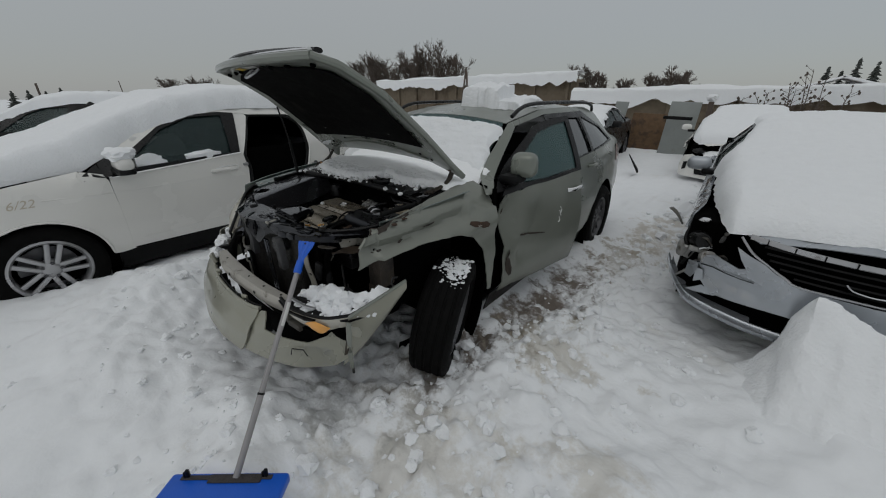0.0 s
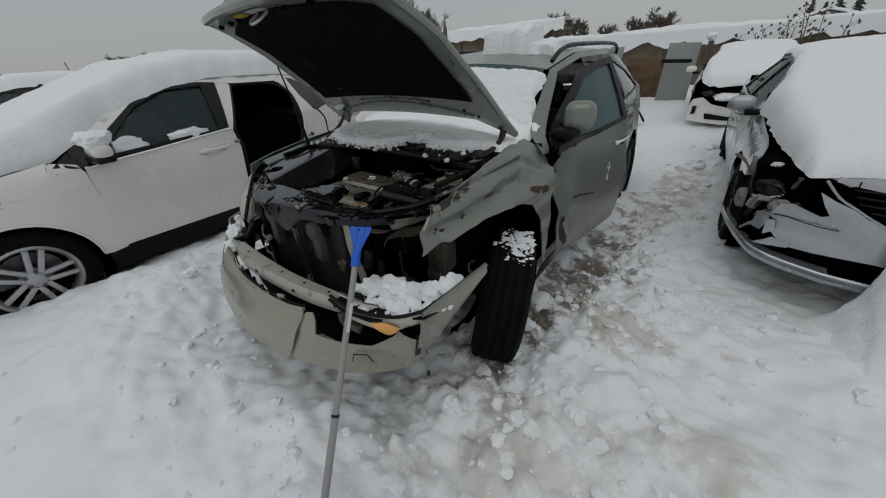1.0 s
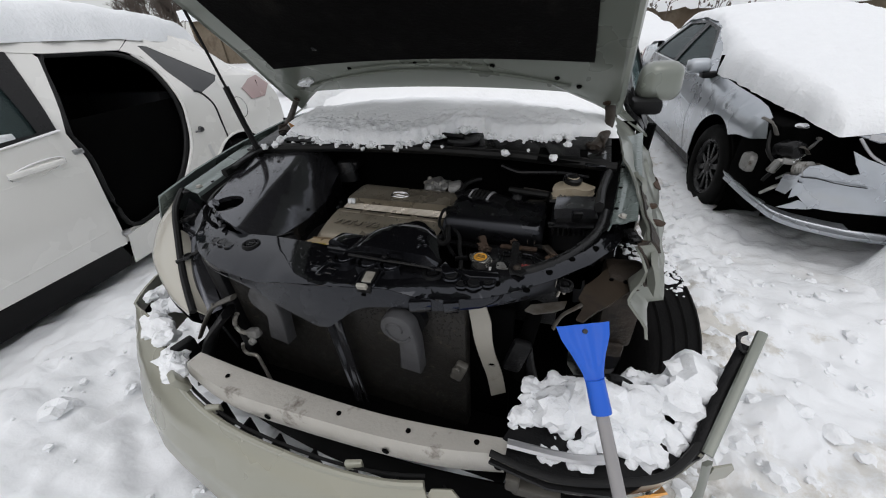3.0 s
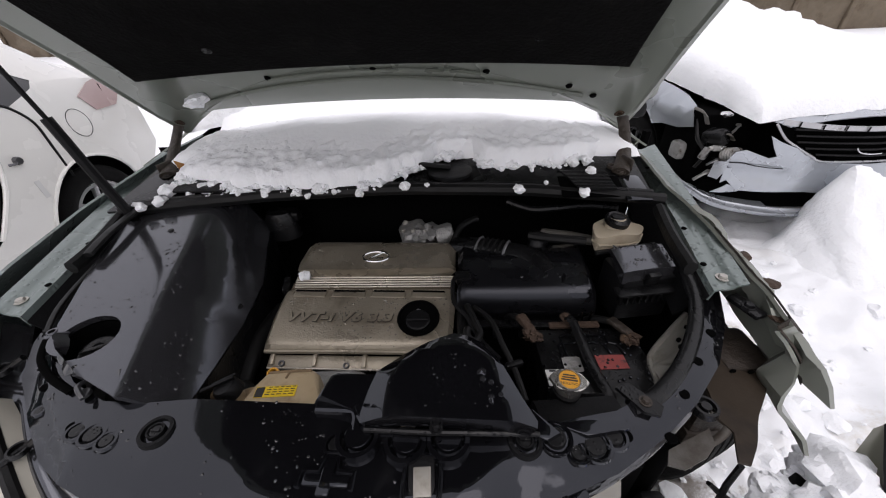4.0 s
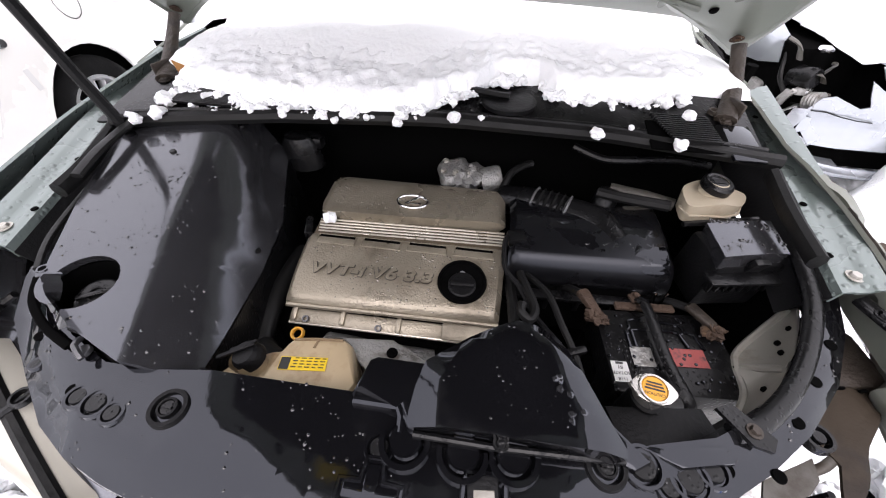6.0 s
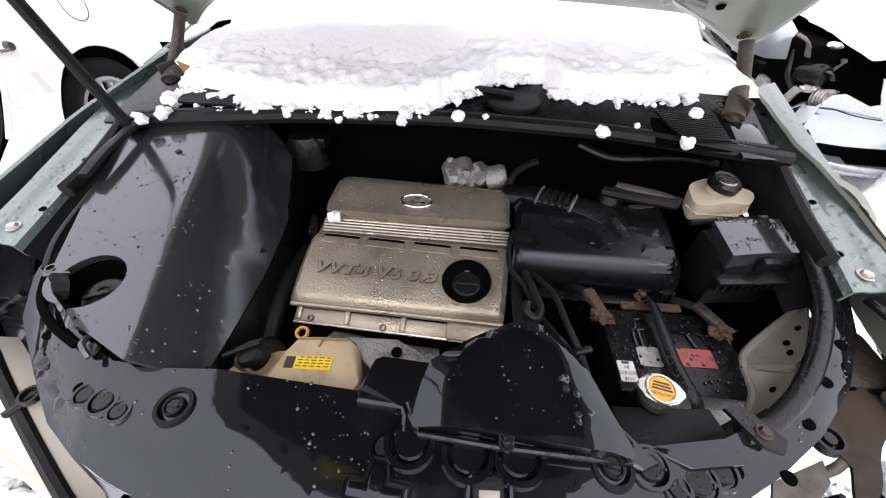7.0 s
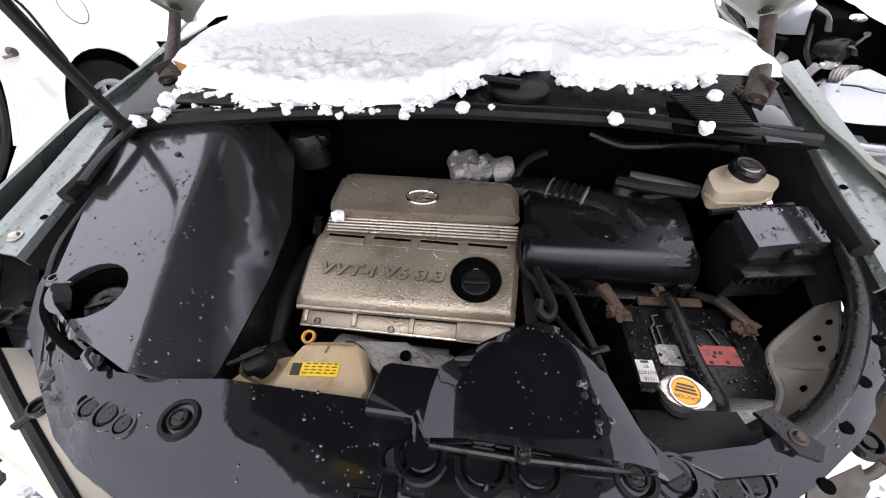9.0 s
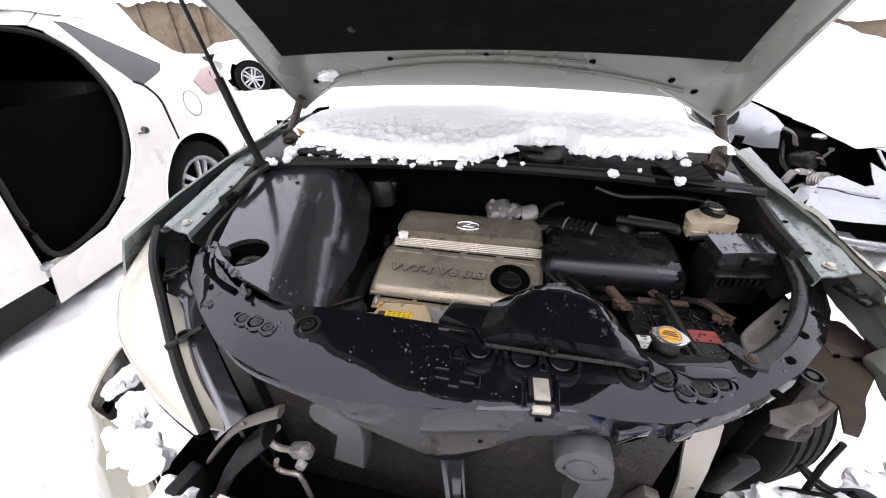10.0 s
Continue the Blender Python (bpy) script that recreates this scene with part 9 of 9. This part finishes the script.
# ---- walls and sheds along the yard's edge ----
shed = thing("tall_shed", "long low brown shed with thick hanging snow on its roof", "shed")
part("wall", box((-13.6, 16.6, 1.1), (15.0, 0.25, 2.3), 0.03), CONCRETE, shed)
part("roof", box((-13.6, 16.7, 2.30), (15.2, 0.8, 0.12), 0.02), CONCRETE, shed)
for k in range(9):
    part("wall_post", box((-20.9 + 1.8 * k, 16.42, 1.15), (0.14, 0.10, 2.4), 0.02), CONCRETE, shed)
part("broken_plank", box((-12.9, 16.2, 2.0), (0.10, 0.06, 2.4), 0.01, (0, 8, 0)), TWIG, shed)
part("broken_plank", box((-12.6, 16.2, 1.8), (0.12, 0.06, 2.3), 0.01, (0, -5, 0)), TWIG, shed)
fence = thing("concrete_fence", "low brown fence of concrete panels with snow on top", "fence")
for k in range(11):
    x = -4.4 + 2.0 * k
    part("fence_panel", box((x - 0.5, 16.0 + 0.03 * (k % 2), 0.72), (1.9, 0.12, 1.55), 0.02), CONCRETE, fence)
    part("fence_post", box((x + 0.5, 15.95, 0.78), (0.16, 0.18, 1.65), 0.02), CONCRETE, fence)


def hang(name, x0, x1, y0, y1, z, deep, seed, label):
    def put(a, b):
        x = x0 + (x1 - x0) * a
        ang = -0.9 + 4.0 * b
        r = deep * (0.5 + 0.08 * fbm(x * 0.5, b * 2, seed))
        yy = (y0 + y1) / 2 + (y1 - y0) / 2 * -math.cos(max(min(ang, 3.14), 0)) if 0 <= ang <= 3.14 else (y0 if ang < 0 else y1)
        zz = z + (r * (0.75 + 0.25 * math.sin(min(max(ang, 0), 3.14))) if 0 <= ang <= 3.14 else r * 0.75 + (ang if ang < 0 else 3.14 - ang) * deep * (0.55 + 0.35 * fbm(x * 0.7, 3.0, seed)))
        return Vector((x, yy, zz + 0.04 * fbm(x * 0.4, yy, seed)))
    return solo(name, roughen(grid(120, 24, put), 0.03, 1.3, seed), SNOW, label, "snow")


hang("snow_roll", -21.4, -6.0, 16.2, 17.1, 2.28, 0.95, 1.0, "thick snow hanging over the brown shed's eaves")
hang("snow_roll", -5.95, 18.0, 15.7, 16.35, 1.47, 0.95, 2.0, "thick rounded snow lying along the fence top")
for x, y, rz, w, h, mat, lab in ((-0.45, 11.3, 4, 0.75, 1.50, BOARD, "grey-green sheet leaning against the fence"), (-2.18, 11.2, -8, 0.40, 1.5, BOARD, "pale sheet leaning against the fence"), (-1.45, 11.9, 2, 1.05, 1.15, RUSTY_SHEET, "rust-brown sheet standing against the fence")):
    solo("leaning_board", box((x, y, GROUND + h / 2 + 0.03), (w, 0.05, h), 0.008, (-10, 2, rz)), mat, lab, "board", "boards against the fence")
solo("dark_bar", box((-0.5, 11.08, 1.02), (0.72, 0.06, 0.09), 0.02, (-8, 2, 4)), BLACK, "dark metal bar lying across the grey sheet", "debris")
snow_cap = lump((0.15, 11.4, 1.55), 0.12, 3, 0.7, 0.4, 3)
post = thing("marker_post", "short wooden post capped with snow", "post")
part("post", box((0.15, 11.4, 0.7), (0.12, 0.12, 1.5), 0.02), TWIG, post)
part("snow_cap", snow_cap, SNOW, post)


# ---- trees and far things ----
def bare_tree(x, y, h, seed, spread=0.5, label="bare leafless tree on the skyline", dense=1.0, stems=1):
    rnd = random.Random(seed)
    tree = thing("bare_tree", label, "tree", "bare trees on the skyline", Matrix.Translation((x, y, 0)))
    wood = {"trunk": ([], []), "twigs": ([], [])}

    def stick(kind, points, radii, n):
        vs, fs = wood[kind]
        base = len(vs)
        for p, r in zip(points, radii):
            for k in range(n):
                a = 6.283 * k / n
                vs.append((p.x + r * math.cos(a), p.y + r * math.sin(a) * 0.6, p.z + r * math.sin(a) * 0.8))
        for s in range(len(points) - 1):
            for k in range(n):
                fs.append((base + s * n + k, base + s * n + (k + 1) % n, base + (s + 1) * n + (k + 1) % n, base + (s + 1) * n + k))

    def grow(p, d, length, r, level):
        r = max(r, 0.021)
        mid = p + d * length * 0.5 + Vector((rnd.uniform(-1, 1), rnd.uniform(-1, 1), 0)) * length * 0.06
        q = p + d * length
        stick("trunk" if level < 2 else "twigs", [p, mid, q], [r, r * 0.85, r * 0.65], 6 if level < 2 else 3)
        if level >= 4 or length < h * 0.02:
            return
        for k in range(int((5 if level else 7) * dense) + (1 if level > 1 else 0)):
            t = rnd.uniform(0.3, 1.0)
            side = Vector((rnd.gauss(0, 1), rnd.gauss(0, 1), rnd.gauss(0.35, 0.5))).normalized()
            nd = (d * (1.0 - spread * 0.5) + side * spread).normalized()
            grow(p + d * length * t, nd, length * rnd.uniform(0.42, 0.66), r * rnd.uniform(0.4, 0.55), level + 1)
    for s in range(stems):
        ang = rnd.uniform(0, 6.28)
        grow(Vector((0.12 * h * s * math.cos(ang), 0.12 * h * s * math.sin(ang), -0.1)), Vector((rnd.uniform(-0.2, 0.2), rnd.uniform(-0.2, 0.2), 1)).normalized(), h * 0.5, h * 0.022, 0)
    made = {}
    for kind, (vs, fs) in wood.items():
        me = bpy.data.meshes.new(kind)
        me.from_pydata(vs, [], fs)
        made[kind] = bmesh.new()
        made[kind].from_mesh(me)
        bpy.data.meshes.remove(me)
    trunk, twigs = made["trunk"], made["twigs"]
    part("trunk", trunk, TWIG, tree)
    tagged(part("twig", twigs, TWIG, tree), kind="stuff")
    return tree


for x, y, h, seed, sp in ((-68, 45, 9.6, 1, 0.6), (-65, 46, 10.8, 2, 0.55), (-61.5, 45, 11.4, 3, 0.6), (-58.5, 46, 10.4, 4, 0.55), (-54.5, 45, 9.0, 5, 0.6), (-52, 46, 10.4, 6, 0.6), (-49, 45, 11.2, 21, 0.55), (-46, 46, 11.0, 22, 0.6), (-43, 45, 10.2, 23, 0.6), (-40.5, 46, 8.6, 24, 0.6), (-63, 47, 9.8, 25, 0.6), (-50.5, 47, 10.2, 26, 0.6), (-44.5, 47, 10.0, 27, 0.6),
                          (-18.4, 45, 6.2, 7, 0.6), (-17.2, 46, 5.6, 10, 0.62), (-8.6, 45, 5.7, 8, 0.62), (-9.4, 46, 4.8, 11, 0.62), (-14.4, 46, 4.4, 9, 0.6), (-11.3, 46, 4.2, 12, 0.6)):
    bare_tree(x, y, h, seed, sp, dense=1.2)
for k in range(5):
    bare_tree(-70, 13.4 + 1.2 * k, 5.4 + 0.2 * (k % 2), 40 + k, 0.6)


def conifer(x, y, h, seed, fat=0.22):
    rnd = random.Random(seed)
    tree = thing("conifer", "dark conifer paled by haze on the skyline", "tree", "conifers on the skyline", Matrix.Translation((x, y, 0)))
    part("trunk", tube([(0, 0, -0.1), (0, 0, h)], [h * 0.02, h * 0.004], 6), TWIG, tree)
    bm = bmesh.new()
    for k in range(240):
        z = h * (0.08 + 0.9 * rnd.random())
        reach = h * fat * (1 - z / h) * rnd.uniform(0.5, 1.15) + 0.08
        a = rnd.uniform(0, 6.28)
        p, q = Vector((0, 0, z)), Vector((math.cos(a) * reach, math.sin(a) * reach, z - reach * rnd.uniform(0.1, 0.5)))
        join(bm, tube([p, q], [h * 0.02 * fat / 0.22, h * 0.006], 4, 0, 0.6))
    tagged(part("branch", bm, CONIFER, tree), kind="stuff")
    return tree


for x, y, h, seed in ((2.5, 45, 4.0, 1), (4.2, 46, 4.6, 2), (3.4, 47, 3.8, 3), (5.3, 46, 4.3, 10), (-70, -3.6, 2.4, 4), (-71, -2.2, 2.5, 5), (-70, -0.6, 2.4, 6), (-72, 0.9, 2.9, 7), (-70, 2.0, 2.4, 8), (-71, 3.3, 2.4, 9), (-70, 4.6, 2.5, 11), (-71, 5.8, 2.6, 12)):
    conifer(x, y, h, seed, 0.30 if x > 0 else 0.5)
house = thing("far_house", "far gabled house with a snowy roof", "house")
part("wall", box((3.4, 41, 0.7), (5.0, 4.0, 2.9), 0.03), BRICKWALL, house)
roof = bmesh.new()
for s in (-1, 1):
    join(roof, box((3.4 + s * 1.35, 41, 2.55), (3.0, 4.6, 0.16), 0.03, (0, s * 17, 0)))
part("roof", roof, SNOW, house)
part("gable", prism([(1.0, 38.95), (5.8, 38.95), (5.8, 39.05), (1.0, 39.05)], 1.6, lambda x, y: 2.15 + 0.75 * (1 - abs(x - 3.4) / 2.4), 0), BRICKWALL, house)
for s in (2.2, 4.4):
    wd = part("window", box((s, 38.97, 0.9), (0.8, 0.06, 0.9), 0.01), BLACK, house)
pole = thing("utility_pole", "thin far pole against the sky", "pole")
part("mast", tube([(-70, 7.3, 0), (-70, 7.1, 3.8)], 0.06, 6), TWIG, pole)
pole2 = thing("utility_pole", "thin far pole against the sky", "pole")
part("mast", tube([(-70, -1.2, 0), (-70, -1.2, 3.3)], 0.12, 6), TWIG, pole2)
# dry weeds before the fence
random.seed(31)
for k in range(20):
    x, y = random.uniform(0.4, 4.6), random.uniform(13.4, 15.4)
    h = random.uniform(0.6, 1.5)
    weed = bmesh.new()
    base = Vector((x, y, 1.0 if y > 14.6 else 0.6))
    tip = base + Vector((random.uniform(-0.4, 0.4), 0, h))
    join(weed, tube([base - Vector((0, 0, 0.9)), base.lerp(tip, 0.5) + Vector((random.uniform(-0.08, 0.08), 0, 0)), tip], [0.016, 0.012, 0.007], 4, 2))
    for j in range(7):
        q = base.lerp(tip, 0.35 + 0.1 * j)
        e = q + Vector((random.uniform(-0.22, 0.22), random.uniform(-0.05, 0.05), random.uniform(0.05, 0.2)))
        join(weed, tube([q, e], 0.006, 3))
        join(weed, lump(e, random.uniform(0.02, 0.04), j, 1.3, 0.3, 1))
    tagged(solo("dry_weed", weed, TWIG, "dry brown weed with seed heads above the snow", "weed", "weeds by the fence"), kind="")
for k in range(9):
    solo("snow_mound", roughen(lump((0.9 + 1.25 * k, 14.0 + 0.4 * (k % 3), 0.30), 0.75, 60 + k, 0.6, 0.4, 3), 0.03, 3), SNOW, "rounded mound of snow among the weeds", "snow", "mounds by the fence")
